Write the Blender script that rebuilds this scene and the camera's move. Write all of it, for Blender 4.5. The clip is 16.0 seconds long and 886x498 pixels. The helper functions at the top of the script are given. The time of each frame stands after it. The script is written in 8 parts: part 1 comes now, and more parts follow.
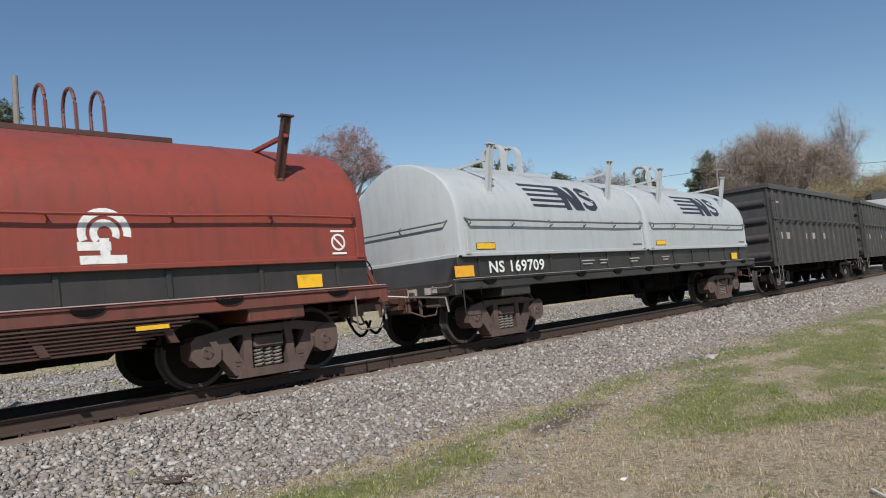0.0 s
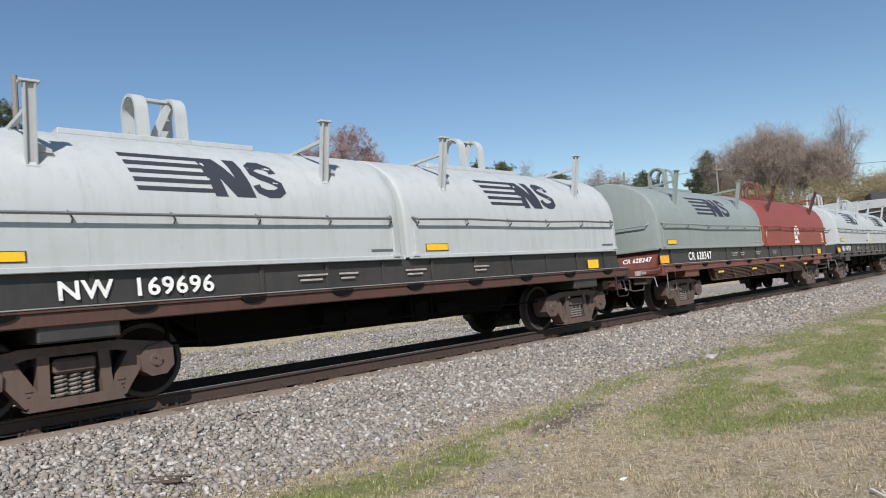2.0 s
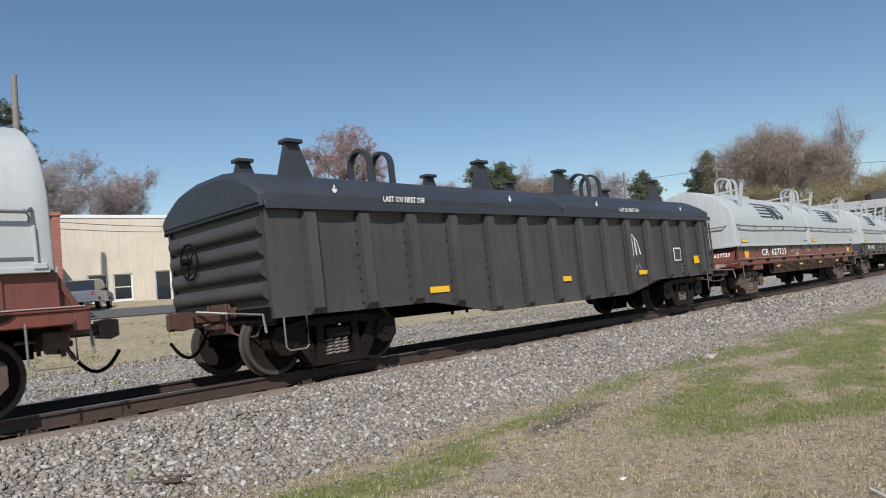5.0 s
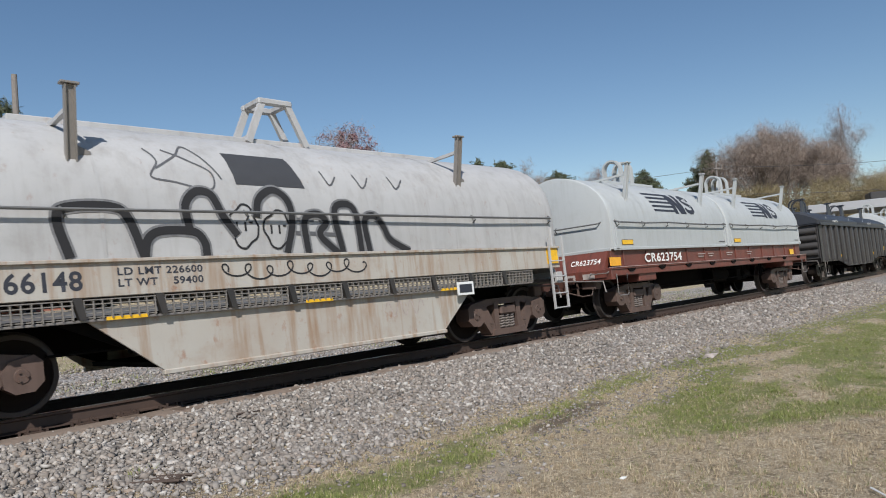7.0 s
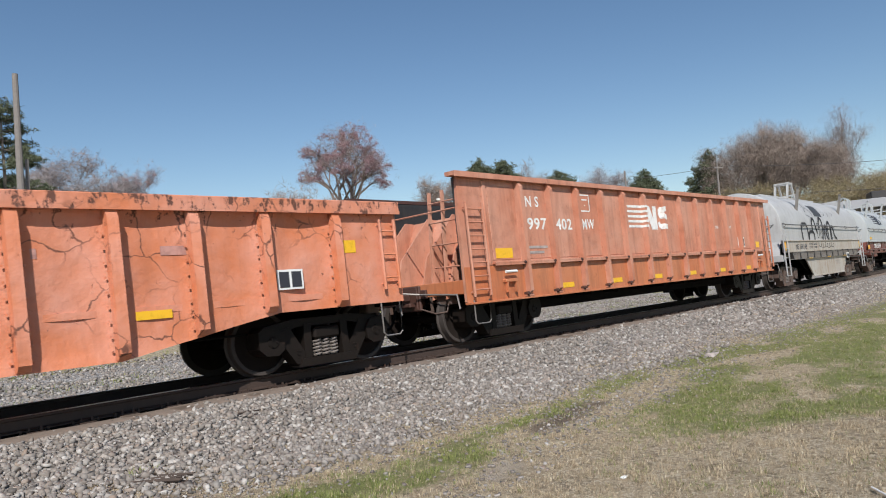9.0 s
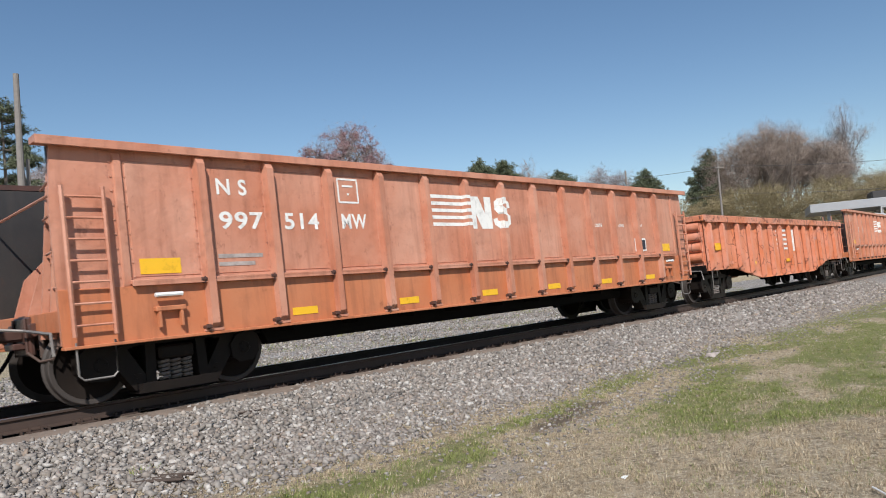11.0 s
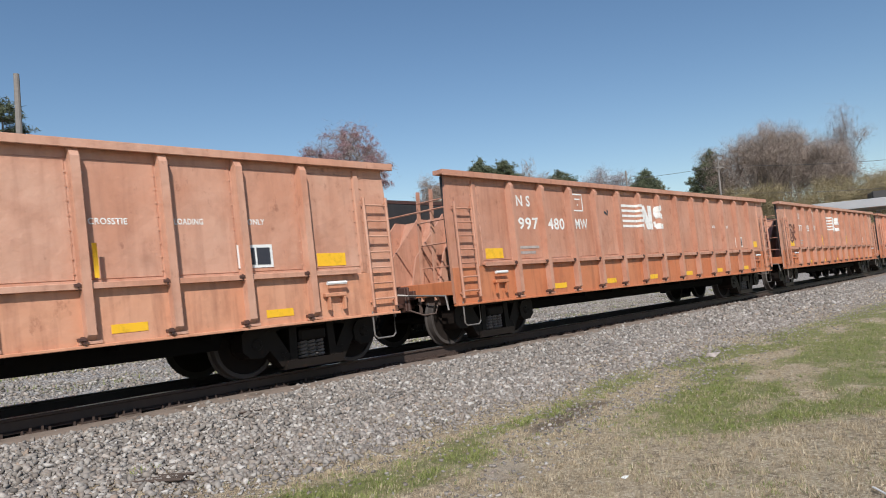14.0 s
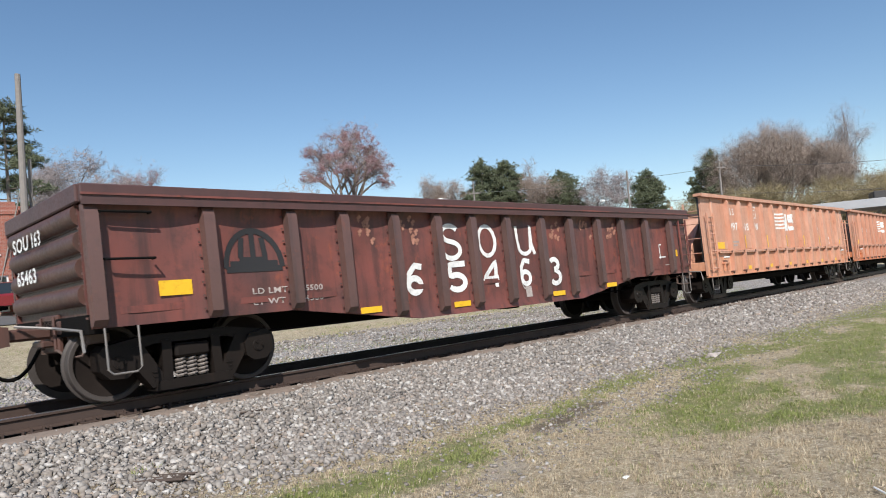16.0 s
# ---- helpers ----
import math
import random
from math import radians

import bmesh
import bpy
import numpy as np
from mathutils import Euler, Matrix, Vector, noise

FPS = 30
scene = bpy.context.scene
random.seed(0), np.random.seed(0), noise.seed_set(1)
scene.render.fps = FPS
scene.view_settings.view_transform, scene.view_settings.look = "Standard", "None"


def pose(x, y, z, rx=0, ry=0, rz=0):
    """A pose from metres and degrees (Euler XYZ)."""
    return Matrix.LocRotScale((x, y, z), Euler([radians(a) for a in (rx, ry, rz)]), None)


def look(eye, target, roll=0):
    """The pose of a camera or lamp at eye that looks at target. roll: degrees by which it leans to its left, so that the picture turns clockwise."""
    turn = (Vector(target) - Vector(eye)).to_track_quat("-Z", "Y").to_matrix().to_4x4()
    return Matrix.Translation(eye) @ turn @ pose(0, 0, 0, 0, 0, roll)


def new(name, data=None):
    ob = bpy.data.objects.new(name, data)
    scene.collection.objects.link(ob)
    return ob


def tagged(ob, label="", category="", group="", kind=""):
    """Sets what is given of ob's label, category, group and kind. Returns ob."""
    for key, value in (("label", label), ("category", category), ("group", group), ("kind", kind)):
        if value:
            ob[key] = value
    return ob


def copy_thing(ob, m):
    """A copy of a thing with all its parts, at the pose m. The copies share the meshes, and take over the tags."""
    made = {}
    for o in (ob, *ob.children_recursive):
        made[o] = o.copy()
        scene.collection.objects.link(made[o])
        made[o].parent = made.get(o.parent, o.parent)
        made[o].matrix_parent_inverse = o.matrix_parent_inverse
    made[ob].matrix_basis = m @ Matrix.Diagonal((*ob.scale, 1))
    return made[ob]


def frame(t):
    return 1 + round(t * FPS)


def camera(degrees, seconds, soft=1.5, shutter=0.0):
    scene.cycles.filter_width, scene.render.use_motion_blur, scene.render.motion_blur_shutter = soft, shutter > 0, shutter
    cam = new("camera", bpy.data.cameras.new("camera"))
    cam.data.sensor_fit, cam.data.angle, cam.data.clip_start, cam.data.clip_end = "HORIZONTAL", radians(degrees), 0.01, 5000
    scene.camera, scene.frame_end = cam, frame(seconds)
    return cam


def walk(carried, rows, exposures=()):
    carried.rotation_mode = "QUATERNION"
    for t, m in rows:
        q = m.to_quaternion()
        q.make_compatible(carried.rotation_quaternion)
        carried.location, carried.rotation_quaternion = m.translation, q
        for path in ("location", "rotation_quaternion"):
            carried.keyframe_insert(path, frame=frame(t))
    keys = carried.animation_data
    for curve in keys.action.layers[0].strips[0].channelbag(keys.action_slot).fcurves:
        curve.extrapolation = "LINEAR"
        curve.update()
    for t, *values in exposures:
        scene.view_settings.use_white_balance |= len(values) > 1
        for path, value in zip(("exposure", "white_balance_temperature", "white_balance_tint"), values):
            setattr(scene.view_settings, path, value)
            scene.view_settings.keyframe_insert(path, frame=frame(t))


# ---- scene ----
# ---- the line of the track: s metres along it, y across (away from the camera positive), z above the near railhead
BEND, GRADE, SAG, CANT = 0.00193, -0.00525, -0.00011, radians(1.5)
RAIL_Y = 0.755


def line(s):
    """Height, sideways place, heading and slope of the track at s."""
    c = min(max(s, -25.0), 60.0)
    y = BEND * c * c / 2 + BEND * c * (s - c)
    e = min(max(s, -25.0), 120.0)
    z = GRADE * c + SAG * c * c / 2 + (GRADE + SAG * c) * (e - c)
    return y, z, BEND * c, (GRADE + SAG * c) if s < 120 else 0.0


def on_track(s, y, z, cant=True):
    """World place of a point beside the track."""
    cy, cz, head, _ = line(s)
    if cant:
        dy = y + RAIL_Y
        y, z = -RAIL_Y + dy * math.cos(CANT) + z * math.sin(CANT), z * math.cos(CANT) - dy * math.sin(CANT)
    return Vector((s - math.sin(head) * y, cy + math.cos(head) * y, cz + z))


def car_pose(s):
    cy, cz, head, slope = line(s)
    p = on_track(s, 0, 0)
    return Matrix.Translation(p) @ Euler((-CANT, -math.atan(slope), head), "XYZ").to_matrix().to_4x4()


def travelled(t):
    return 11.804 * t + 0.03484 * t * t


# ---- camera: hand-held on one spot, with a slow drift of its aim
SECONDS = 16.0
cam = camera(65.56, SECONDS, soft=1.0, shutter=0.5)
scene.cycles.rolling_shutter_type, scene.cycles.rolling_shutter_duration = "TOP", 0.06
EYE = Vector((0, -9.50, 1.124))
YAW, PITCH, ROLL, FOCAL = radians(44.30), radians(2.44), -4.55, 1217.5


def aim(dx, dy):
    fwd = Vector((math.sin(YAW) * math.cos(PITCH), math.cos(YAW) * math.cos(PITCH), math.sin(PITCH)))
    side = Vector((math.cos(YAW), -math.sin(YAW), 0))
    up = side.cross(fwd)
    r = radians(ROLL)
    side, up = side * math.cos(r) + up * math.sin(r), up * math.cos(r) - side * math.sin(r)
    return look(EYE, EYE + 10 * (fwd - side * dx / FOCAL + up * dy / FOCAL), ROLL)


DRIFT = ((0, -2, 3.2), (2, -2.6, 3.1), (4, -3, 3), (7, -2.6, 1.6), (9, -1.4, 0.4), (11.5, 0, 0.2), (13.5, 0.3, 0.2), (16, 2, 0.2))
EXPOSURE = ((0, -0.06), (0.5, 0.3), (1, 0.32), (1.5, 0.24), (2, 0.19), (2.5, 0.11), (3, 0.1), (3.5, 0.04), (4, 0.04), (6.5, 0.01), (7, -0.02), (7.5, -0.18), (8, 0.05), (8.5, -0.03), (9, 0.06), (11.5, 0.11), (12, 0.04), (12.5, -0.13), (13, 0.08), (13.5, -0.14), (14, 0.06), (14.5, 0.02), (15, -0.09), (15.5, 0.28), (16, 0.33))
walk(cam, [(t, aim(dx, dy)) for t, dx, dy in DRIFT], EXPOSURE)

# ---- daylight: clear sky, sun behind the camera's left shoulder
TO_SUN = Vector((-0.66, -0.75, 0.95)).normalized()
world = bpy.data.worlds.new("sky")
scene.world = world
world.use_nodes = True
wn = world.node_tree.nodes
sky = wn.new("ShaderNodeTexSky")
sky.sky_type, sky.sun_disc = "NISHITA", False
sky.sun_elevation = math.asin(TO_SUN.z)
sky.sun_rotation = math.atan2(TO_SUN.x, TO_SUN.y)
sky.air_density, sky.dust_density, sky.ozone_density = 1.0, 0.2, 1.4
wn["Background"].inputs["Strength"].default_value = 0.098
hue = wn.new("ShaderNodeHueSaturation")
hue.inputs["Saturation"].default_value = 1.12
world.node_tree.links.new(sky.outputs["Color"], hue.inputs["Color"])
world.node_tree.links.new(hue.outputs["Color"], wn["Background"].inputs["Color"])
sun = new("sun", bpy.data.lights.new("sun", "SUN"))
sun.data.energy, sun.data.angle, sun.data.color = 5.0, radians(0.53), (1.0, 0.975, 0.94)
sun.matrix_world = look(TO_SUN * 60, (0, 0, 0))


# ---- materials
def nodes_of(name):
    m = bpy.data.materials.new(name)
    m.use_nodes = True
    return m, m.node_tree.nodes, m.node_tree.links, m.node_tree.nodes["Principled BSDF"]


def coords(n, l, scale=(1, 1, 1), rand=True):
    """Object coordinates, shifted for each object, stretched by scale."""
    tc, mp = n.new("ShaderNodeTexCoord"), n.new("ShaderNodeMapping")
    mp.inputs["Scale"].default_value = scale
    l.new(tc.outputs["Object"], mp.inputs["Vector"])
    if rand:
        oi, mul = n.new("ShaderNodeObjectInfo"), n.new("ShaderNodeMath")
        mul.operation = "MULTIPLY"
        mul.inputs[1].default_value = 37.0
        l.new(oi.outputs["Random"], mul.inputs[0])
        l.new(mul.outputs[0], mp.inputs["Location"])
    return mp.outputs["Vector"]


def noise_tex(n, l, vec, scale, detail=4.0, rough=0.55):
    t = n.new("ShaderNodeTexNoise")
    t.inputs["Scale"].default_value, t.inputs["Detail"].default_value, t.inputs["Roughness"].default_value = scale, detail, rough
    l.new(vec, t.inputs["Vector"])
    return t.outputs["Fac"]


def ramp(n, l, fac, lo, hi, top=1.0):
    r = n.new("ShaderNodeMapRange")
    r.inputs["From Min"].default_value, r.inputs["From Max"].default_value = lo, hi
    r.inputs["To Max"].default_value = top
    l.new(fac, r.inputs["Value"])
    return r.outputs["Result"]


def blend(n, l, fac, a, b):
    m = n.new("ShaderNodeMix")
    m.data_type = "RGBA"
    for socket, v in ((m.inputs["A"], a), (m.inputs["B"], b)):
        if isinstance(v, tuple):
            socket.default_value = (*v, 1)
        else:
            l.new(v, socket)
    if isinstance(fac, (int, float)):
        m.inputs["Factor"].default_value = fac
    else:
        l.new(fac, m.inputs["Factor"])
    return m.outputs["Result"]


def bump(n, l, bsdf, height, strength, dist=0.01):
    b = n.new("ShaderNodeBump")
    b.inputs["Strength"].default_value, b.inputs["Distance"].default_value = strength, dist
    l.new(height, b.inputs["Height"])
    l.new(b.outputs["Normal"], bsdf.inputs["Normal"])


def paint(name, col, fade, dirt, dirt_amount=0.5, rust=None, rust_amount=0.0, rough=0.55, streaks=0.5, dent=0.35, gloss=0.5):
    """Weathered paint: patches of fading, grime, runs down the side, spots of rust."""
    m, n, l, b = nodes_of(name)
    v = coords(n, l)
    c = blend(n, l, ramp(n, l, noise_tex(n, l, v, 0.9, 5), 0.35, 0.7), col, fade)
    runs = noise_tex(n, l, coords(n, l, (7, 7, 0.7)), 1.0, 5, 0.6)
    c = blend(n, l, ramp(n, l, runs, 0.48, 0.70, streaks), c, dirt)
    c = blend(n, l, ramp(n, l, noise_tex(n, l, v, 3.1, 7, 0.65), 0.52, 0.8, dirt_amount), c, dirt)
    if rust:
        spots = noise_tex(n, l, coords(n, l, (1, 1, 0.55)), 7.0, 8, 0.7)
        c = blend(n, l, ramp(n, l, spots, 0.62 - 0.12 * rust_amount, 0.72 - 0.1 * rust_amount, min(1, rust_amount + 0.3)), c, rust)
    l.new(c, b.inputs["Base Color"])
    fine = noise_tex(n, l, v, 24, 6, 0.6)
    l.new(ramp(n, l, fine, -0.6, 1.6, 1.0), b.inputs["Roughness"])
    b.inputs["Roughness"].default_value = rough
    b.inputs["Specular IOR Level"].default_value = gloss
    dents = noise_tex(n, l, v, 2.2, 4)
    bump(n, l, b, dents, dent, 0.02 + 0.03 * (dent > 0.5))
    return m


def plain(name, col, rough=0.6, metal=0.0, vary=0.25, scale=6.0, gloss=0.5):
    m, n, l, b = nodes_of(name)
    v = coords(n, l)
    dark = tuple(x * (1 - vary) for x in col)
    lite = tuple(min(1, x * (1 + vary)) for x in col)
    c = blend(n, l, noise_tex(n, l, v, scale, 6, 0.65), dark, lite)
    l.new(c, b.inputs["Base Color"])
    b.inputs["Roughness"].default_value, b.inputs["Metallic"].default_value = rough, metal
    b.inputs["Specular IOR Level"].default_value = gloss
    bump(n, l, b, noise_tex(n, l, v, scale * 4, 5), 0.25, 0.006)
    return m


def worn(name, col, gap=0.55, rough=0.6):
    """Old lettering paint, thinned in places."""
    m, n, l, b = nodes_of(name)
    v = coords(n, l)
    dark = tuple(x * 0.62 for x in col)
    l.new(blend(n, l, ramp(n, l, noise_tex(n, l, v, 9, 7, 0.7), gap - 0.1, gap + 0.15), col, dark), b.inputs["Base Color"])
    b.inputs["Roughness"].default_value = rough
    return m


def peeling(name, col, fade, rust, crack):
    """Old sheet paint with flakes, denser towards the top, and branching cracks."""
    m, n, l, b = nodes_of(name)
    v = coords(n, l)
    c = blend(n, l, ramp(n, l, noise_tex(n, l, v, 1.3, 6, 0.6), 0.35, 0.65), col, fade)
    c = blend(n, l, ramp(n, l, noise_tex(n, l, coords(n, l, (6, 6, 0.8)), 1.0, 6, 0.65), 0.5, 0.75, 0.35), c, rust)
    warp = n.new("ShaderNodeMix")
    warp.data_type = "VECTOR"
    warp.inputs["Factor"].default_value = 0.22
    nt = n.new("ShaderNodeTexNoise")
    nt.inputs["Scale"].default_value, nt.inputs["Detail"].default_value = 3.5, 7
    l.new(v, nt.inputs["Vector"])
    l.new(v, warp.inputs["A"]), l.new(nt.outputs["Color"], warp.inputs["B"])
    vo = n.new("ShaderNodeTexVoronoi")
    vo.feature = "DISTANCE_TO_EDGE"
    vo.inputs["Scale"].default_value = 2.4
    l.new(warp.outputs["Result"], vo.inputs["Vector"])
    lines = n.new("ShaderNodeMath")
    lines.operation = "MULTIPLY"
    l.new(ramp(n, l, vo.outputs["Distance"], 0.022, 0.006), lines.inputs[0])
    l.new(ramp(n, l, noise_tex(n, l, v, 0.9, 4), 0.47, 0.58, 0.85), lines.inputs[1])
    c = blend(n, l, lines.outputs[0], c, crack)
    # flakes: height is added to the noise, so dark cover grows upwards
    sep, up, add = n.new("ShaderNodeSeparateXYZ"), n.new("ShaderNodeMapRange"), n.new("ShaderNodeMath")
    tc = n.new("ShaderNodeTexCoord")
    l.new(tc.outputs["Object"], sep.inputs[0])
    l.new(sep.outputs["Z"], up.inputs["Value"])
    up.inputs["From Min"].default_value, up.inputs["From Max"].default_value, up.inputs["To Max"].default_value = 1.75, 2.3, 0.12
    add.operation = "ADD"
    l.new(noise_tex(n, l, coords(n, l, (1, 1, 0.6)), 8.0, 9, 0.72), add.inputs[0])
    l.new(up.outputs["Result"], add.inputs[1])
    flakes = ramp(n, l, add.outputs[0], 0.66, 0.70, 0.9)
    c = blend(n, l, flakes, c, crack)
    l.new(c, b.inputs["Base Color"])
    b.inputs["Roughness"].default_value = 0.6
    dents = n.new("ShaderNodeMath")
    dents.operation = "MULTIPLY_ADD"
    l.new(noise_tex(n, l, v, 2.6, 5, 0.6), dents.inputs[0])
    dents.inputs[1].default_value = 1.0
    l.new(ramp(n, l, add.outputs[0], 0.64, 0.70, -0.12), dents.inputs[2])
    bump(n, l, b, dents.outputs[0], 0.7, 0.05)
    return m


GRIME = (0.045, 0.036, 0.03)
RUST = (0.16, 0.055, 0.026)
M = {
    "orange": paint("orange_paint", (0.48, 0.188, 0.112), (0.55, 0.28, 0.195), (0.21, 0.08, 0.046), 0.5, (0.15, 0.05, 0.027), 0.22, streaks=0.38, dent=0.7),
    "orange_pale": paint("chalked_orange_paint", (0.49, 0.235, 0.150), (0.545, 0.32, 0.23), (0.30, 0.135, 0.085), 0.5, (0.17, 0.06, 0.034), 0.2, streaks=0.4, dent=0.7),
    "orange_mid": paint("faded_orange_paint", (0.445, 0.205, 0.130), (0.505, 0.275, 0.195), (0.25, 0.10, 0.06), 0.5, (0.16, 0.055, 0.03), 0.24, streaks=0.42, dent=0.7),
    "orange_low_pale": paint("faded_orange_sill_paint", (0.55, 0.245, 0.14), (0.57, 0.30, 0.19), (0.25, 0.10, 0.06), 0.45, (0.2, 0.065, 0.03), 0.2, dent=0.7),
    "orange_low": paint("orange_sill_paint", (0.48, 0.148, 0.06), (0.50, 0.195, 0.095), (0.20, 0.075, 0.04), 0.4, (0.2, 0.06, 0.025), 0.2),
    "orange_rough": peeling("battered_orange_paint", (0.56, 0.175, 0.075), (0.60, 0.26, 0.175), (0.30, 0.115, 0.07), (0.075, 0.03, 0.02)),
    "white": paint("white_hood_paint", (0.41, 0.425, 0.425), (0.385, 0.40, 0.40), (0.27, 0.265, 0.245), 0.22, (0.25, 0.15, 0.09), 0.02, 0.45, 0.3),
    "white_old": paint("chalky_white_paint", (0.43, 0.425, 0.42), (0.365, 0.36, 0.355), (0.23, 0.21, 0.19), 0.45, (0.25, 0.13, 0.07), 0.12, 0.6, 0.32),
    "cream_sill": paint("rusty_white_sill", (0.42, 0.40, 0.36), (0.37, 0.32, 0.27), (0.28, 0.18, 0.11), 0.5, (0.27, 0.11, 0.05), 0.35, 0.6, 0.9),
    "grey": paint("grey_hood_paint", (0.235, 0.262, 0.248), (0.215, 0.24, 0.226), (0.15, 0.16, 0.15), 0.2, (0.2, 0.12, 0.08), 0.0, 0.45, 0.2),
    "red": paint("red_hood_paint", (0.25, 0.046, 0.03), (0.21, 0.05, 0.035), (0.10, 0.042, 0.034), 0.4, (0.09, 0.035, 0.025), 0.1, 0.5, 0.4),
    "brown": paint("oxide_red_underframe", (0.165, 0.046, 0.031), (0.13, 0.046, 0.035), (0.05, 0.027, 0.022), 0.55, (0.07, 0.03, 0.02), 0.2, 0.65, 0.6),
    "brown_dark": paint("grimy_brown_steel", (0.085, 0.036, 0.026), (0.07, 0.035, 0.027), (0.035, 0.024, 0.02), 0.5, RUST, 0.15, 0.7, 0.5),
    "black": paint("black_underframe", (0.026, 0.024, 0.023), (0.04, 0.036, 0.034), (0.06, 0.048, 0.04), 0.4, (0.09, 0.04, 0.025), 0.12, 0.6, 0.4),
    "dark": paint("dark_gondola_paint", (0.048, 0.045, 0.044), (0.062, 0.057, 0.055), (0.035, 0.03, 0.027), 0.4, (0.09, 0.05, 0.035), 0.1, 0.65, 0.6),
    "cover": paint("blue_black_cover", (0.026, 0.030, 0.040), (0.035, 0.038, 0.046), (0.05, 0.047, 0.045), 0.3, None, 0, 0.5, 0.4),
    "maroon": paint("maroon_gondola_paint", (0.190, 0.056, 0.043), (0.085, 0.040, 0.036), (0.030, 0.021, 0.020), 0.85, (0.25, 0.065, 0.035), 0.35, 0.6, 0.6),
    "maroon_lip": paint("maroon_top_chord", (0.085, 0.038, 0.034), (0.07, 0.036, 0.033), (0.035, 0.024, 0.022), 0.5, (0.12, 0.045, 0.03), 0.15, 0.6, 0.3),
    "maroon_rib": paint("brown_rib_paint", (0.105, 0.055, 0.046), (0.085, 0.05, 0.043), (0.04, 0.028, 0.025), 0.6, (0.16, 0.055, 0.035), 0.2, 0.6, 0.6),
    "truck": paint("rusty_truck_casting", (0.118, 0.080, 0.066), (0.098, 0.070, 0.060), (0.030, 0.022, 0.018), 0.45, (0.15, 0.075, 0.05), 0.2, 0.75, 0.3, gloss=0.2),
    # truck casting again, blackened for the shade under the gondolas
    "truck_shaded": paint("greasy_truck_casting", (0.016, 0.012, 0.010), (0.013, 0.010, 0.009), (0.009, 0.008, 0.007), 0.5, (0.05, 0.027, 0.018), 0.08, 0.75, 0.3, gloss=0.12),
    "spray_brown": worn("brown_spray_paint", (0.125, 0.05, 0.034), 0.6),
    # darker than greasy steel: shade under the cars is in this colour
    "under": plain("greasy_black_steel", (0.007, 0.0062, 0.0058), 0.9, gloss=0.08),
    # wheel plates coloured dark for the shade that mostly covers them
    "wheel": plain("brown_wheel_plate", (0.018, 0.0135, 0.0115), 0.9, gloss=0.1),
    "tread": plain("worn_wheel_rim", (0.06, 0.05, 0.045), 0.6, 0.1, gloss=0.25),
    "spring": plain("dusty_spring_steel", (0.15, 0.125, 0.11), 0.7),
    "grate": plain("galvanised_grating", (0.22, 0.2, 0.18), 0.55, 0.2),
    "yellow": worn("yellow_reflective_sheet", (0.78, 0.44, 0.02), 0.62, 0.4),
    "amber": worn("amber_reflective_sheet", (0.76, 0.36, 0.025), 0.62, 0.4),
    "letter": worn("white_lettering", (0.74, 0.73, 0.70), 0.58),
    "letter_thin": worn("faded_lettering", (0.42, 0.36, 0.33), 0.5),
    "ink": worn("blue_black_marking", (0.028, 0.030, 0.040), 0.7),
    "spray": worn("black_spray_paint", (0.018, 0.018, 0.020), 0.75, 0.9),
    "spray_soft": worn("thin_overspray", (0.19, 0.19, 0.195), 0.5),
    "rail_pipe": plain("grimy_grey_pipe", (0.13, 0.13, 0.128), 0.6, 0.1),
    "spray_grey": worn("grey_spray_paint", (0.10, 0.10, 0.105), 0.6),
    "plate_white": plain("white_placard", (0.7, 0.7, 0.68), 0.5, 0, 0.1),
    "bare": plain("bare_worn_metal", (0.22, 0.20, 0.185), 0.5, 0.3),
    "patch": plain("dark_patch_paint", (0.045, 0.046, 0.05), 0.6, 0, 0.15),
    "ledge": plain("worn_bright_ledge", (0.27, 0.25, 0.24), 0.5, 0.2, 0.35, 2.5),
    "ledge_red": plain("worn_reddish_ledge", (0.40, 0.28, 0.25), 0.5, 0.1, 0.35, 2.5),
    "flaked": worn("flaked_pale_paint", (0.40, 0.19, 0.13), 0.46),
    "scar": worn("light_scraped_paint", (0.46, 0.24, 0.20), 0.52),
}


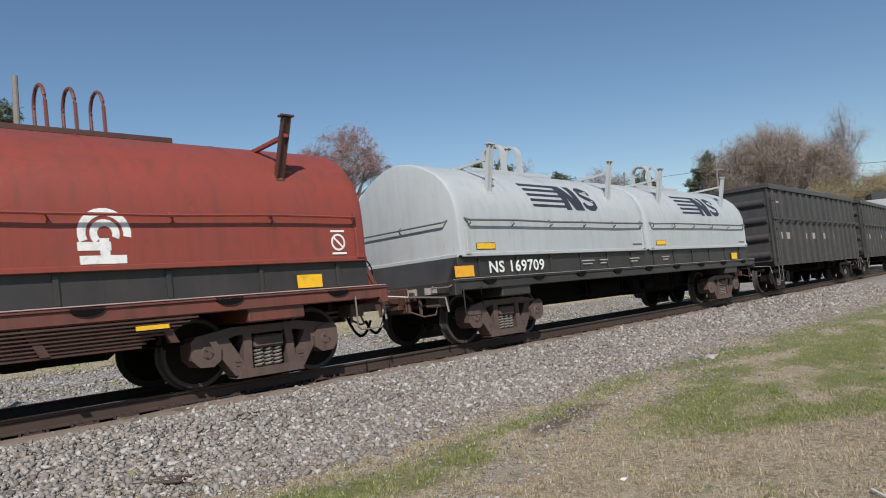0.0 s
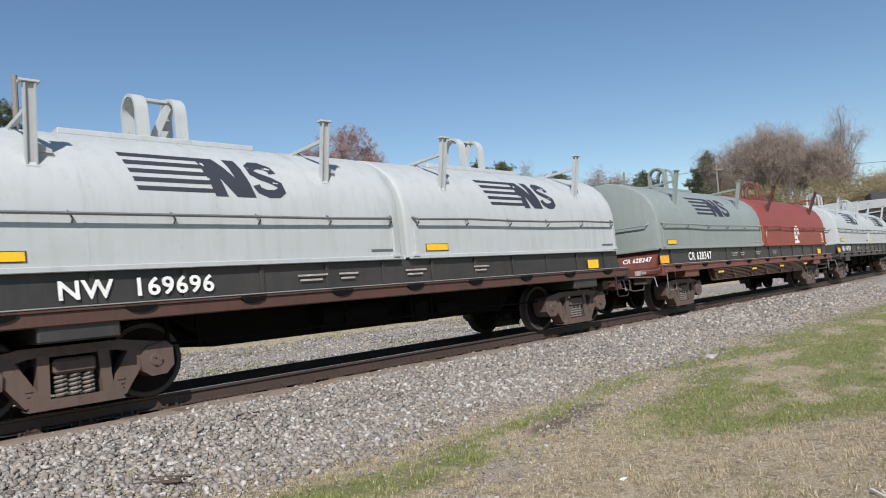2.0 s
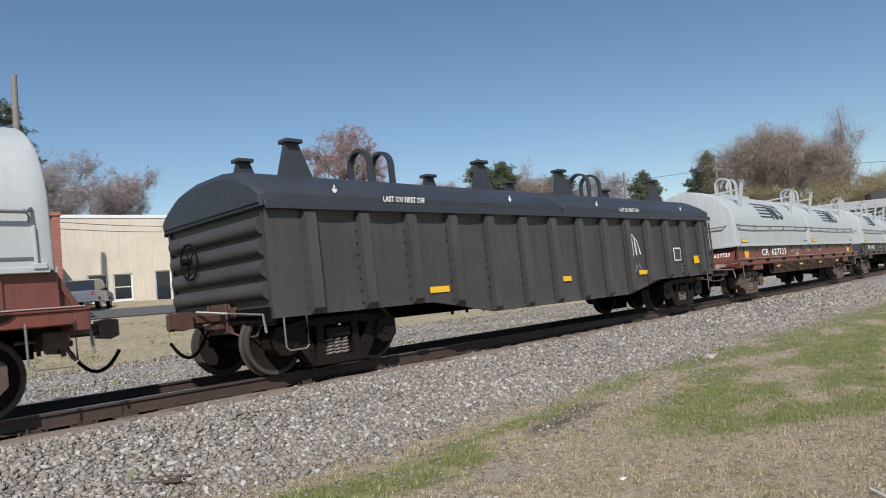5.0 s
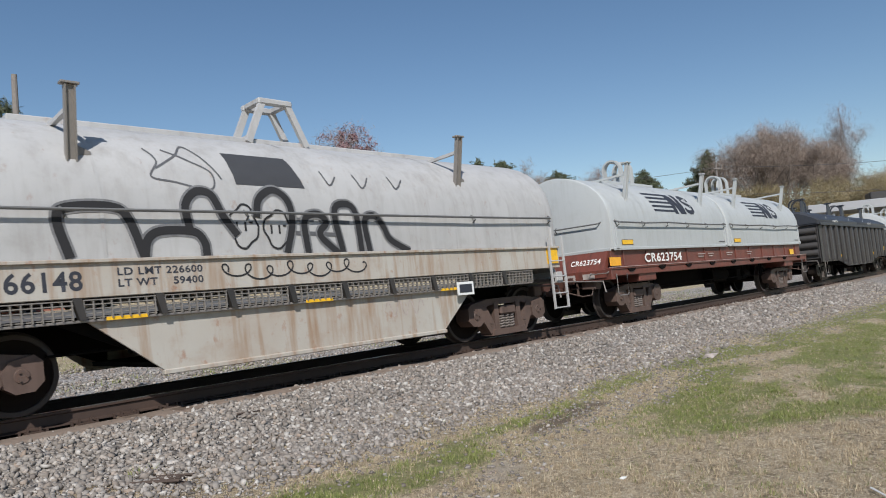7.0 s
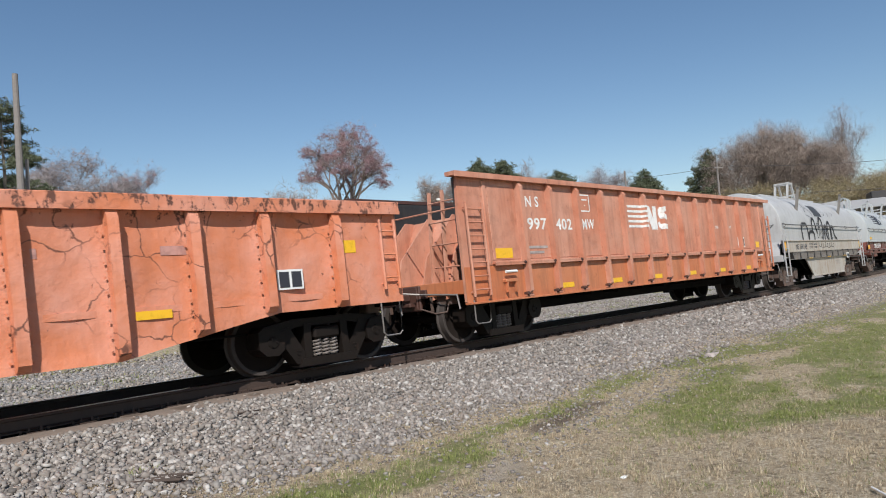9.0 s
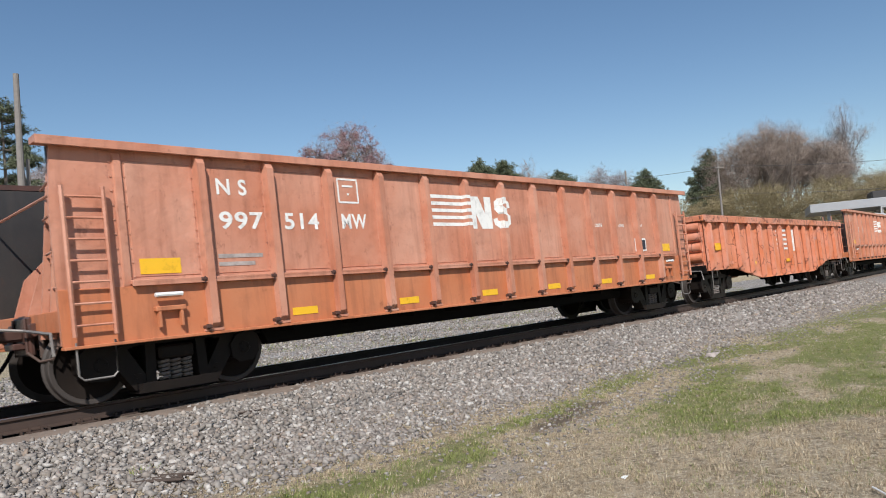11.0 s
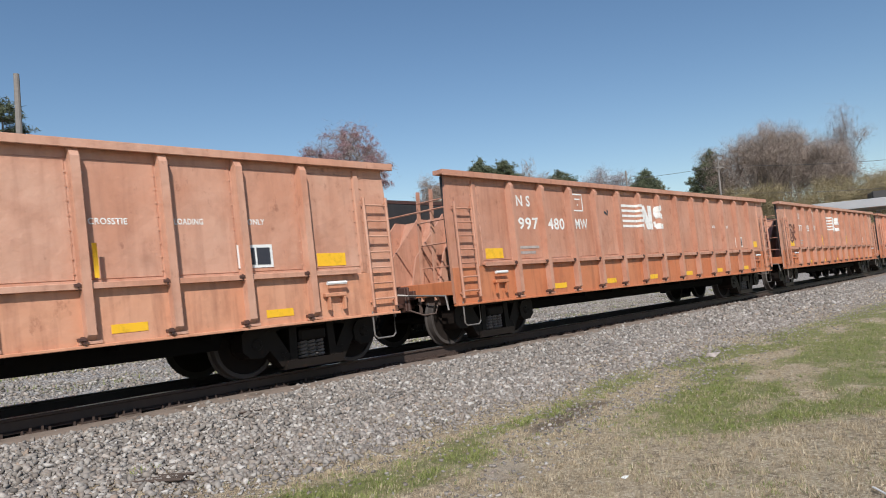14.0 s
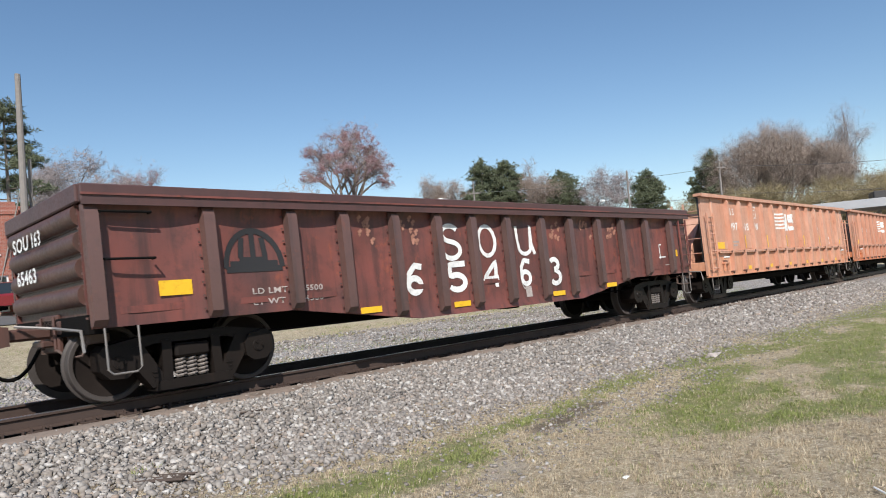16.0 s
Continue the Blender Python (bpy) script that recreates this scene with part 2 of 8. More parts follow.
# ---- mesh building
class Geo:
    """Vertices and faces of one part."""

    def __init__(self):
        self.v, self.f = [], []

    def add(self, verts, faces):
        k = len(self.v)
        self.v.extend(tuple(p) for p in verts)
        self.f.extend(tuple(i + k for i in face) for face in faces)
        return self

    def box(self, x0, x1, y0, y1, z0, z1, c=0.0):
        """A box with chamfered edges of width c."""
        if x0 > x1:
            x0, x1 = x1, x0
        if y0 > y1:
            y0, y1 = y1, y0
        if z0 > z1:
            z0, z1 = z1, z0
        c = min(c, 0.45 * min(x1 - x0, y1 - y0, z1 - z0))
        if c <= 0:
            v = [(x, y, z) for x in (x0, x1) for y in (y0, y1) for z in (z0, z1)]
            return self.add(v, [(0, 1, 3, 2), (4, 6, 7, 5), (0, 4, 5, 1), (2, 3, 7, 6), (0, 2, 6, 4), (1, 5, 7, 3)])
        v, idx = [], {}
        for i, x in enumerate((x0, x1)):
            for j, y in enumerate((y0, y1)):
                for k, z in enumerate((z0, z1)):
                    sx, sy, sz = (c, -c)[i], (c, -c)[j], (c, -c)[k]
                    for a, p in enumerate(((x, y + sy, z + sz), (x + sx, y, z + sz), (x + sx, y + sy, z))):
                        idx[i, j, k, a] = len(v)
                        v.append(p)
        q = lambda *keys: tuple(idx[t] for t in keys)
        f = []
        for s in (0, 1):
            o = [(0, 0), (0, 1), (1, 1), (1, 0)]
            f.append(q(*[(s, a, b, 0) for a, b in o]))
            f.append(q(*[(a, s, b, 1) for a, b in o]))
            f.append(q(*[(a, b, s, 2) for a, b in o]))
        for a in (0, 1):
            for b in (0, 1):
                f.append(q((0, a, b, 1), (1, a, b, 1), (1, a, b, 2), (0, a, b, 2)))
                f.append(q((a, 0, b, 0), (a, 1, b, 0), (a, 1, b, 2), (a, 0, b, 2)))
                f.append(q((a, b, 0, 0), (a, b, 1, 0), (a, b, 1, 1), (a, b, 0, 1)))
        for i in (0, 1):
            for j in (0, 1):
                for k in (0, 1):
                    f.append(q((i, j, k, 0), (i, j, k, 1), (i, j, k, 2)))
        return self.add(v, f)

    def tube(self, pts, r, n=8, r2=None, close=True):
        """A round bar along points."""
        pts = [Vector(p) for p in pts]
        r2 = r if r2 is None else r2
        rings = []
        ref = Vector((0, 0, 1))
        for i, p in enumerate(pts):
            d = (pts[min(i + 1, len(pts) - 1)] - pts[max(i - 1, 0)]).normalized()
            a = d.cross(ref)
            if a.length < 0.1:
                a = d.cross(Vector((1, 0, 0)))
            a.normalize()
            b = d.cross(a)
            rr = r + (r2 - r) * i / max(1, len(pts) - 1)
            rings.append([p + (a * math.cos(2 * math.pi * k / n) + b * math.sin(2 * math.pi * k / n)) * rr for k in range(n)])
        v = [p for ring in rings for p in ring]
        f = [(i * n + k, i * n + (k + 1) % n, (i + 1) * n + (k + 1) % n, (i + 1) * n + k) for i in range(len(pts) - 1) for k in range(n)]
        if close:
            f += [tuple(range(n)), tuple((len(pts) - 1) * n + k for k in range(n))]
        return self.add(v, f)

    def prism(self, outline, y0, y1):
        """An outline in x, z drawn from y0 to y1."""
        n = len(outline)
        v = [(x, y0, z) for x, z in outline] + [(x, y1, z) for x, z in outline]
        f = [tuple(range(n)), tuple(range(2 * n - 1, n - 1, -1))] + [(k, k + n, (k + 1) % n + n, (k + 1) % n) for k in range(n)]
        return self.add(v, f)

    def prism_x(self, outline, x0, x1):
        """An outline in y, z drawn from x0 to x1."""
        n = len(outline)
        v = [(x0, y, z) for y, z in outline] + [(x1, y, z) for y, z in outline]
        f = [tuple(range(n)), tuple(range(2 * n - 1, n - 1, -1))] + [(k, k + n, (k + 1) % n + n, (k + 1) % n) for k in range(n)]
        return self.add(v, f)

    def beam(self, a, b, w, h):
        """A flat bar from a to b, w wide along x or y, h the other way."""
        a, b = Vector(a), Vector(b)
        d = (b - a).normalized()
        side = d.cross(Vector((0, 0, 1)))
        if side.length < 0.2:
            side = Vector((1, 0, 0))
        side.normalize()
        up = side.cross(d).normalized()
        o = [side * sx * w / 2 + up * sz * h / 2 for sx, sz in ((-1, -1), (1, -1), (1, 1), (-1, 1))]
        return self.add([a + p for p in o] + [b + p for p in o], [(3, 2, 1, 0), (4, 5, 6, 7)] + [(k, (k + 1) % 4, (k + 1) % 4 + 4, k + 4) for k in range(4)])

    def lathe_y(self, profile, cx, cz, n=28):
        """A round body about an axle along y; profile of y, radius."""
        v = [(cx + r * math.cos(2 * math.pi * k / n), y, cz + r * math.sin(2 * math.pi * k / n)) for y, r in profile for k in range(n)]
        m = len(profile)
        f = [(i * n + k, i * n + (k + 1) % n, (i + 1) * n + (k + 1) % n, (i + 1) * n + k) for i in range(m - 1) for k in range(n)]
        return self.add(v, f)

    def mesh(self, name, mat, smooth=True):
        me = bpy.data.meshes.new(name)
        me.from_pydata(self.v, [], self.f)
        b = bmesh.new()
        b.from_mesh(me)
        bmesh.ops.recalc_face_normals(b, faces=b.faces)
        b.to_mesh(me)
        b.free()
        if smooth:
            me.shade_smooth()
            me.set_sharp_from_angle(angle=radians(32))
        me.materials.append(mat)
        return me


def part(name, geo, mat, parent, label="", smooth=True):
    """Links geo (or a mesh already made) as one mesh object under parent."""
    me = geo.mesh(name, mat, smooth) if isinstance(geo, Geo) else geo
    ob = new(name, me)
    ob.parent = parent
    return tagged(ob, label)


def both(make):
    """The same piece on both sides."""
    for side in (-1, 1):
        make(side)


FONT = {}


def text_mesh(text, height, width, mat, depth=0.003):
    """Letters as a flat mesh from (0, 0) to (width, height), standing in x, z and facing -y."""
    key = (text, round(height, 3), round(width, 3), mat.name)
    if key in FONT:
        return FONT[key]
    cu = bpy.data.curves.new("lettering", "FONT")
    cu.body, cu.resolution_u, cu.space_character, cu.offset = text, 3, 1.08, 0.022
    ob = bpy.data.objects.new("lettering", cu)
    scene.collection.objects.link(ob)
    me = bpy.data.meshes.new_from_object(ob.evaluated_get(bpy.context.evaluated_depsgraph_get()))
    bpy.data.objects.remove(ob)
    co = np.empty(len(me.vertices) * 3)
    me.vertices.foreach_get("co", co)
    co = co.reshape(-1, 3)
    lo, hi = co.min(0), co.max(0)
    u = (co[:, 0] - lo[0]) / (hi[0] - lo[0]) * width
    w = (co[:, 1] - lo[1]) / (hi[1] - lo[1]) * height
    me.vertices.foreach_set("co", np.stack([u, np.zeros_like(u), w], 1).ravel())
    me.materials.clear()
    me.materials.append(mat)
    me.update()
    FONT[key] = me
    return me


def lettering(parent, text, x, z, height, width, mat, y=-1.5, name="lettering"):
    """Painted letters on the near side of a car."""
    ob = new(name, text_mesh(text, height, width, mat))
    ob.parent, ob.location = parent, (x, y, z)
    return ob


def sheet(parent, name, x0, x1, z0, z1, mat, y=-1.5, thick=0.004, label=""):
    """A flat plate or painted field on the near side."""
    return part(name, Geo().box(x0, x1, y - thick, y + 0.001, z0, z1), mat, parent, label, False)


def ribbon(pts, width):
    """Left and right edges of a stroke along points."""
    pts = [Vector(p) for p in pts]
    left, right = [], []
    for i, p in enumerate(pts):
        d = (pts[min(i + 1, len(pts) - 1)] - pts[max(i - 1, 0)])
        d = d.normalized() if d.length > 1e-6 else Vector((1, 0))
        nrm = Vector((-d.y, d.x)) * width / 2
        left.append(p + nrm), right.append(p - nrm)
    return left, right


def resampled(pts, step):
    out = [Vector(pts[0])]
    for p, q in zip(pts, pts[1:]):
        p, q = Vector(p), Vector(q)
        n = max(1, int((q - p).length / step))
        out += [p.lerp(q, k / n) for k in range(1, n + 1)]
    return out


def flowing(pts, n=6):
    """A smooth run through points."""
    p = [Vector(q) for q in pts]
    p = [p[0] * 2 - p[1]] + p + [p[-1] * 2 - p[-2]]
    out = []
    for a, b, c, d in zip(p, p[1:], p[2:], p[3:]):
        for k in range(n):
            t = k / n
            out.append(0.5 * (2 * b + (c - a) * t + (2 * a - 5 * b + 4 * c - d) * t * t + (3 * b - a - 3 * c + d) * t ** 3))
    return out + [p[-2]]


def strokes(parent, name, lines, width, mat, y=-1.5, label="", thick=0.003):
    """Painted or sprayed strokes on the near side: each a run of x, z points and a part of its own."""
    for i, pts in enumerate(lines):
        left, right = ribbon(resampled(pts, 0.05), width)
        o = y - thick - 0.0007 * (i % 4)
        v = [(q.x, o, q.y) for pair in zip(left, right) for q in pair]
        part(name, Geo().add(v, [(2 * k, 2 * k + 1, 2 * k + 3, 2 * k + 2) for k in range(len(left) - 1)]), mat, parent, label, False)


def curve_pts(fn, n):
    return [fn(i / (n - 1)) for i in range(n)]


# ---- trucks: built once, hung under every car
R_WHEEL = 0.455
TRUCK = {}


def truck_meshes():
    g = Geo()
    for s in (-1, 1):
        prof = [(s * 0.68, 0.10), (s * 0.68, 0.20), (s * 0.70, 0.36), (s * 0.69, 0.40)]
        g.lathe_y(prof, 0, 0)
        prof = [(s * 0.80, 0.40), (s * 0.785, 0.36), (s * 0.76, 0.20), (s * 0.80, 0.14), (s * 0.80, 0.09)]
        g.lathe_y(prof, 0, 0)
    g.lathe_y([(-1.0, 0.0), (-1.0, 0.075), (1.0, 0.075), (1.0, 0.0)], 0, 0, 14)
    plates = len(g.f)
    for s in (-1, 1):
        g.lathe_y([(s * 0.685, 0.39), (s * 0.685, R_WHEEL + 0.028), (s * 0.705, R_WHEEL + 0.026), (s * 0.72, R_WHEEL), (s * 0.825, R_WHEEL - 0.006), (s * 0.83, R_WHEEL - 0.015), (s * 0.825, 0.395), (s * 0.80, 0.39)], 0, 0, 36)
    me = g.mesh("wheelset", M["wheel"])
    me.materials.append(M["tread"])
    for f in me.polygons[plates:]:
        f.material_index = 1
    TRUCK["wheelset"] = me
    # cast side frame: arched top member, broad struts round two small windows, boxed bearing ends
    g = Geo()
    y0, y1 = -0.11, 0.11
    top = [(-1.08, 0.52), (-1.03, 0.66), (-0.52, 0.74), (0.52, 0.74), (1.03, 0.66), (1.08, 0.52), (0.80, 0.54), (0.46, 0.63), (-0.46, 0.63), (-0.80, 0.54)]
    g.prism(top, y0, y1)
    for s in (-1, 1):
        g.prism([(s * 1.10, 0.60), (s * 1.02, 0.67), (s * 0.78, 0.62), (s * 0.70, 0.50), (s * 0.72, 0.34), (s * 0.82, 0.27), (s * 1.0, 0.28), (s * 1.10, 0.38)], y0 - 0.05, y1 + 0.05)
        g.prism([(s * 0.84, 0.57), (s * 0.60, 0.64), (s * 0.30, 0.13), (s * 0.52, 0.11)], y0 - 0.012, y1 + 0.012)
        g.prism([(s * 0.37, 0.66), (s * 0.25, 0.66), (s * 0.27, 0.14), (s * 0.39, 0.14)], y0 - 0.02, y1 + 0.02)
        for k in range(3):
            g.prism([(s * (0.44 + 0.03 * k), 0.30 - 0.05 * k), (s * (0.52 - 0.01 * k), 0.30 - 0.05 * k), (s * (0.51 - 0.01 * k), 0.285 - 0.05 * k), (s * (0.43 + 0.03 * k), 0.285 - 0.05 * k)], y0 - 0.024, y0 - 0.01)
    g.prism([(-0.50, 0.07), (0.50, 0.07), (0.44, 0.18), (-0.44, 0.18)], y0 - 0.05, y1 + 0.05)
    TRUCK["side_frame"] = g.mesh("side_frame", M["truck"])
    g = Geo()
    pts = [(0.056 * math.cos(a), -0.06 + 0.056 * math.sin(a), 0.18 + 0.24 * a / (2 * math.pi * 5)) for a in [k * math.pi / 4 for k in range(41)]]
    TRUCK["spring"] = g.tube(pts, 0.019, 6).mesh("spring", M["spring"])
    g = Geo()
    g.box(-0.22, 0.22, -1.16, 1.16, 0.43, 0.60, 0.03)
    g.box(-0.26, 0.26, -0.45, 0.45, 0.56, 0.72, 0.04)
    g.tube([(0, 0, 0.7), (0, 0, 0.80)], 0.20, 16)
    TRUCK["truck"] = g.mesh("truck", M["truck"])
    g = Geo()
    g.lathe_y([(0, 0.0), (0, 0.075), (0.03, 0.095), (0.10, 0.095), (0.10, 0.0)], 0, 0, 14)
    for k in range(3):
        a = 2 * math.pi * k / 3
        g.tube([(0.05 * math.cos(a), -0.02, 0.05 * math.sin(a)), (0.05 * math.cos(a), 0.02, 0.05 * math.sin(a))], 0.014, 6)
    TRUCK["bearing_cap"] = g.mesh("bearing_cap", M["truck"])
    g = Geo()
    for s in (-1, 1):
        g.tube([(s * 0.35, -0.85, 0.42), (s * 0.35, 0.85, 0.42)], 0.05, 8)
        both(lambda side, s=s: g.box(s * 0.40, s * 0.33, side * 0.70, side * 0.83, 0.30, 0.52, 0.02))
    TRUCK["brake_beam"] = g.mesh("brake_beam", M["under"])
    # second set for gondolas, with the body's shade in the casting colour
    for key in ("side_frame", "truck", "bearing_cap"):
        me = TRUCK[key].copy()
        me.materials[0] = M["truck_shaded"]
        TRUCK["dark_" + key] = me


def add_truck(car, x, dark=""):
    t = part("truck", TRUCK[dark + "truck"], None, car, ("greasy shade-black" if dark else "rusty brown") + " cast-steel truck with two wheelsets")
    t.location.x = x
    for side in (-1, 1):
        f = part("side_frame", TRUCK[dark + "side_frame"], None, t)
        f.location.y = side * 1.0
        for e in (-0.14, 0.0, 0.14):
            c = part("spring", TRUCK["spring"], None, f)
            c.location.x = e
            c.rotation_euler.z = 0 if side < 0 else math.pi
        for e in (-0.89, 0.89):
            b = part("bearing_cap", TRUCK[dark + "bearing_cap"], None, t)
            b.location = (e, side * 1.17, 0.455)
            b.rotation_euler.z = 0 if side < 0 else math.pi
    part("brake_beam", TRUCK["brake_beam"], None, t)
    for e in (-0.89, 0.89):
        w = part("wheelset", TRUCK["wheelset"], None, t, "steel wheels with bright worn rims on an axle")
        w.location = (e, 0, R_WHEEL)
    return t


def coupler(car, x, d):
    """Knuckle coupler with its draft box, hose and lifting bar at a car's end; d points out of the car."""
    g = Geo()
    g.box(x - d * 0.75, x - d * 0.02, -0.24, 0.24, 0.68, 1.02, 0.02)
    g.box(x - d * 0.05, x + d * 0.02, -0.33, 0.33, 0.62, 1.08, 0.02)
    g.box(x, x + d * 0.52, -0.075, 0.075, 0.80, 0.95, 0.03)
    g.prism([(x + d * 0.48, 0.76), (x + d * 0.62, 0.74), (x + d * 0.72, 0.78), (x + d * 0.72, 0.98), (x + d * 0.6, 1.0), (x + d * 0.48, 0.98)], -0.16, 0.05)
    g.box(x + d * 0.62, x + d * 0.74, 0.05, 0.15, 0.74, 1.0, 0.03)
    g.box(x + d * 0.02, x + d * 0.16, -0.20, 0.20, 0.70, 0.78, 0.015)
    for s in (-1, 1):
        g.box(x - d * 0.03, x + d * 0.035, s * 0.36, s * 0.50, 0.84, 1.0, 0.012)
        g.tube([(x + d * 0.03, s * 0.26, 0.66), (x + d * 0.03, s * 0.26, 1.06)], 0.02, 6)
    part("coupler", g, M["brown_dark"], car, "rusty brown knuckle coupler")
    cock = Geo()
    cock.tube([(x - d * 0.5, -0.32 * d, 0.80), (x + d * 0.02, -0.32 * d, 0.80)], 0.022, 7)
    cock.box(x - d * 0.02, x + d * 0.09, -0.32 * d - 0.045, -0.32 * d + 0.045, 0.755, 0.845, 0.012)
    cock.tube([(x + d * 0.04, -0.32 * d, 0.84), (x + d * 0.04, -0.32 * d + 0.02, 0.90), (x - d * 0.08, -0.32 * d + 0.03, 0.92)], 0.010, 5)
    part("angle_cock", cock, M["bare"], car)
    g = Geo()
    g.box(x - d * 0.35, x - d * 0.10, -0.98, -0.62, 0.70, 0.90, 0.02)
    g.tube([(x - d * 0.22, -0.62, 0.76), (x - d * 0.22, 0.3, 0.72)], 0.025, 6)
    g.tube([(x - d * 0.12, -0.9, 0.72), (x - d * 0.06, -0.9, 0.58), (x + d * 0.02, -0.7, 0.56), (x + d * 0.05, -0.36, 0.66)], 0.016, 6)
    for y in (-0.55, 0.55):
        g.beam((x - d * 0.05, y, 0.60), (x - d * 0.05, y, 0.92), 0.05, 0.03)
    part("draft_bracket", g, M["truck"], car)
    hose = Geo()
    yy = -0.32 * d
    pts = curve_pts(lambda k: (x + d * (0.0 + 0.74 * k), yy * (1 - 0.9 * k), 0.80 - 1.55 * k * (1 - k * 0.86) + 0.0), 12)
    hose.tube(pts, 0.024, 7)
    part("air_hose", hose, M["under"], car, "black rubber brake hose")
    bar = Geo()
    bar.tube([(x + d * 0.05, -1.32, 0.62), (x + d * 0.05, -1.28, 0.86), (x + d * 0.08, -0.4, 0.92), (x + d * 0.4, -0.1, 0.98)], 0.018, 6)
    part("uncoupling_lever", bar, M["bare"], car)


def ladder(car, x0, x1, z0, z1, n, mat, y=-1.56, name="ladder", across=False, label=""):
    """Rungs between two stiles, standing off the wall; across turns it to the car's end."""
    g = Geo()
    stand = 0.07
    q = (lambda a, b, c: (b, a, c)) if across else (lambda a, b, c: (a, b, c))
    for x in (x0, x1):
        g.tube([q(x, y, z0), q(x, y, z1)], 0.026, 6)
        for z in (z0 + 0.08, z1 - 0.08):
            g.tube([q(x, y, z), q(x, y + stand, z)], 0.014, 5)
    frame_ = part(name, g, mat, car, label)
    rung = Geo().tube([q(x0, y, 0), q(x1, y, 0)], 0.016, 6).mesh("rung", mat)
    for k in range(n):
        part("rung", rung, None, frame_).location.z = z0 + (z1 - z0) * (k + 0.5) / n
    return frame_


def stirrup(car, x, mat, z0=0.38, z1=0.80, w=0.42):
    g = Geo()
    g.tube([(x - w / 2, -1.50, z1), (x - w / 2, -1.50, z0 + 0.05), (x - w / 2 + 0.05, -1.50, z0), (x + w / 2 - 0.05, -1.50, z0), (x + w / 2, -1.50, z0 + 0.05), (x + w / 2, -1.50, z1)], 0.012, 6)
    part("stirrup_step", g, mat, car)


def hand_wheel(car, x, y, z, mat):
    g = Geo()
    ring = [(x, y + 0.27 * math.cos(a), z + 0.27 * math.sin(a)) for a in [k * math.pi / 10 for k in range(21)]]
    g.tube(ring, 0.015, 6, close=False)
    for k in range(5):
        a = k * 2 * math.pi / 5
        g.tube([(x, y, z), (x, y + 0.27 * math.cos(a), z + 0.27 * math.sin(a))], 0.010, 5)
    g.tube([(x - 0.12, y, z), (x + 0.03, y, z)], 0.05, 8)
    part("brake_wheel", g, mat, car, "spoked iron hand-brake wheel")


def underworks(car, half, seed):
    """Centre sill, air reservoir, valve and pipes under the floor."""
    r = random.Random(seed)
    g = Geo()
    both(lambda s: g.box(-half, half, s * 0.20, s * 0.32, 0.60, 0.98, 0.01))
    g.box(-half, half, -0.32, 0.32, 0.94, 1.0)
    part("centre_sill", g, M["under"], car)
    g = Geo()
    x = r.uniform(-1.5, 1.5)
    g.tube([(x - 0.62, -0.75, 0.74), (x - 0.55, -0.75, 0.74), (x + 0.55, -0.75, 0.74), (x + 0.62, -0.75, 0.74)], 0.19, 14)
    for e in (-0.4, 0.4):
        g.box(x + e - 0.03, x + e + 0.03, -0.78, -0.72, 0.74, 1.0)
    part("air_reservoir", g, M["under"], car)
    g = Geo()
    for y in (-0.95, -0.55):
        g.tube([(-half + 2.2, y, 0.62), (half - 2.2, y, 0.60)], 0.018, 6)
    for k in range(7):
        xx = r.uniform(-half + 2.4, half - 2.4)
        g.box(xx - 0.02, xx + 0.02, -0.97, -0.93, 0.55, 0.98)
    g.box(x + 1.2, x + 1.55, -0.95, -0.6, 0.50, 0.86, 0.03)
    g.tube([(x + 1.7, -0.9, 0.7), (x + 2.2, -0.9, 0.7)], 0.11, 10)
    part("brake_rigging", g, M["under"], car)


truck_meshes()

# ---- the coil cars: an open trough under lift-off barrel hoods
HOOD = [(1.42, 1.55), (1.425, 1.85), (1.425, 2.15), (1.405, 2.40), (1.33, 2.64), (1.19, 2.86), (0.98, 3.05), (0.72, 3.20), (0.43, 3.31), (0.14, 3.37)]


def hood_profile(lift=0.0, inset=0.0):
    """The hood's cross-section from the near foot over the top to the far foot."""
    half = [(y - inset, z + lift * max(0, (z - 1.55) / 1.65) - inset * max(0, (z - 2.0) / 1.2)) for y, z in HOOD]
    return [(-y, z) for y, z in half] + [(y, z) for y, z in reversed(half)]


def on_hood(z, lift=0.0):
    """How far out the near side of the hood is at height z, and its slope."""
    pts = [(y, zz + lift * max(0, (zz - 1.55) / 1.65)) for y, zz in HOOD]
    for (ya, za), (yb, zb) in zip(pts, pts[1:]):
        if za <= z <= zb:
            k = (z - za) / (zb - za)
            n = Vector((0, -(zb - za), -(yb - ya))).normalized()
            n = Vector((0, -abs(n.y), abs(n.z)))
            return -(ya + k * (yb - ya)), n
    return 0.0, Vector((0, 0, 1))


def on_hood_shape(parent, name, polys, mat, lift=0.0, label=""):
    """Painted shapes laid on the hood's side: each polygon as strips of x, z corners (quads)."""
    g = Geo()
    for a, b, c, d in polys:
        n = max(2, int(abs(d[1] - a[1]) / 0.07) + 1)
        rows = []
        for i in range(n + 1):
            k = i / n
            pl = Vector(a).lerp(Vector(d), k)
            pr = Vector(b).lerp(Vector(c), k)
            for p in (pl, pr):
                y, nn = on_hood(p.y, lift)
                rows.append(Vector((p.x, y, p.y)) + nn * 0.006)
        g.add(rows, [(2 * i, 2 * i + 1, 2 * i + 3, 2 * i + 2) for i in range(n)])
    return part(name, g, mat, parent, label, True)


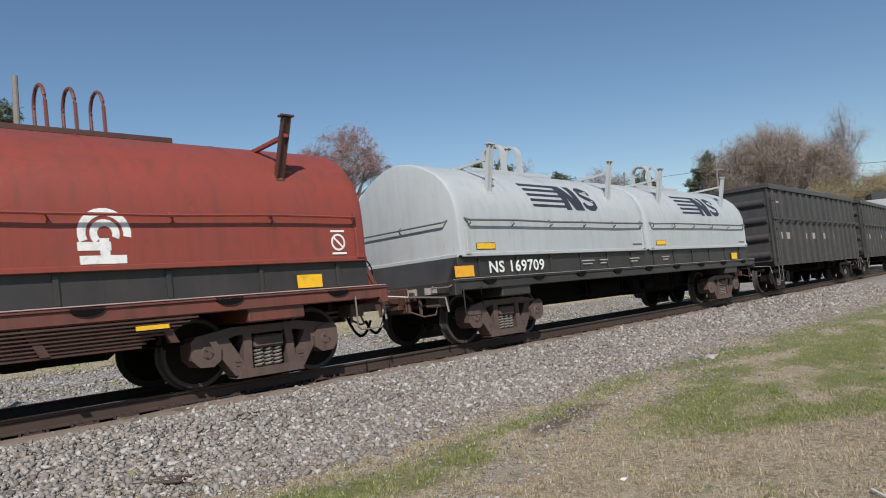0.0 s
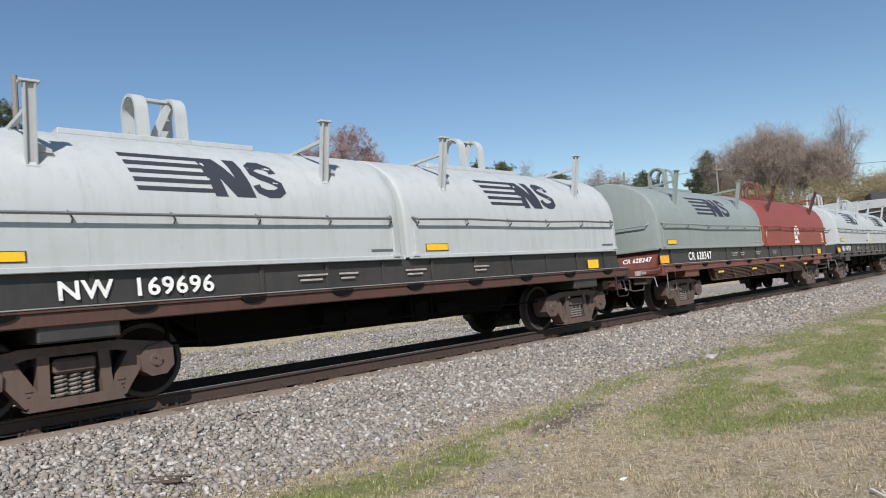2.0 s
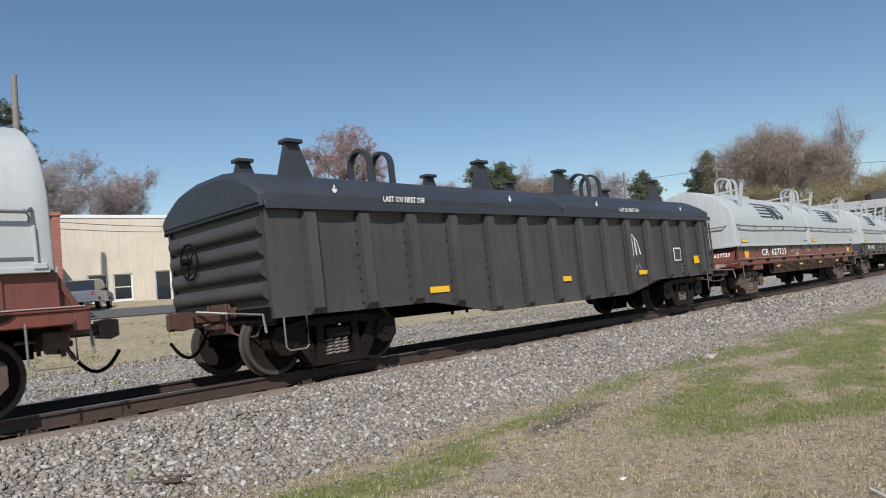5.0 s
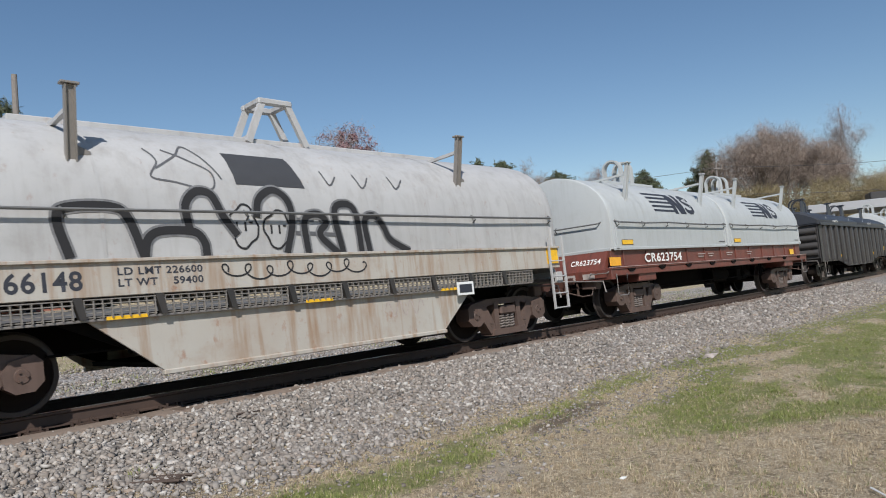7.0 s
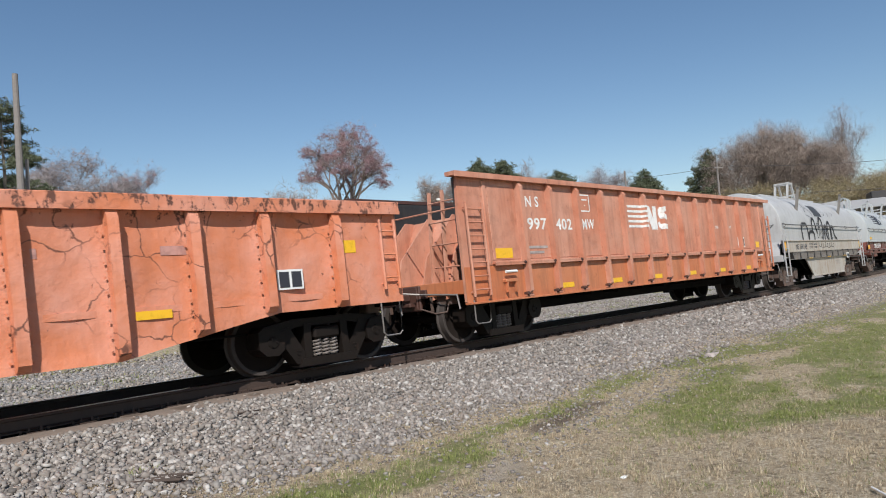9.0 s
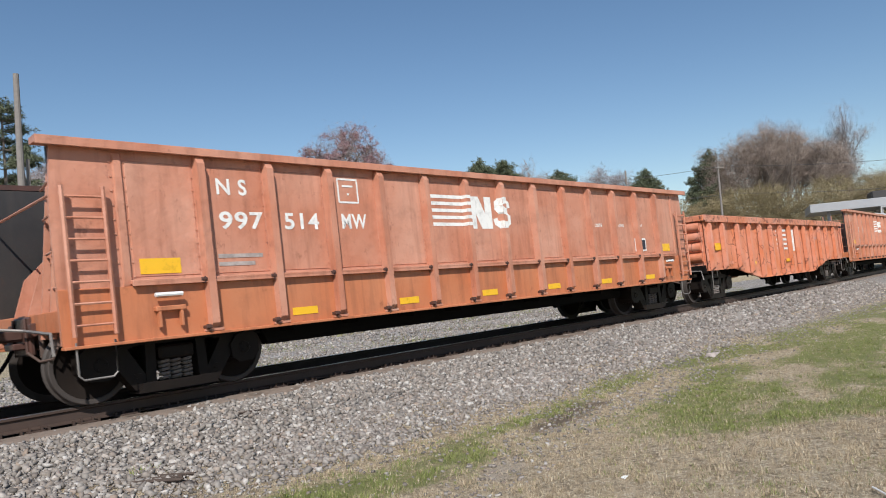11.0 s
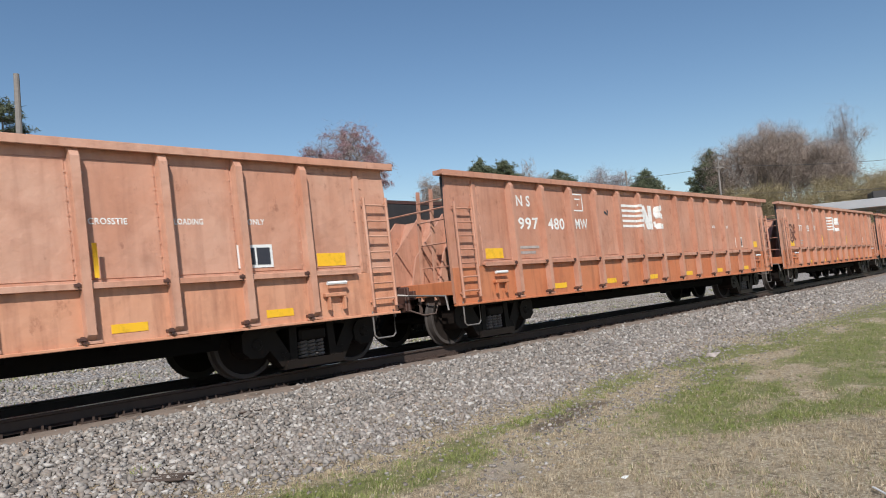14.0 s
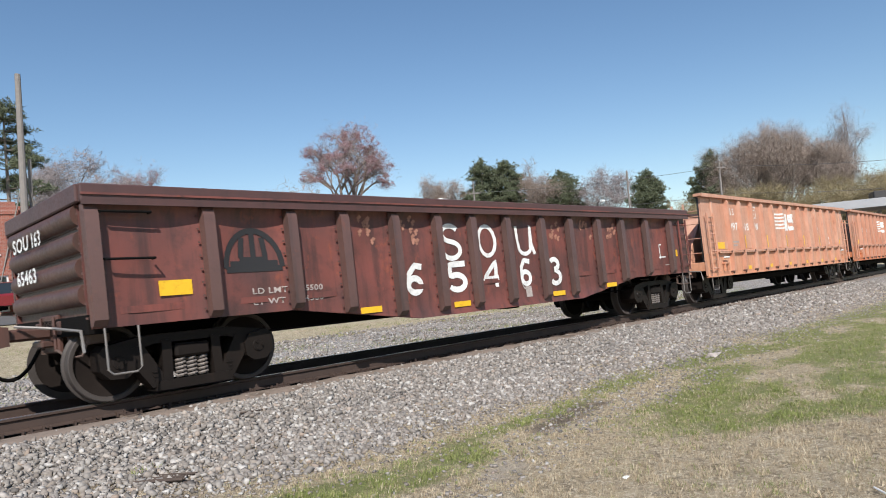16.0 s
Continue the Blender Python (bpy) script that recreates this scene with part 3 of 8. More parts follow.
def band_mark(x, z0, z1, w, k):
    """The railway's mark: five slanting bands running into a zigzag and a stepped block."""
    h, polys = z1 - z0, []
    lean = 0.22 * h
    at = lambda u, v: (x + u * w + (1 - v) * lean * k, z0 + v * h)
    for i in range(5):
        v0, v1 = 0.93 - 0.205 * i, 1.03 - 0.205 * i
        polys.append((at(0, v0), at(0.52, v0), at(0.52, v1), at(0, v1)))
    box = lambda u0, u1, v0, v1: polys.append((at(u0, v0), at(u1, v0), at(u1, v1), at(u0, v1)))
    box(0.50, 0.59, 0.03, 1.03)
    polys.append((at(0.655, 0.03), at(0.78, 0.03), at(0.635, 1.03), at(0.51, 1.03)))
    box(0.71, 0.80, 0.03, 1.03)
    bend = [(1.035, 0.70), (1.03, 0.83), (0.98, 0.92), (0.92, 0.92), (0.87, 0.83), (0.87, 0.70), (0.91, 0.60), (0.99, 0.49), (1.035, 0.39), (1.035, 0.25), (0.985, 0.15), (0.91, 0.14), (0.855, 0.23), (0.845, 0.36)]
    left, right = ribbon([(u * w, v * h) for u, v in bend], 0.215 * h)
    edge = lambda p: at(p.x / w, p.y / h)
    for i in range(len(bend) - 1):
        polys.append((edge(left[i]), edge(right[i]), edge(right[i + 1]), edge(left[i + 1])))
    return polys


def stacking_frame(hood, x, mat, z_top=3.66, label="", post_mat=None, flare=1.43):
    """Two flared posts that guide the next hood, tied by a cross-bar with a strut."""
    g = Geo()
    x -= 0.22
    for s in (-1, 1):
        p = Geo().beam((x, s * 1.25, 2.70), (x, s * flare, z_top), 0.09, 0.022)
        for e in (-0.05, 0.05):
            p.beam((x + e, s * 1.25, 2.70), (x + e, s * flare, z_top), 0.018, 0.075)
        p.box(x - 0.10, x + 0.10, s * (flare - 0.06), s * (flare + 0.05), z_top, z_top + 0.03, 0.006)
        p.prism([(x + 0.05, 2.86), (x + 0.05, 2.98), (x + 0.22, 2.90), (x + 0.22, 2.86)], s * 1.22, s * 1.245)
        p.box(x - 0.07, x + 0.07, s * 1.20, s * 1.31, 2.66, 2.70, 0.006)
        part("guide_post", p, post_mat or mat, hood)
        g.prism([(x, 2.74), (x, 2.92), (x + 0.05, 2.92), (x + 0.24, 2.86), (x + 0.24, 2.80)], s * 1.16, s * 1.22)
        g.beam((x, s * (flare - 0.05), z_top - 0.24), (x, s * 0.45, z_top - 0.28), 0.06, 0.05)
        g.beam((x + 0.0, s * 0.62, 3.22), (x, s * 0.62, z_top - 0.26), 0.05, 0.05)
        g.beam((x + 0.02, s * 0.98, 3.0), (x + 0.02, s * 0.62, 3.26), 0.05, 0.05)
    g.beam((x, -0.5, z_top - 0.28), (x, 0.5, z_top - 0.28), 0.07, 0.06)
    return part("stacking_frame", g, mat, hood, label)


def lifting_loops(hood, x, mat, pipe=False):
    """Lifting bail on the hood's ridge."""
    for k, dx in enumerate((-0.34, 0.0, 0.34) if pipe else (-0.27, 0.27)):
        g = Geo()
        r, h = (0.26, 0.72) if pipe else (0.27, 0.76)
        arc = [(-r, 3.30)] + [(-r * math.cos(a), 3.30 + h - r + r * math.sin(a)) for a in [i * math.pi / 12 for i in range(13)]] + [(r, 3.30)]
        if pipe:
            g.tube([(x + dx, y, z) for y, z in arc], 0.024, 7)
        else:
            n, wide, th = len(arc), 0.085, 0.045
            inner = [(-(r - th), 3.30)] + [(-(r - th) * math.cos(a), 3.30 + h - r + (r - th) * math.sin(a)) for a in [i * math.pi / 12 for i in range(13)]] + [((r - th), 3.30)]
            v = [(x + dx + e, y, z) for e in (-wide, wide) for y, z in arc + inner]
            f = []
            for i in range(n - 1):
                f += [(i, i + 1, n + i + 1, n + i), (2 * n + i, 2 * n + i + 1, 3 * n + i + 1, 3 * n + i), (i, i + 1, 2 * n + i + 1, 2 * n + i), (n + i, n + i + 1, 3 * n + i + 1, 3 * n + i)]
            f += [(0, n, 3 * n, 2 * n), (n - 1, 2 * n - 1, 4 * n - 1, 3 * n - 1)]
            g.add(v, f)
        part("lifting_loop", g, mat, hood)
    if pipe:
        return
    g = Geo()
    g.box(x - 0.34, x + 0.34, -0.05, 0.05, 3.98, 4.03, 0.01)
    g.beam((x - 0.1, 0, 3.34), (x + 0.22, 0, 3.98), 0.06, 0.10)
    part("bail_tie", g, mat, hood)


def add_hood(car, x0, x1, mat, mark=None, pipe=False, lift=0.0, frames=(1.68, 1.18), label="", mark_w=2.35, post_mat=None, post_top=3.56):
    """A barrel hood from x0 to x1, with rails, frames and bail."""
    g = Geo()
    cuts = [(x0, 0.035), (x0 + 0.012, 0.012), (x0 + 0.035, 0.0), (x0 + 0.16, 0.0)]
    n_mid = max(3, int((x1 - x0) / 0.8))
    cuts += [(x0 + 0.16 + (x1 - x0 - 0.32) * k / n_mid, 0.0) for k in range(1, n_mid)]
    cuts += [(x1 - 0.16, 0.0), (x1 - 0.035, 0.0), (x1 - 0.012, 0.012), (x1, 0.035)]
    rows = [[(x, y, z) for y, z in hood_profile(lift, inset)] for x, inset in cuts]
    m = len(rows[0])
    f = [(i * m + k, i * m + k + 1, (i + 1) * m + k + 1, (i + 1) * m + k) for i in range(len(rows) - 1) for k in range(m - 1)]
    f += [tuple(range(m)), tuple((len(rows) - 1) * m + k for k in range(m))]
    f += [(i * m, (i + 1) * m, (i + 1) * m + m - 1, i * m + m - 1) for i in range(len(rows) - 1)]
    g.add([p for r in rows for p in r], f)
    hood = part("hood", g, mat, car, label)
    # rim along the foot
    g = Geo()
    for s in (-1, 1):
        g.box(x0 + 0.05, x1 - 0.05, s * 1.405, s * 1.45, 1.52, 1.585, 0.008)
    for x in (x0 - 0.012, x1 + 0.012):
        g.box(x - 0.02, x + 0.02, -1.38, 1.38, 1.52, 1.585, 0.006)
    part("foot_rim", g, mat, hood)
    # handrail round the waist
    g = Geo()
    zr = 2.15 + lift * 0.4
    for s in (-1, 1):
        pts = [(x0 + 0.18, s * 1.43, zr + 0.05), (x0 + 0.24, s * 1.52, zr), (x1 - 0.24, s * 1.52, zr), (x1 - 0.18, s * 1.43, zr + 0.05)]
        k = 5
        mid = [(x0 + 0.24 + (x1 - x0 - 0.48) * i / k, s * (1.52 + random.uniform(-0.008, 0.012)), zr + random.uniform(-0.018, 0.018)) for i in range(1, k)]
        g.tube(pts[:2] + mid + pts[2:], 0.02, 6)
        for i in range(k + 1):
            x = x0 + 0.24 + (x1 - x0 - 0.48) * i / k
            g.tube([(x, s * 1.41, zr + 0.045), (x, s * 1.50, zr), (x + 0.02, s * 1.50, zr - 0.05), (x + 0.03, s * 1.42, zr - 0.09)], 0.012, 5)
    for x, d in ((x0, -1), (x1, 1)):
        g.tube([(x - d * 0.02, -1.20, zr + 0.04), (x + d * 0.07, -1.14, zr), (x + d * 0.07, 1.14, zr), (x - d * 0.02, 1.20, zr + 0.04)], 0.017, 6)
        g.tube([(x, 0, zr + 0.05), (x + d * 0.07, 0, zr), (x, 0, zr - 0.08)], 0.012, 5)
    part("hand_rail", g, mat if pipe or mat is M["grey"] else M["rail_pipe"], hood)
    # corner guides and seams
    for x, d in ((x0 + 0.16, 1), (x1 - 0.16, -1)):
        g = Geo()
        g.box(x, x + d * 0.035, -1.465, -1.42, 1.56, 2.02, 0.006)
        g.box(x - 0.05, x + 0.08, -1.47, -1.42, 1.56, 1.62, 0.006)
        part("corner_guide", g, mat, hood)
    for k in (1, 2, 3):
        g = Geo()
        x = x0 + (x1 - x0) * k / 4
        ys = [(y * 1.0025, z + 0.004 * max(0, (z - 2.0) / 1.2)) for y, z in hood_profile(lift)]
        v = [(x + e, y, z) for e in (-0.02, 0.02) for y, z in ys]
        m = len(ys)
        g.add(v, [(i, i + 1, m + i + 1, m + i) for i in range(m - 1)])
        part("weld_seam", g, mat, hood)
    for fx in (x0 + frames[0], x1 - frames[1] + (0.14 if pipe else 0)):
        stacking_frame(hood, fx, mat, post_top + lift, "", post_mat, 1.60 if pipe else 1.43)
    mid = (x0 + x1) / 2 - 0.05
    g = Geo()
    g.box(mid - 1.35, mid + 1.35, -0.30, 0.30, 3.34 + lift, 3.42 + lift, 0.01)
    part("ridge_plate", g, M["brown_dark"] if pipe else mat, hood)
    lifting_loops(hood, mid + (0.15 if pipe else 0), M["brown"] if pipe else mat, pipe)
    if mark:
        w = mark_w
        u = x0 + (x1 - x0) * 0.335
        if mark == "bands":
            on_hood_shape(hood, "painted_mark", band_mark(u, 2.40, 2.95, w * 0.95, 1), M["ink"], lift, "dark blue bands and blocks painted on the side")
    return hood


def wheel_mark(hood, x, k=0.72, z=1.60):
    """White curled mark on the red hood: arcs over two short rails."""
    polys = []
    for r, a0, a1, w in ((0.36, -10, 200, 0.11), (0.20, -25, 225, 0.10)):
        for i in range(14):
            t0, t1 = (radians(a0 + (a1 - a0) * q / 14) for q in (i, i + 1))
            polys.append([(0.35 + rr * math.cos(t), 0.43 + rr * math.sin(t)) for rr, t in ((r - w, t0), (r, t0), (r, t1), (r - w, t1))])
    for z0, z1, xa, xb in ((0.0, 0.12, 0.0, 0.62), (0.19, 0.31, -0.02, 0.42), (0.04, 0.36, 0.27, 0.40)):
        polys.append([(xa, z0), (xb, z0), (xb, z1), (xa, z1)])
    g = Geo()
    for i, q in enumerate(polys):
        v = []
        for px, pz in q:
            y, nn = on_hood(z + k * pz)
            v.append(Vector((x + k * px, y, z + k * pz)) + nn * (0.006 + (0.001 if i == len(polys) - 1 else 0)))
        g.add(v, [(0, 1, 2, 3)])
    part("painted_mark", g, M["letter"], hood, "white curled mark painted on the side", False)


def coil_car(name, x0, x1, split, hoods, frame_mat, trough_mat, sill_mat, skirt, number, text_mat, trucks, label, seed, number_at=(-5.4, 1.7), mark_w=2.35, hood_in=0.28):
    """A coil car with its body from x0 to x1 round its middle. hoods: (material, mark, pipe, label) rear and front."""
    car = new(name)
    tagged(car, label, "coil car", "coil cars of the train")
    half = (x1 - x0) / 2
    mid = (x0 + x1) / 2
    a, b, sp = -half, half, split - mid
    # trough walls and floor
    g = Geo()
    for s in (-1, 1):
        g.box(a + 0.25, b - 0.25, s * 1.30, s * 1.36, 1.15, 1.53, 0.005)
    for k in range(12):
        x = a + 0.8 + (b - a - 1.6) * k / 11
        g.box(x - 0.03, x + 0.03, -1.385, -1.36, 1.16, 1.50, 0.004)
    g.box(a + 0.25, b - 0.25, -1.30, 1.30, 1.02, 1.12)
    part("trough", g, trough_mat, car)
    # lower wall in lit brown, trough above left dark as the hood's shadow
    if trough_mat is M["brown_dark"]:
        for s in (-1, 1):
            part("sill_plate", Geo().box(a + 0.25, b - 0.25, s * 1.36, s * 1.3885, 1.15, 1.35, 0.004), sill_mat, car)
    # side sills: a channel with a flat ledge on top
    for s in (-1, 1):
        g = Geo()
        g.box(a, b, s * 1.34, s * 1.50, 1.10, 1.135, 0.006)
        g.box(a, b, s * 1.44, s * 1.475, 0.96, 1.10, 0.004)
        g.box(a, b, s * 1.36, s * 1.44, 0.95, 0.975)
        part("side_sill", g, sill_mat, car)
        # bright strip: sunlight caught on the ledge, put into its colour
        part("sill_ledge", Geo().box(a + 0.05, b - 0.05, s * 1.40, s * 1.512, 1.136, 1.152, 0.004), M["ledge_red"] if sill_mat is M["brown"] else M["ledge"], car)
    # raised near-black half-ellipses stand in for the pockets' shaded hollows
    pocket = Geo().prism([(0.19 * math.cos(math.pi * k / 8), 1.128 - 0.10 * math.sin(math.pi * k / 8)) for k in range(9)], -1.50, -1.472).mesh("tie_down_pocket", M["under"])
    for k in range(9):
        part("tie_down_pocket", pocket, None, car).location.x = a + 0.9 + (b - a - 1.8) * k / 8
    # ends: sloping end sheet and end sill
    for x, d in ((a, -1), (b, 1)):
        g = Geo()
        g.box(x, x - d * 0.16, -1.48, 1.48, 0.88, 1.12, 0.01)
        g.prism([(x - d * 0.02, 1.12), (x - d * 0.24, 1.52), (x - d * 0.30, 1.52), (x - d * 0.10, 1.12)], -1.30, 1.30)
        for y in (-1.25, -0.6, 0.6, 1.25):
            g.prism([(x - d * 0.0, 1.12), (x - d * 0.26, 1.50), (x - d * 0.28, 1.12)], y - 0.02, y + 0.02)
        part("end_sheet", g, frame_mat, car)
        coupler(car, x, d)
        for y in (-1.2, 1.2):
            part("grab_iron", Geo().tube([(x + d * 0.02, y - 0.22, 1.06), (x + d * 0.08, y - 0.22, 1.03), (x + d * 0.08, y + 0.22, 1.03), (x + d * 0.02, y + 0.22, 1.06)], 0.013, 5), M["bare"], car)
        stirrup(car, x - d * 0.40, M["bare"] if frame_mat is M["brown"] else frame_mat, 0.52, 1.0, 0.46)
    # bolster boxes over the trucks
    for x in trucks:
        part("body_bolster", Geo().box(x - mid - 0.42, x - mid + 0.42, -1.43, 1.43, 0.78, 0.98, 0.02), frame_mat, car)
    # slatted skirt between the trucks
    if skirt:
        l0, l1 = trucks[0] - mid + 1.35, trucks[1] - mid - 1.1
        for k in range(7):
            z = 0.92 - 0.042 * k
            y = -1.46 + 0.022 * k
            inset = 0.10 * k
            part("skirt_slat", Geo().box(l0 + inset * 0.4, l1 - inset, y - 0.02, y + 0.02, z - 0.012, z + 0.012, 0.004), M["brown_dark"], car)
        g = Geo()
        g.box(l0 + 0.2, l1 - 0.65, -1.33, -1.27, 0.615, 0.65, 0.004)
        for k in range(7):
            x = l0 + 0.1 + (l1 - l0 - 0.6) * k / 6
            g.prism([(x, 0.97), (x + 0.10, 0.97), (x + 0.27, 0.64), (x + 0.17, 0.64)], -1.40, -1.33)
        g.prism([(l0, 0.95), (l1, 0.95), (l1 - 0.75, 0.63), (l0 + 0.15, 0.63)], -1.31, -1.28)
        part("skirt_frame", g, M["brown_dark"], car)
        for k in range(4):
            x = l0 + 0.25 + (l1 - l0 - 1.0) * k / 3
            sheet(car, "reflector", x, x + 0.38, 0.82, 0.87, M["yellow"], -1.475)
    underworks(car, half - 0.3, seed)
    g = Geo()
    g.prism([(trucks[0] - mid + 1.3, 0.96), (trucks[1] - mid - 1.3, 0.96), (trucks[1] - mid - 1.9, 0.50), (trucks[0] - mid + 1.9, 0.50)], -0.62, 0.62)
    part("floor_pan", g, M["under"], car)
    for x in trucks:
        add_truck(car, x - mid)
    for (h0, h1), (mat, mark, pipe, lab) in zip(((a + hood_in, sp - 0.05), (sp + 0.05, b - 0.28 if b - sp > 6.0 else b - 0.1)), hoods):
        hood = add_hood(car, h0, h1, mat, mark, pipe, 0.0, (1.38, 1.18) if pipe else (1.68, 1.28) if mat is M["grey"] else (1.33, 1.02), lab, mark_w, M["brown_dark"] if pipe else None, 3.50 if pipe else 3.56)
        if not pipe:
            p = sheet(hood, "placard", h0 + 0.42, h0 + 0.94, 1.64, 1.76, M["ink"], -1.428)
            sheet(hood, "placard_face", h0 + 0.435, h0 + 0.925, 1.65, 1.75, M["yellow"], -1.434)
            sheet(hood, "stencil_bar", h1 - 0.62, h1 - 0.2, 1.66, 1.69, M["letter_thin"] if mat is M["grey"] else M["spray_grey"], -1.429)
        else:
            wheel_mark(hood, 3.30, 0.80)
            strokes(hood, "chalk_tick", [[(h0 + 0.16, 1.98), (h0 + 0.24, 1.74), (h0 + 0.38, 2.04)]], 0.045, M["letter"], -1.43)
            ring = [(h1 - 0.50 + 0.11 * math.cos(k * 0.5236), 1.80 + 0.11 * math.sin(k * 0.5236)) for k in range(13)]
            strokes(hood, "stencil_ring", [ring, [(h1 - 0.58, 1.88), (h1 - 0.42, 1.72)], [(h1 - 0.62, 1.96), (h1 - 0.38, 1.96)], [(h1 - 0.62, 1.64), (h1 - 0.37, 1.64)]], 0.03, M["letter"], -1.43)
    # lettering on the trough wall
    nx = number_at[0]
    lettering(car, number, nx, 1.215, 0.22, number_at[1], text_mat, -1.392)
    for k, (dx, w) in enumerate(((3.0, 0.5), (3.7, 0.35), (5.0, 0.45), (6.6, 0.4))):
        sheet(car, "stencil_bar", nx + dx, nx + dx + w, 1.34, 1.365, M["letter_thin"], -1.391)
        sheet(car, "stencil_bar", nx + dx + 0.03, nx + dx + w * 0.8, 1.275, 1.30, M["letter_thin"], -1.391)
    if sill_mat is not M["brown_dark"]:
        sheet(car, "reflector", a + (0.72 if hood_in < 0.1 else 0.12), a + (1.08 if hood_in < 0.1 else 0.60), 1.18, 1.37, M["amber"], -1.40)
    sheet(car, "reflector", b - 1.5, b - 1.1, 1.18, 1.36, M["yellow"], -1.40)
    # number on the sloping end sheet
    if number.startswith("CR"):
        ob = lettering(car, number, a + 0.076, 1.25, 0.135, 0.78, text_mat, -0.40)
        ob.rotation_euler = (radians(-28.8), 0, radians(-90))
    # small writing on the end sill
    for k in range(3):
        g = Geo().box(a - 0.012, a - 0.004, -1.05 + 0.5 * k, -0.75 + 0.5 * k, 0.93, 1.05)
        part("stencil_bar", g, M["letter_thin"], car, "", False)
    hand_wheel(car, a - 0.02, 0.85, 1.45, M["under"])
    return car, mid


CARS = []

W = (M["white"], "bands", False, "white barrel hood with dark blue bands")
WS = (M["white"], "bands", False, "white barrel hood with dark blue bands")
G_ = (M["grey"], "bands", False, "grey barrel hood with dark blue bands")
R_ = (M["red"], None, True, "faded red barrel hood with a white curled mark")

CARS.append(coil_car("coil_car", 8.05, 21.5, 14.92, (W, WS), M["black"], M["black"], M["black"], False, "NS 169709", M["letter"], (9.75, 19.8), "black coil car under two white hoods with orange reflectors", 1, (-5.69, 1.66)))
CARS.append(coil_car("coil_car", -8.42, 6.62, -0.89, (G_, R_), M["brown"], M["black"], M["brown"], True, "CR 628347", M["letter"], (-6.6, 4.75), "oxide-red coil car under one grey and one red hood", 2, (-5.74, 1.50), hood_in=0.14))
CARS.append(coil_car("coil_car", -23.1, -9.95, -16.62, (W, WS), M["black"], M["black"], M["brown_dark"], False, "NW  169696", M["letter"], (-21.43, -11.65), "black coil car with brown sills under two white hoods", 3, (-5.08, 1.77), 2.0))
CARS.append(coil_car("coil_car", -39.6, -24.75, -31.97, (W, WS), M["brown"], M["brown_dark"], M["brown"], True, "CR  627723", M["letter"], (-37.85, -26.77), "oxide-red coil car with slatted skirts under two white hoods", 4, (-5.10, 2.49), hood_in=0.08))
CARS.append(coil_car("coil_car", -71.35, -57.45, -64.45, (W, WS), M["brown"], M["brown"], M["brown"], False, "CR623754", M["letter"], (-69.6, -59.3), "oxide-red coil car under two white hoods, with sprayed scrawl", 5, (-5.18, 2.0)))


lettering(CARS[3][0], "78700", -1.55, 1.165, 0.09, 0.36, M["letter"], -1.3925)


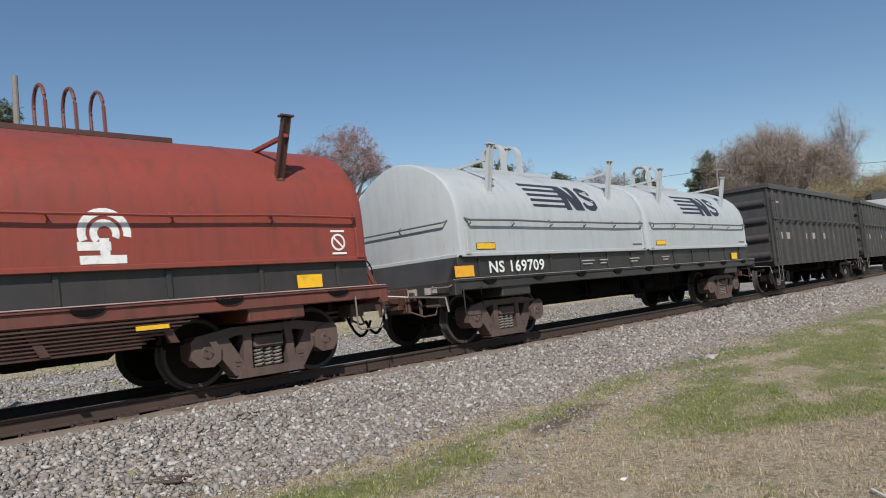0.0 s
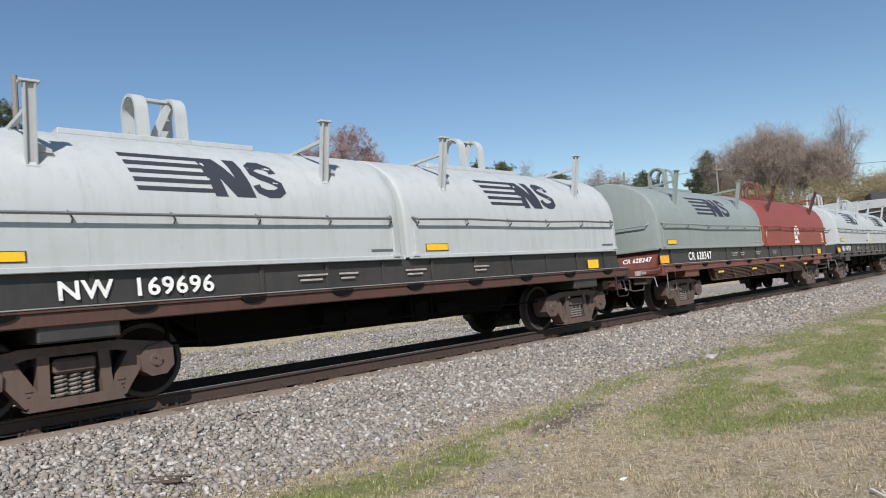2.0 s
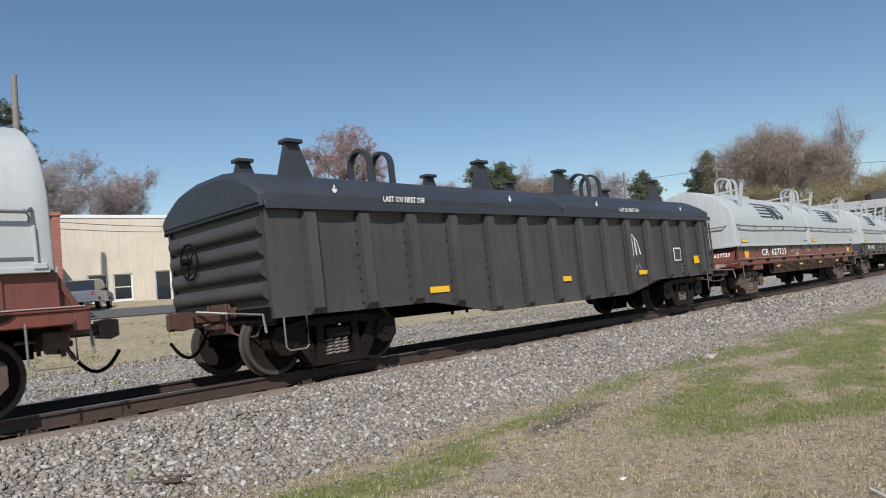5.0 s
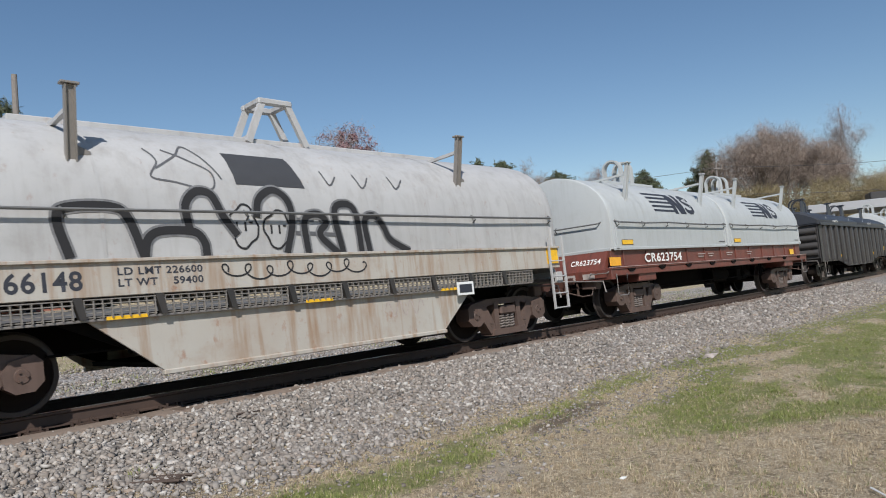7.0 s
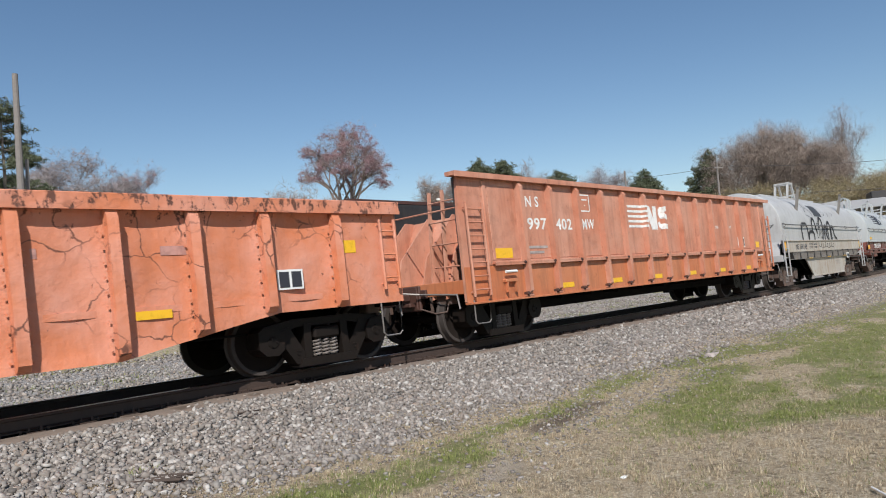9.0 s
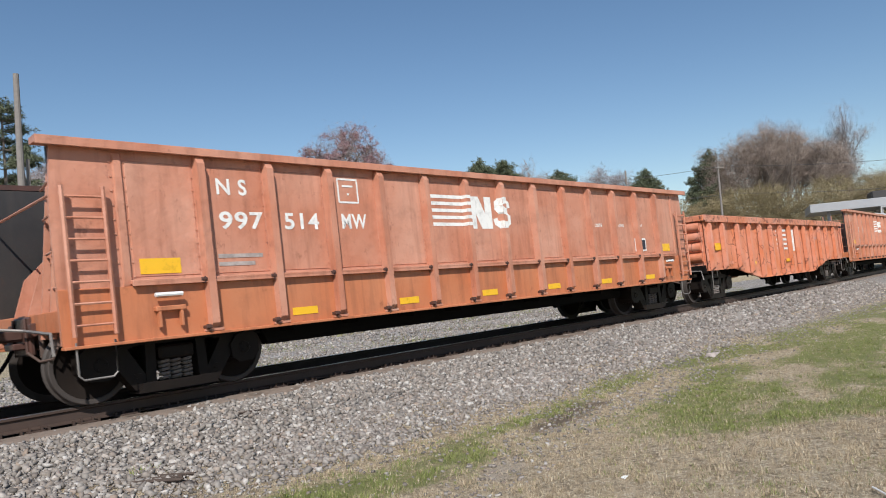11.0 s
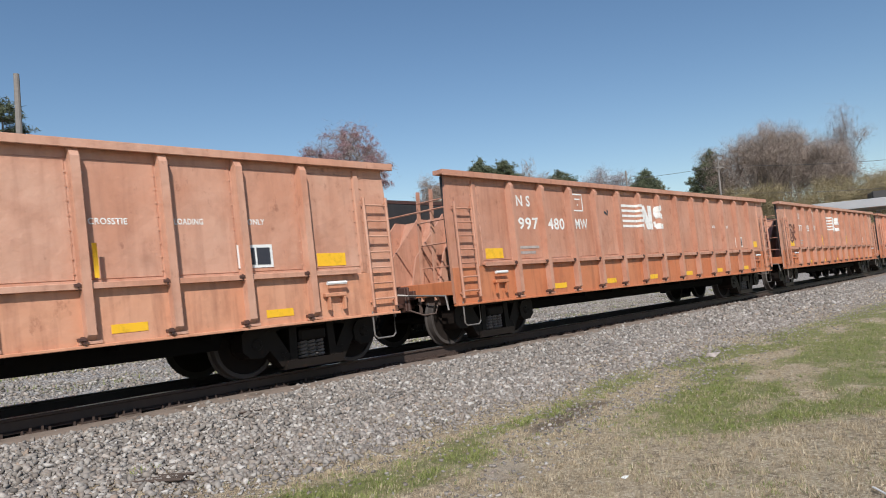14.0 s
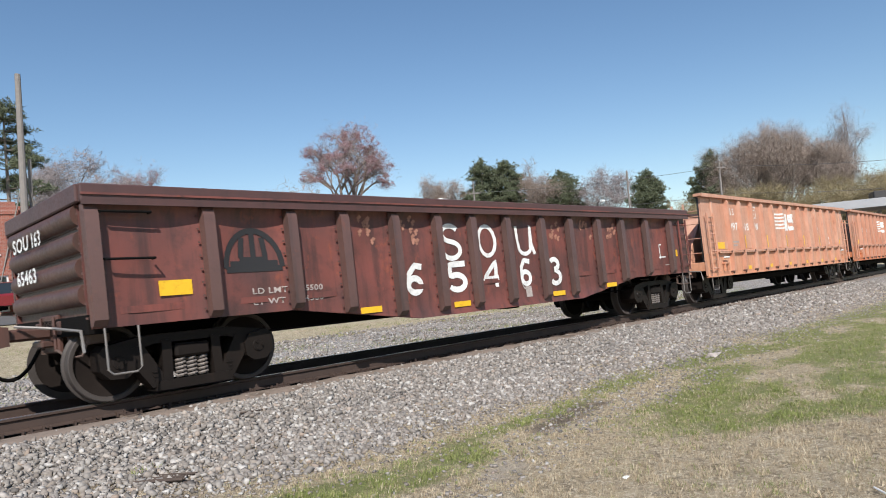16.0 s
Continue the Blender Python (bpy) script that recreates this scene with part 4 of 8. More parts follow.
# ---- covered coil car of the lighter build, with deep belly sides
def belly_car(x0, x1):
    car = new("coil_car")
    tagged(car, "rust-streaked white coil car with deep belly and sprayed outlines", "coil car", "coil cars of the train")
    half, mid = (x1 - x0) / 2, (x0 + x1) / 2
    a, b = -half, half
    for s in (-1, 1):
        g = Geo()
        g.box(a + 0.1, b - 0.1, s * 1.44, s * 1.49, 1.22, 1.62, 0.008)
        g.box(a + 0.1, b - 0.1, s * 1.44, s * 1.53, 1.60, 1.64, 0.006)
        part("side_sill", g, M["cream_sill"], car)
        g = Geo()
        g.prism([(a + 2.9, 0.98), (b - 2.6, 0.98), (b - 3.4, 0.30), (a + 3.75, 0.30)], s * 1.36, s * 1.40)
        g.box(a + 3.7, b - 3.35, s * 1.34, s * 1.43, 0.27, 0.33, 0.01)
        part("belly_side", g, M["cream_sill"], car, "cream belly side with rust runs")
        part("belly_gusset", Geo().prism([(a + 2.6, 0.98), (a + 4.0, 0.98), (a + 3.95, 0.34)], s * 1.18, s * 1.22), M["under"], car)
        part("belly_gusset", Geo().prism([(b - 2.3, 0.98), (b - 3.6, 0.98), (b - 3.5, 0.34)], s * 1.18, s * 1.22), M["under"], car)
    g = Geo()
    g.box(a + 0.2, b - 0.2, -1.4, 1.4, 0.96, 1.02)
    g.box(a + 3.8, b - 3.4, -1.34, 1.34, 0.34, 0.40)
    part("floor_pan", g, M["under"], car)
    # walkway grating along the side: bars between hangers
    n = 11
    for k in range(n):
        xa = a + 1.0 + (b - a - 2.0) * k / n
        xb = a + 1.0 + (b - a - 2.0) * (k + 1) / n
        g = Geo()
        for j in range(5):
            g.box(xa + 0.10, xb, -1.50 + 0.01 * j, -1.485 + 0.01 * j, 1.19 - 0.048 * j, 1.202 - 0.048 * j)
        for j in range(9):
            xx = xa + 0.10 + (xb - xa - 0.12) * j / 8
            g.box(xx, xx + 0.012, -1.495, -1.455, 0.985, 1.20)
        part("grating", g, M["grate"], car)
        part("hanger", Geo().prism([(xa - 0.01, 1.22), (xa + 0.08, 1.22), (xa + 0.12, 0.98), (xa + 0.05, 0.98)], -1.51, -1.42), M["black"], car)
    g = Geo()
    g.box(a + 1.0, b - 1.0, -1.47, -1.40, 0.955, 0.985, 0.005)
    part("walkway_edge", g, M["bare"], car)
    for x, d in ((a, -1), (b, 1)):
        g = Geo()
        g.box(x, x - d * 0.2, -1.46, 1.46, 0.92, 1.14, 0.01)
        g.prism([(x - d * 0.06, 1.14), (x - d * 0.30, 1.60), (x - d * 0.36, 1.60), (x - d * 0.14, 1.14)], -1.35, 1.35)
        part("end_sheet", g, M["white_old"], car)
        coupler(car, x, d)
        g = Geo()
        for xx in (x - d * 0.02, x - d * 0.46):
            g.beam((xx, -1.535, 0.42), (xx, -1.535, 1.85), 0.05, 0.03)
        for z in (0.44, 0.72, 1.05, 1.35):
            g.tube([(x - d * 0.02, -1.545, z), (x - d * 0.46, -1.545, z)], 0.014, 6)
        part("ladder", g, M["white_old"], car)
    underworks(car, half - 0.4, 77)
    for x in (a + 1.42, b - 1.42):
        add_truck(car, x)
    hood = add_hood(car, a + 0.33, b - 0.05, M["white_old"], None, False, 0.10, (2.85, 2.30), "chalky white barrel hood covered in sprayed outlines", 2.35, M["grate"], 3.50)
    hood_part = [o for o in hood.children if o.name.startswith(("lifting_loop", "bail_tie", "ridge_plate"))]
    for o in hood_part:
        bpy.data.objects.remove(o)
    mid_h = 0.42
    g = Geo()
    g.box(a + 2.6, b - 2.0, -0.22, 0.22, 3.44, 3.55, 0.015)
    part("ridge_beam", g, M["white_old"], hood)
    g = Geo()
    for y in (-0.24, 0.24):
        g.box(mid_h - 0.30, mid_h + 0.30, y - 0.05, y + 0.05, 4.10, 4.20, 0.02)
    for e in (-1, 1):
        for y in (-0.24, 0.24):
            part("bail_leg", Geo().beam((mid_h + e * 0.52, y, 3.48), (mid_h + e * 0.22, y, 4.14), 0.07, 0.10), M["white_old"], hood)
        part("bail_tie", Geo().beam((mid_h + e * 0.50, -0.24, 3.56), (mid_h + e * 0.50, 0.24, 3.56), 0.06, 0.06), M["white_old"], hood)
        g.box(mid_h + e * 0.24 - 0.05, mid_h + e * 0.24 + 0.05, -0.22, 0.22, 4.12, 4.20, 0.01)
    part("lifting_bail", g, M["white_old"], hood)
    L = 0.10
    on_hood_shape(hood, "paint_patch", [((-0.99, 2.58), (0.06, 2.57), (-0.07, 3.04), (-1.03, 3.05))], M["patch"], L, "dark grey painted-over patch")
    # big sprayed outline letters without meaning: bold strokes over the waist
    def spray(lines, w, mat, nm, lab=""):
        for i, pts in enumerate(lines):
            left, right = ribbon(resampled(pts, 0.06), w)
            v = []
            for pair in zip(left, right):
                for q in pair:
                    y, nn = on_hood(min(3.3, max(1.56, q.y)), L)
                    v.append(Vector((q.x, y, q.y)) + nn * (0.006 + 0.0008 * (i % 5)))
            part(nm, Geo().add(v, [(2 * k, 2 * k + 1, 2 * k + 3, 2 * k + 2) for k in range(len(left) - 1)]), mat, hood, lab, True)

    lines = [[(-3.07, 1.66), (-3.17, 2.08), (-3.06, 2.22), (-2.60, 2.24), (-2.42, 2.10), (-2.27, 1.64)],
             [(-2.27, 1.66), (-2.22, 1.86), (-2.05, 1.96), (-1.66, 1.95), (-1.53, 1.82), (-1.51, 1.64)],
             [(-1.70, 1.97), (-1.73, 2.27), (-1.58, 2.45), (-1.38, 2.42), (-1.25, 2.15), (-1.07, 1.90)],
             [(-0.78, 2.14), (-0.71, 2.39), (-0.48, 2.52), (-0.28, 2.38), (-0.24, 2.08), (-0.36, 1.66)],
             [(-0.02, 1.63), (-0.04, 2.10), (0.18, 2.20), (0.32, 2.08), (0.20, 1.90), (0.51, 1.62)],
             [(0.58, 1.62), (0.48, 2.22), (0.66, 2.36), (0.86, 2.24), (0.92, 1.62)],
             [(1.08, 1.60), (1.02, 2.10), (1.22, 2.19), (1.38, 2.02), (1.50, 1.82), (1.88, 1.63)]]
    spray([flowing(q) for q in lines], 0.155, M["spray_soft"], "sprayed_halo", "soft grey overspray")
    for q in lines:
        left, right = ribbon(resampled(flowing(q), 0.06), 0.10)
        v = []
        for pair in zip(left, right):
            for p in pair:
                y, nn = on_hood(min(3.3, max(1.56, p.y)), L)
                v.append(Vector((p.x, y, p.y)) + nn * 0.0115)
        part("sprayed_outline", Geo().add(v, [(2 * k, 2 * k + 1, 2 * k + 3, 2 * k + 2) for k in range(len(left) - 1)]), M["spray"], hood, "thick black sprayed outline", True)
    sk = [[(-2.06, 3.02), (-1.96, 2.84), (-2.08, 2.63), (-1.80, 2.57), (-1.36, 2.49), (-1.30, 2.72), (-1.55, 2.88), (-1.84, 3.02)], [(-2.0, 2.74), (-1.7, 2.94), (-1.52, 3.10), (-1.30, 2.86), (-1.18, 2.64)], [(0.42, 2.86), (0.50, 2.64), (0.66, 2.78)], [(1.0, 2.84), (1.1, 2.62), (1.28, 2.80)], [(1.7, 2.84), (1.78, 2.64), (1.98, 2.8)]]
    spray([flowing(q) for q in sk], 0.024, M["spray_grey"], "sprayed_scrawl", "thin black scrawl")
    badge = []
    for cx, cz, rx, rz in ((-0.97, 2.02, 0.21, 0.29), (-0.47, 1.98, 0.22, 0.26)):
        badge.append(flowing([(cx + rx * math.cos(k * 0.5236) * (1 - 0.16 * (k % 3 == 1)), cz + rz * math.sin(k * 0.5236) * (1 - 0.16 * (k % 3 == 1))) for k in range(13)], 3))
        badge += [[(cx - 0.10, cz + 0.06), (cx - 0.10, cz - 0.06)], [(cx + 0.02, cz + 0.06), (cx + 0.02, cz - 0.06)], [(cx + 0.08, cz + 0.05), (cx + 0.13, cz + 0.05)]]
    spray(badge, 0.028, M["spray"], "painted_badge", "black shield outlines of an old badge")
    spray([[(-0.20, 2.12), (0.12, 2.11)], [(0.20, 2.11), (0.38, 2.10)], [(0.48, 2.09), (0.74, 2.08)], [(-0.20, 1.93), (0.14, 1.92)], [(0.24, 1.915), (0.58, 1.90)]], 0.055, M["spray_grey"], "stencil_bar")
    lettering(car, "NS 166148", -4.34, 1.30, 0.22, 1.35, M["ink"], -1.493)
    lettering(car, "LD LMT 226600", -2.62, 1.45, 0.09, 1.0, M["ink"], -1.493)
    lettering(car, "LT WT    59400", -2.62, 1.32, 0.09, 1.0, M["ink"], -1.493)
    strokes(car, "sprayed_scrawl", [curve_pts(lambda k: (-1.40 + 2.3 * k + 0.11 * math.cos(k * 46), 1.43 + 0.085 * math.sin(k * 46) + 0.03 * math.sin(k * 17)), 110)], 0.022, M["spray"], -1.492, "looping black scrawl")
    strokes(car, "sprayed_scrawl", [curve_pts(lambda k: (b - 4.6 + 0.8 * k, 0.75 + 0.12 * math.sin(k * 22)), 26)], 0.02, M["letter_thin"], -1.402)
    sheet(car, "reflector", a + 0.14, a + 0.42, 1.28, 1.60, M["amber"], -1.492)
    sheet(car, "reflector", b - 0.5, b - 0.15, 1.30, 1.60, M["yellow"], -1.492)
    for k in range(3):
        sheet(car, "reflector", a + 3.1 + 2.6 * k, a + 3.55 + 2.6 * k, 0.96, 1.0, M["yellow"], -1.472)
    sheet(car, "placard", b - 3.1, b - 2.7, 0.86, 1.08, M["plate_white"], -1.505, 0.012)
    sheet(car, "placard_face", b - 3.05, b - 2.75, 0.90, 1.04, M["ink"], -1.519)
    return car, mid


CARS.append(belly_car(-84.85, -73.1))


# ---- gondolas
def dish(x, z, ribs, zlo, zhi, depth):
    """How far a side panel is pressed in between its ribs."""
    for a, b in zip(ribs, ribs[1:]):
        if a <= x <= b:
            u = math.sin(math.pi * (x - a) / (b - a)) ** 0.6 if a < x < b else 0.0
            v = min(1.0, max(0.0, (zhi - z) / 0.10), max(0.0, (z - zlo) / 0.22))
            return depth * u * math.sin(0.5 * math.pi * v) + 0.35 * depth * u * noise.noise((x * 1.7, z * 1.9, ribs[1] * 3.7))
    return 0.0


def lay_on_panels(car, ribs, zlo, zhi, depth):
    """Bring paint, sheets and letters down onto the pressed panels."""
    kinds = ("lettering", "reflector", "placard", "paint_smear", "flaked", "stencil", "sprayed", "chalk", "painted_band", "faded_band")
    for ob in car.children:
        if not ob.name.startswith(kinds):
            continue
        ob.data = ob.data.copy()
        o = ob.location
        if ob.name.startswith("placard"):
            ob.location.y += 0.02
            continue
        if ob.name.startswith("reflector"):
            xs = [v.co.x + o.x for v in ob.data.vertices]
            zs = [v.co.z + o.z for v in ob.data.vertices]
            grid = [(min(xs) + (max(xs) - min(xs)) * i / 4, min(zs) + (max(zs) - min(zs)) * k / 4) for i in range(5) for k in range(5)]
            ob.location.y += max(0.0, min(dish(x, z, ribs, zlo, zhi, depth) for x, z in grid) - 0.003)
            continue
        for v in ob.data.vertices:
            v.co.y += max(0.0, dish(v.co.x + o.x, v.co.z + o.z, ribs, zlo, zhi, depth))


def pressed_wall(bottom, zt, ribs, lip_h, depth, wall_y):
    """The near side sheet, pressed in between the ribs."""
    g = Geo()
    zhi, zlo = zt - lip_h, min(z for _, z in bottom)
    edge = lambda x: next(za + (zb_ - za) * (x - xa) / max(1e-6, xb - xa) for (xa, za), (xb, zb_) in zip(bottom, bottom[1:]) if xa - 1e-6 <= x <= xb + 1e-6)
    stops = sorted({bottom[0][0], bottom[-1][0]} | set(ribs) | {p[0] for p in bottom})
    xs = []
    for a, b in zip(stops, stops[1:]):
        n = max(1, round((b - a) / 0.09))
        xs += [a + (b - a) * k / n for k in range(n)]
    xs.append(stops[-1])
    rows = 20
    v = []
    for x in xs:
        z0 = edge(x)
        for k in range(rows + 1):
            z = z0 + (zt - z0) * k / rows
            v.append((x, -wall_y + max(0.0, dish(x, z, ribs, zlo, zhi, depth)), z))
    m = rows + 1
    g.add(v, [(i * m + k, (i + 1) * m + k, (i + 1) * m + k + 1, i * m + k + 1) for i in range(len(xs) - 1) for k in range(rows)])
    g.prism(bottom + [(bottom[-1][0], zt), (bottom[0][0], zt)], -wall_y + depth * 1.5, -wall_y + depth * 1.5 + 0.02)
    return g


def open_body(car, half, zb, zt, mat, mat_in, bottom, lip, lip_h, inset=0.06, lip_mat=None, wall_y=1.46, ribs=(), depth=0.0):
    """Two side walls with the outline given along the bottom, floor, end walls, top chord."""
    for s in (-1, 1):
        g = Geo()
        if s < 0 and depth:
            g = pressed_wall(bottom, zt, ribs, lip_h, depth, wall_y)
        else:
            g.prism(bottom + [(half, zt), (-half, zt)], s * (wall_y - 0.05), s * wall_y)
        part("side_wall", g, mat, car)
        g = Geo()
        g.box(-half - 0.02, half + 0.02, s * (wall_y - 0.06), s * (wall_y + lip), zt - lip_h, zt, 0.012)
        g.box(-half - 0.02, half + 0.02, s * (wall_y + lip - 0.015), s * (wall_y + lip), zt - lip_h - 0.03, zt - lip_h + 0.02)
        part("top_chord", g, lip_mat or mat, car)
    zf = max(z for _, z in bottom)
    g = Geo()
    g.box(-half + 0.05, half - 0.05, -wall_y + 0.05, wall_y - 0.05, zf + 0.14, zf + 0.22)
    part("floor_plate", g, mat_in, car)


RIB = {}


def rib_mesh(key, z0, z1, depth, w, mat, wall_y=1.46, foot=False):
    """A pressed upright rib, tapered at head and foot, with rivets down both flanges."""
    if key in RIB:
        return RIB[key]
    g = Geo()
    prof = [(-w / 2, 0), (-w / 2 + 0.012, -depth), (w / 2 - 0.012, -depth), (w / 2, 0)]
    zs = [(z0, 0.35), (z0 + 0.07, 1.0), (z1 - 0.10, 1.0), (z1, 0.5)]
    v = [(x, -wall_y + y * k, z) for z, k in zs for x, y in prof]
    f = [(i * 4 + k, i * 4 + k + 1, i * 4 + k + 5, i * 4 + k + 4) for i in range(3) for k in range(3)]
    f += [(0, 1, 2, 3), (12, 13, 14, 15)]
    g.add(v, f)
    n = int((z1 - z0) / 0.16)
    for k in range(n):
        z = z0 + 0.1 + (z1 - z0 - 0.2) * k / max(1, n - 1)
        for x in (-w / 2 - 0.03, w / 2 + 0.03):
            g.box(x - 0.011, x + 0.011, -wall_y - 0.012, -wall_y, z - 0.011, z + 0.011)
    if foot:
        g.box(-w / 2 - 0.06, w / 2 + 0.06, -wall_y - 0.07, -wall_y, z0 - 0.03, z0 + 0.01, 0.005)
    RIB[key] = g.mesh("rib", mat)
    return RIB[key]


def add_rib(car, me, x):
    for s in (-1, 1):
        r = part("rib", me, None, car)
        r.location.x = x
        if s > 0:
            r.rotation_euler.z = math.pi


def tall_gondola():
    """The railway's own orange gondola for crossties: high ribbed sides, ends set in over a platform."""
    car = new("gondola_car")
    half, zb, zt = 7.33, 0.72, 2.95
    ZL = 1.36
    for s in (-1, 1):
        g = Geo()
        g.prism([(-half, zb), (half, zb), (half, 2.2), (half - 0.06, zt), (-half + 0.06, zt), (-half, 2.2)], s * 1.40, s * 1.455)
        part("side_wall", g, M["orange"], car)
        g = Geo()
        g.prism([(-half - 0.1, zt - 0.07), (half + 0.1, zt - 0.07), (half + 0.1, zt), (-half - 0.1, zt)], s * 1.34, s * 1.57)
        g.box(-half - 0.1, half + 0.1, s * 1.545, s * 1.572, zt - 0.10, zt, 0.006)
        # far chord in dark brown: its shaded inner face put into the colour
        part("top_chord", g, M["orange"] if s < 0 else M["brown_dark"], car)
        g = Geo()
        g.box(-half + 0.75, half - 0.75, s * 1.45, s * 1.555, ZL - 0.03, ZL + 0.015, 0.006)
        g.box(-half + 0.75, half - 0.75, s * 1.535, s * 1.555, ZL - 0.055, ZL, 0.004)
        part("side_ledge", g, M["orange"], car)
        g = Geo()
        g.box(-half, half, s * 1.45, s * 1.475, zb - 0.02, ZL - 0.05, 0.004)
        part("sill_plate", g, M["orange_low"], car, "brighter orange sill plate")
        g = Geo()
        g.box(-half, half, s * 1.40, s * 1.53, zb - 0.05, zb - 0.015, 0.006)
        part("bottom_flange", g, M["orange_low"], car)
    ribs = [-6.60 + 0.955 * (k - 0) for k in range(15)]
    full = rib_mesh("tall", zb + 0.02, zt - 0.09, 0.125, 0.12, M["orange"], 1.455, True)
    edge = rib_mesh("tall_end", ZL - 0.04, zt - 0.12, 0.03, 0.10, M["orange"], 1.455)
    for k, x in enumerate(ribs):
        add_rib(car, edge if k in (0, 14) else full, x)
    # dark blocks for shadowed slots and rust, where ledge and foot meet the ribs
    jm = Geo().box(-0.075, 0.0, -1.572, -1.47, -0.018, 0.018, 0.004).box(-0.035, -0.01, -1.56, -1.47, -0.05, 0.03, 0.003).mesh("joint_plate", M["brown_dark"])
    for x in ribs[1:-1]:
        for z in (ZL - 0.01, zb + 0.05):
            j = part("joint_plate", jm, None, car)
            j.location = (x - 0.055, 0, z)
    # rust-edged panels set between the ribs
    pm = Geo().box(-0.395, 0.395, -1.464, -1.45, ZL + 0.05, zt - 0.20, 0.006).mesh("panel", M["orange"])
    for a, b in zip(ribs, ribs[1:]):
        p = part("panel", pm, None, car)
        p.location.x = (a + b) / 2
    # ends
    for d in (-1, 1):
        x = d * half
        g = Geo()
        g.prism([(x - d * 0.75, 1.02), (x - d * 0.81, 1.02), (x - d * 1.46, 2.40), (x - d * 1.40, 2.40)], -1.34, 1.34)
        part("end_wall", g, M["orange"], car)
        for y in (-0.95, -0.25, 0.45, 1.1):
            part("end_gusset", Geo().prism([(x - d * 0.75, 1.02), (x - d * 0.16, 1.02), (x - d * 0.34, 1.60), (x - d * 1.16, 2.42), (x - d * 1.40, 2.40)], y - 0.02, y + 0.02), M["orange"], car)
        # near-black sheets added over the inner faces stand in for the shaded interior
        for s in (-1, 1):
            part("inner_lining", Geo().box(x - d * 0.04, x - d * 3.2, s * 1.345, s * 1.395, 1.02, zt - 0.08), M["black"], car, "near-black sheet for the shaded inner wall")
        g = Geo()
        g.box(x - d * 0.02, x - d * 0.2, -1.42, 1.42, 0.86, 1.10, 0.01)
        g.box(x - d * 1.4, x - d * 0.1, -1.40, 1.40, 0.96, 1.02)
        part("end_platform", g, M["orange_low"], car)
        g = Geo()
        for y in (-0.95, -0.62):
            g.beam((x - d * 0.06, y, 0.80), (x - d * 0.30, y - 0.10 * d, zt - 0.2), 0.07, 0.03)
        for z in (1.35, 1.75, 2.15, 2.5):
            g.tube([(x - d * 0.05, -1.38, z), (x - d * 0.16, -0.62, z + 0.02)], 0.014, 6)
        g.tube([(x - d * 0.05, -1.38, 2.35), (x - d * 0.05, 1.38, 2.35)], 0.016, 6)
        part("end_brace", g, M["orange"], car)
        coupler(car, x, d)
        ladder(car, x - d * 0.10, x - d * 0.52, 0.80, 2.42, 7, M["orange"], -1.56)
        stirrup(car, x - d * 0.32, M["bare"], 0.34, 0.74, 0.40)
        g = Geo()
        g.tube([(x - d * 1.0, -1.56, 1.17), (x - d * 1.28, -1.56, 1.17)], 0.022, 6)
        g.box(x - d * 0.98, x - d * 1.34, -1.56, -1.47, 1.00, 1.06, 0.01)
        g.beam((x - d * 1.02, -1.53, 0.82), (x - d * 1.02, -1.53, 1.0), 0.03, 0.06)
        g.beam((x - d * 1.28, -1.53, 0.82), (x - d * 1.28, -1.53, 1.0), 0.03, 0.06)
        part("jack_pad", g, M["orange_low"], car)
        part("pad_grip", Geo().tube([(x - d * 0.98, -1.565, 1.19), (x - d * 1.30, -1.565, 1.19)], 0.026, 8), M["plate_white"], car)
        sheet(car, "reflector", *sorted((x - d * 0.88, x - d * 1.36)), 1.44, 1.62, M["yellow"], -1.466)
    g = Geo()
    g.box(-half + 1.3, half - 1.3, -1.40, 1.40, 0.92, 1.0)
    part("floor_plate", g, M["orange_low"], car)
    underworks(car, half - 0.2, 11)
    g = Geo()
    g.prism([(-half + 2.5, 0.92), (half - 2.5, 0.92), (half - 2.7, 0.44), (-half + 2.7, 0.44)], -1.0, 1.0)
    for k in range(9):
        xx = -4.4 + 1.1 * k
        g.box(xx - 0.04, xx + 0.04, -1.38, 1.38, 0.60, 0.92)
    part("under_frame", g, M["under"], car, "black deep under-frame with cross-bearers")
    for x in (-half + 1.35, half - 1.35):
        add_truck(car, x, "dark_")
    for k in range(6):
        x = -4.3 + 1.92 * k
        sheet(car, "reflector", x - 0.2, x + 0.2, 0.80, 0.90, M["yellow"], -1.477)
    sheet(car, "placard", half - 2.55, half - 2.05, 1.46, 1.76, M["plate_white"], -1.468)
    sheet(car, "placard_face", half - 2.51, half - 2.31, 1.50, 1.72, M["ink"], -1.474)
    sheet(car, "placard_face", half - 2.28, half - 2.09, 1.50, 1.72, M["ink"], -1.474)
    polys = band_mark(-1.77, 1.96, 2.53, 2.0, 0)
    for i, c in enumerate(polys):
        part("painted_band", Geo().add([(x, -1.4675 - 0.0004 * (i % 3), z) for x, z in c], [(0, 1, 2, 3)]), M["letter"], car, "", False)
    # the mark runs on over the ribs: their near flank and their face
    def between(poly, x0, x1):
        for lim, sgn in ((x0, 1), (x1, -1)):
            out = []
            for p, q in zip(poly, poly[1:] + poly[:1]):
                ip, iq = sgn * (p[0] - lim) >= 0, sgn * (q[0] - lim) >= 0
                if ip:
                    out.append(p)
                if ip != iq:
                    k = (lim - p[0]) / (q[0] - p[0])
                    out.append((lim, p[1] + k * (q[1] - p[1])))
            poly = out
        return poly

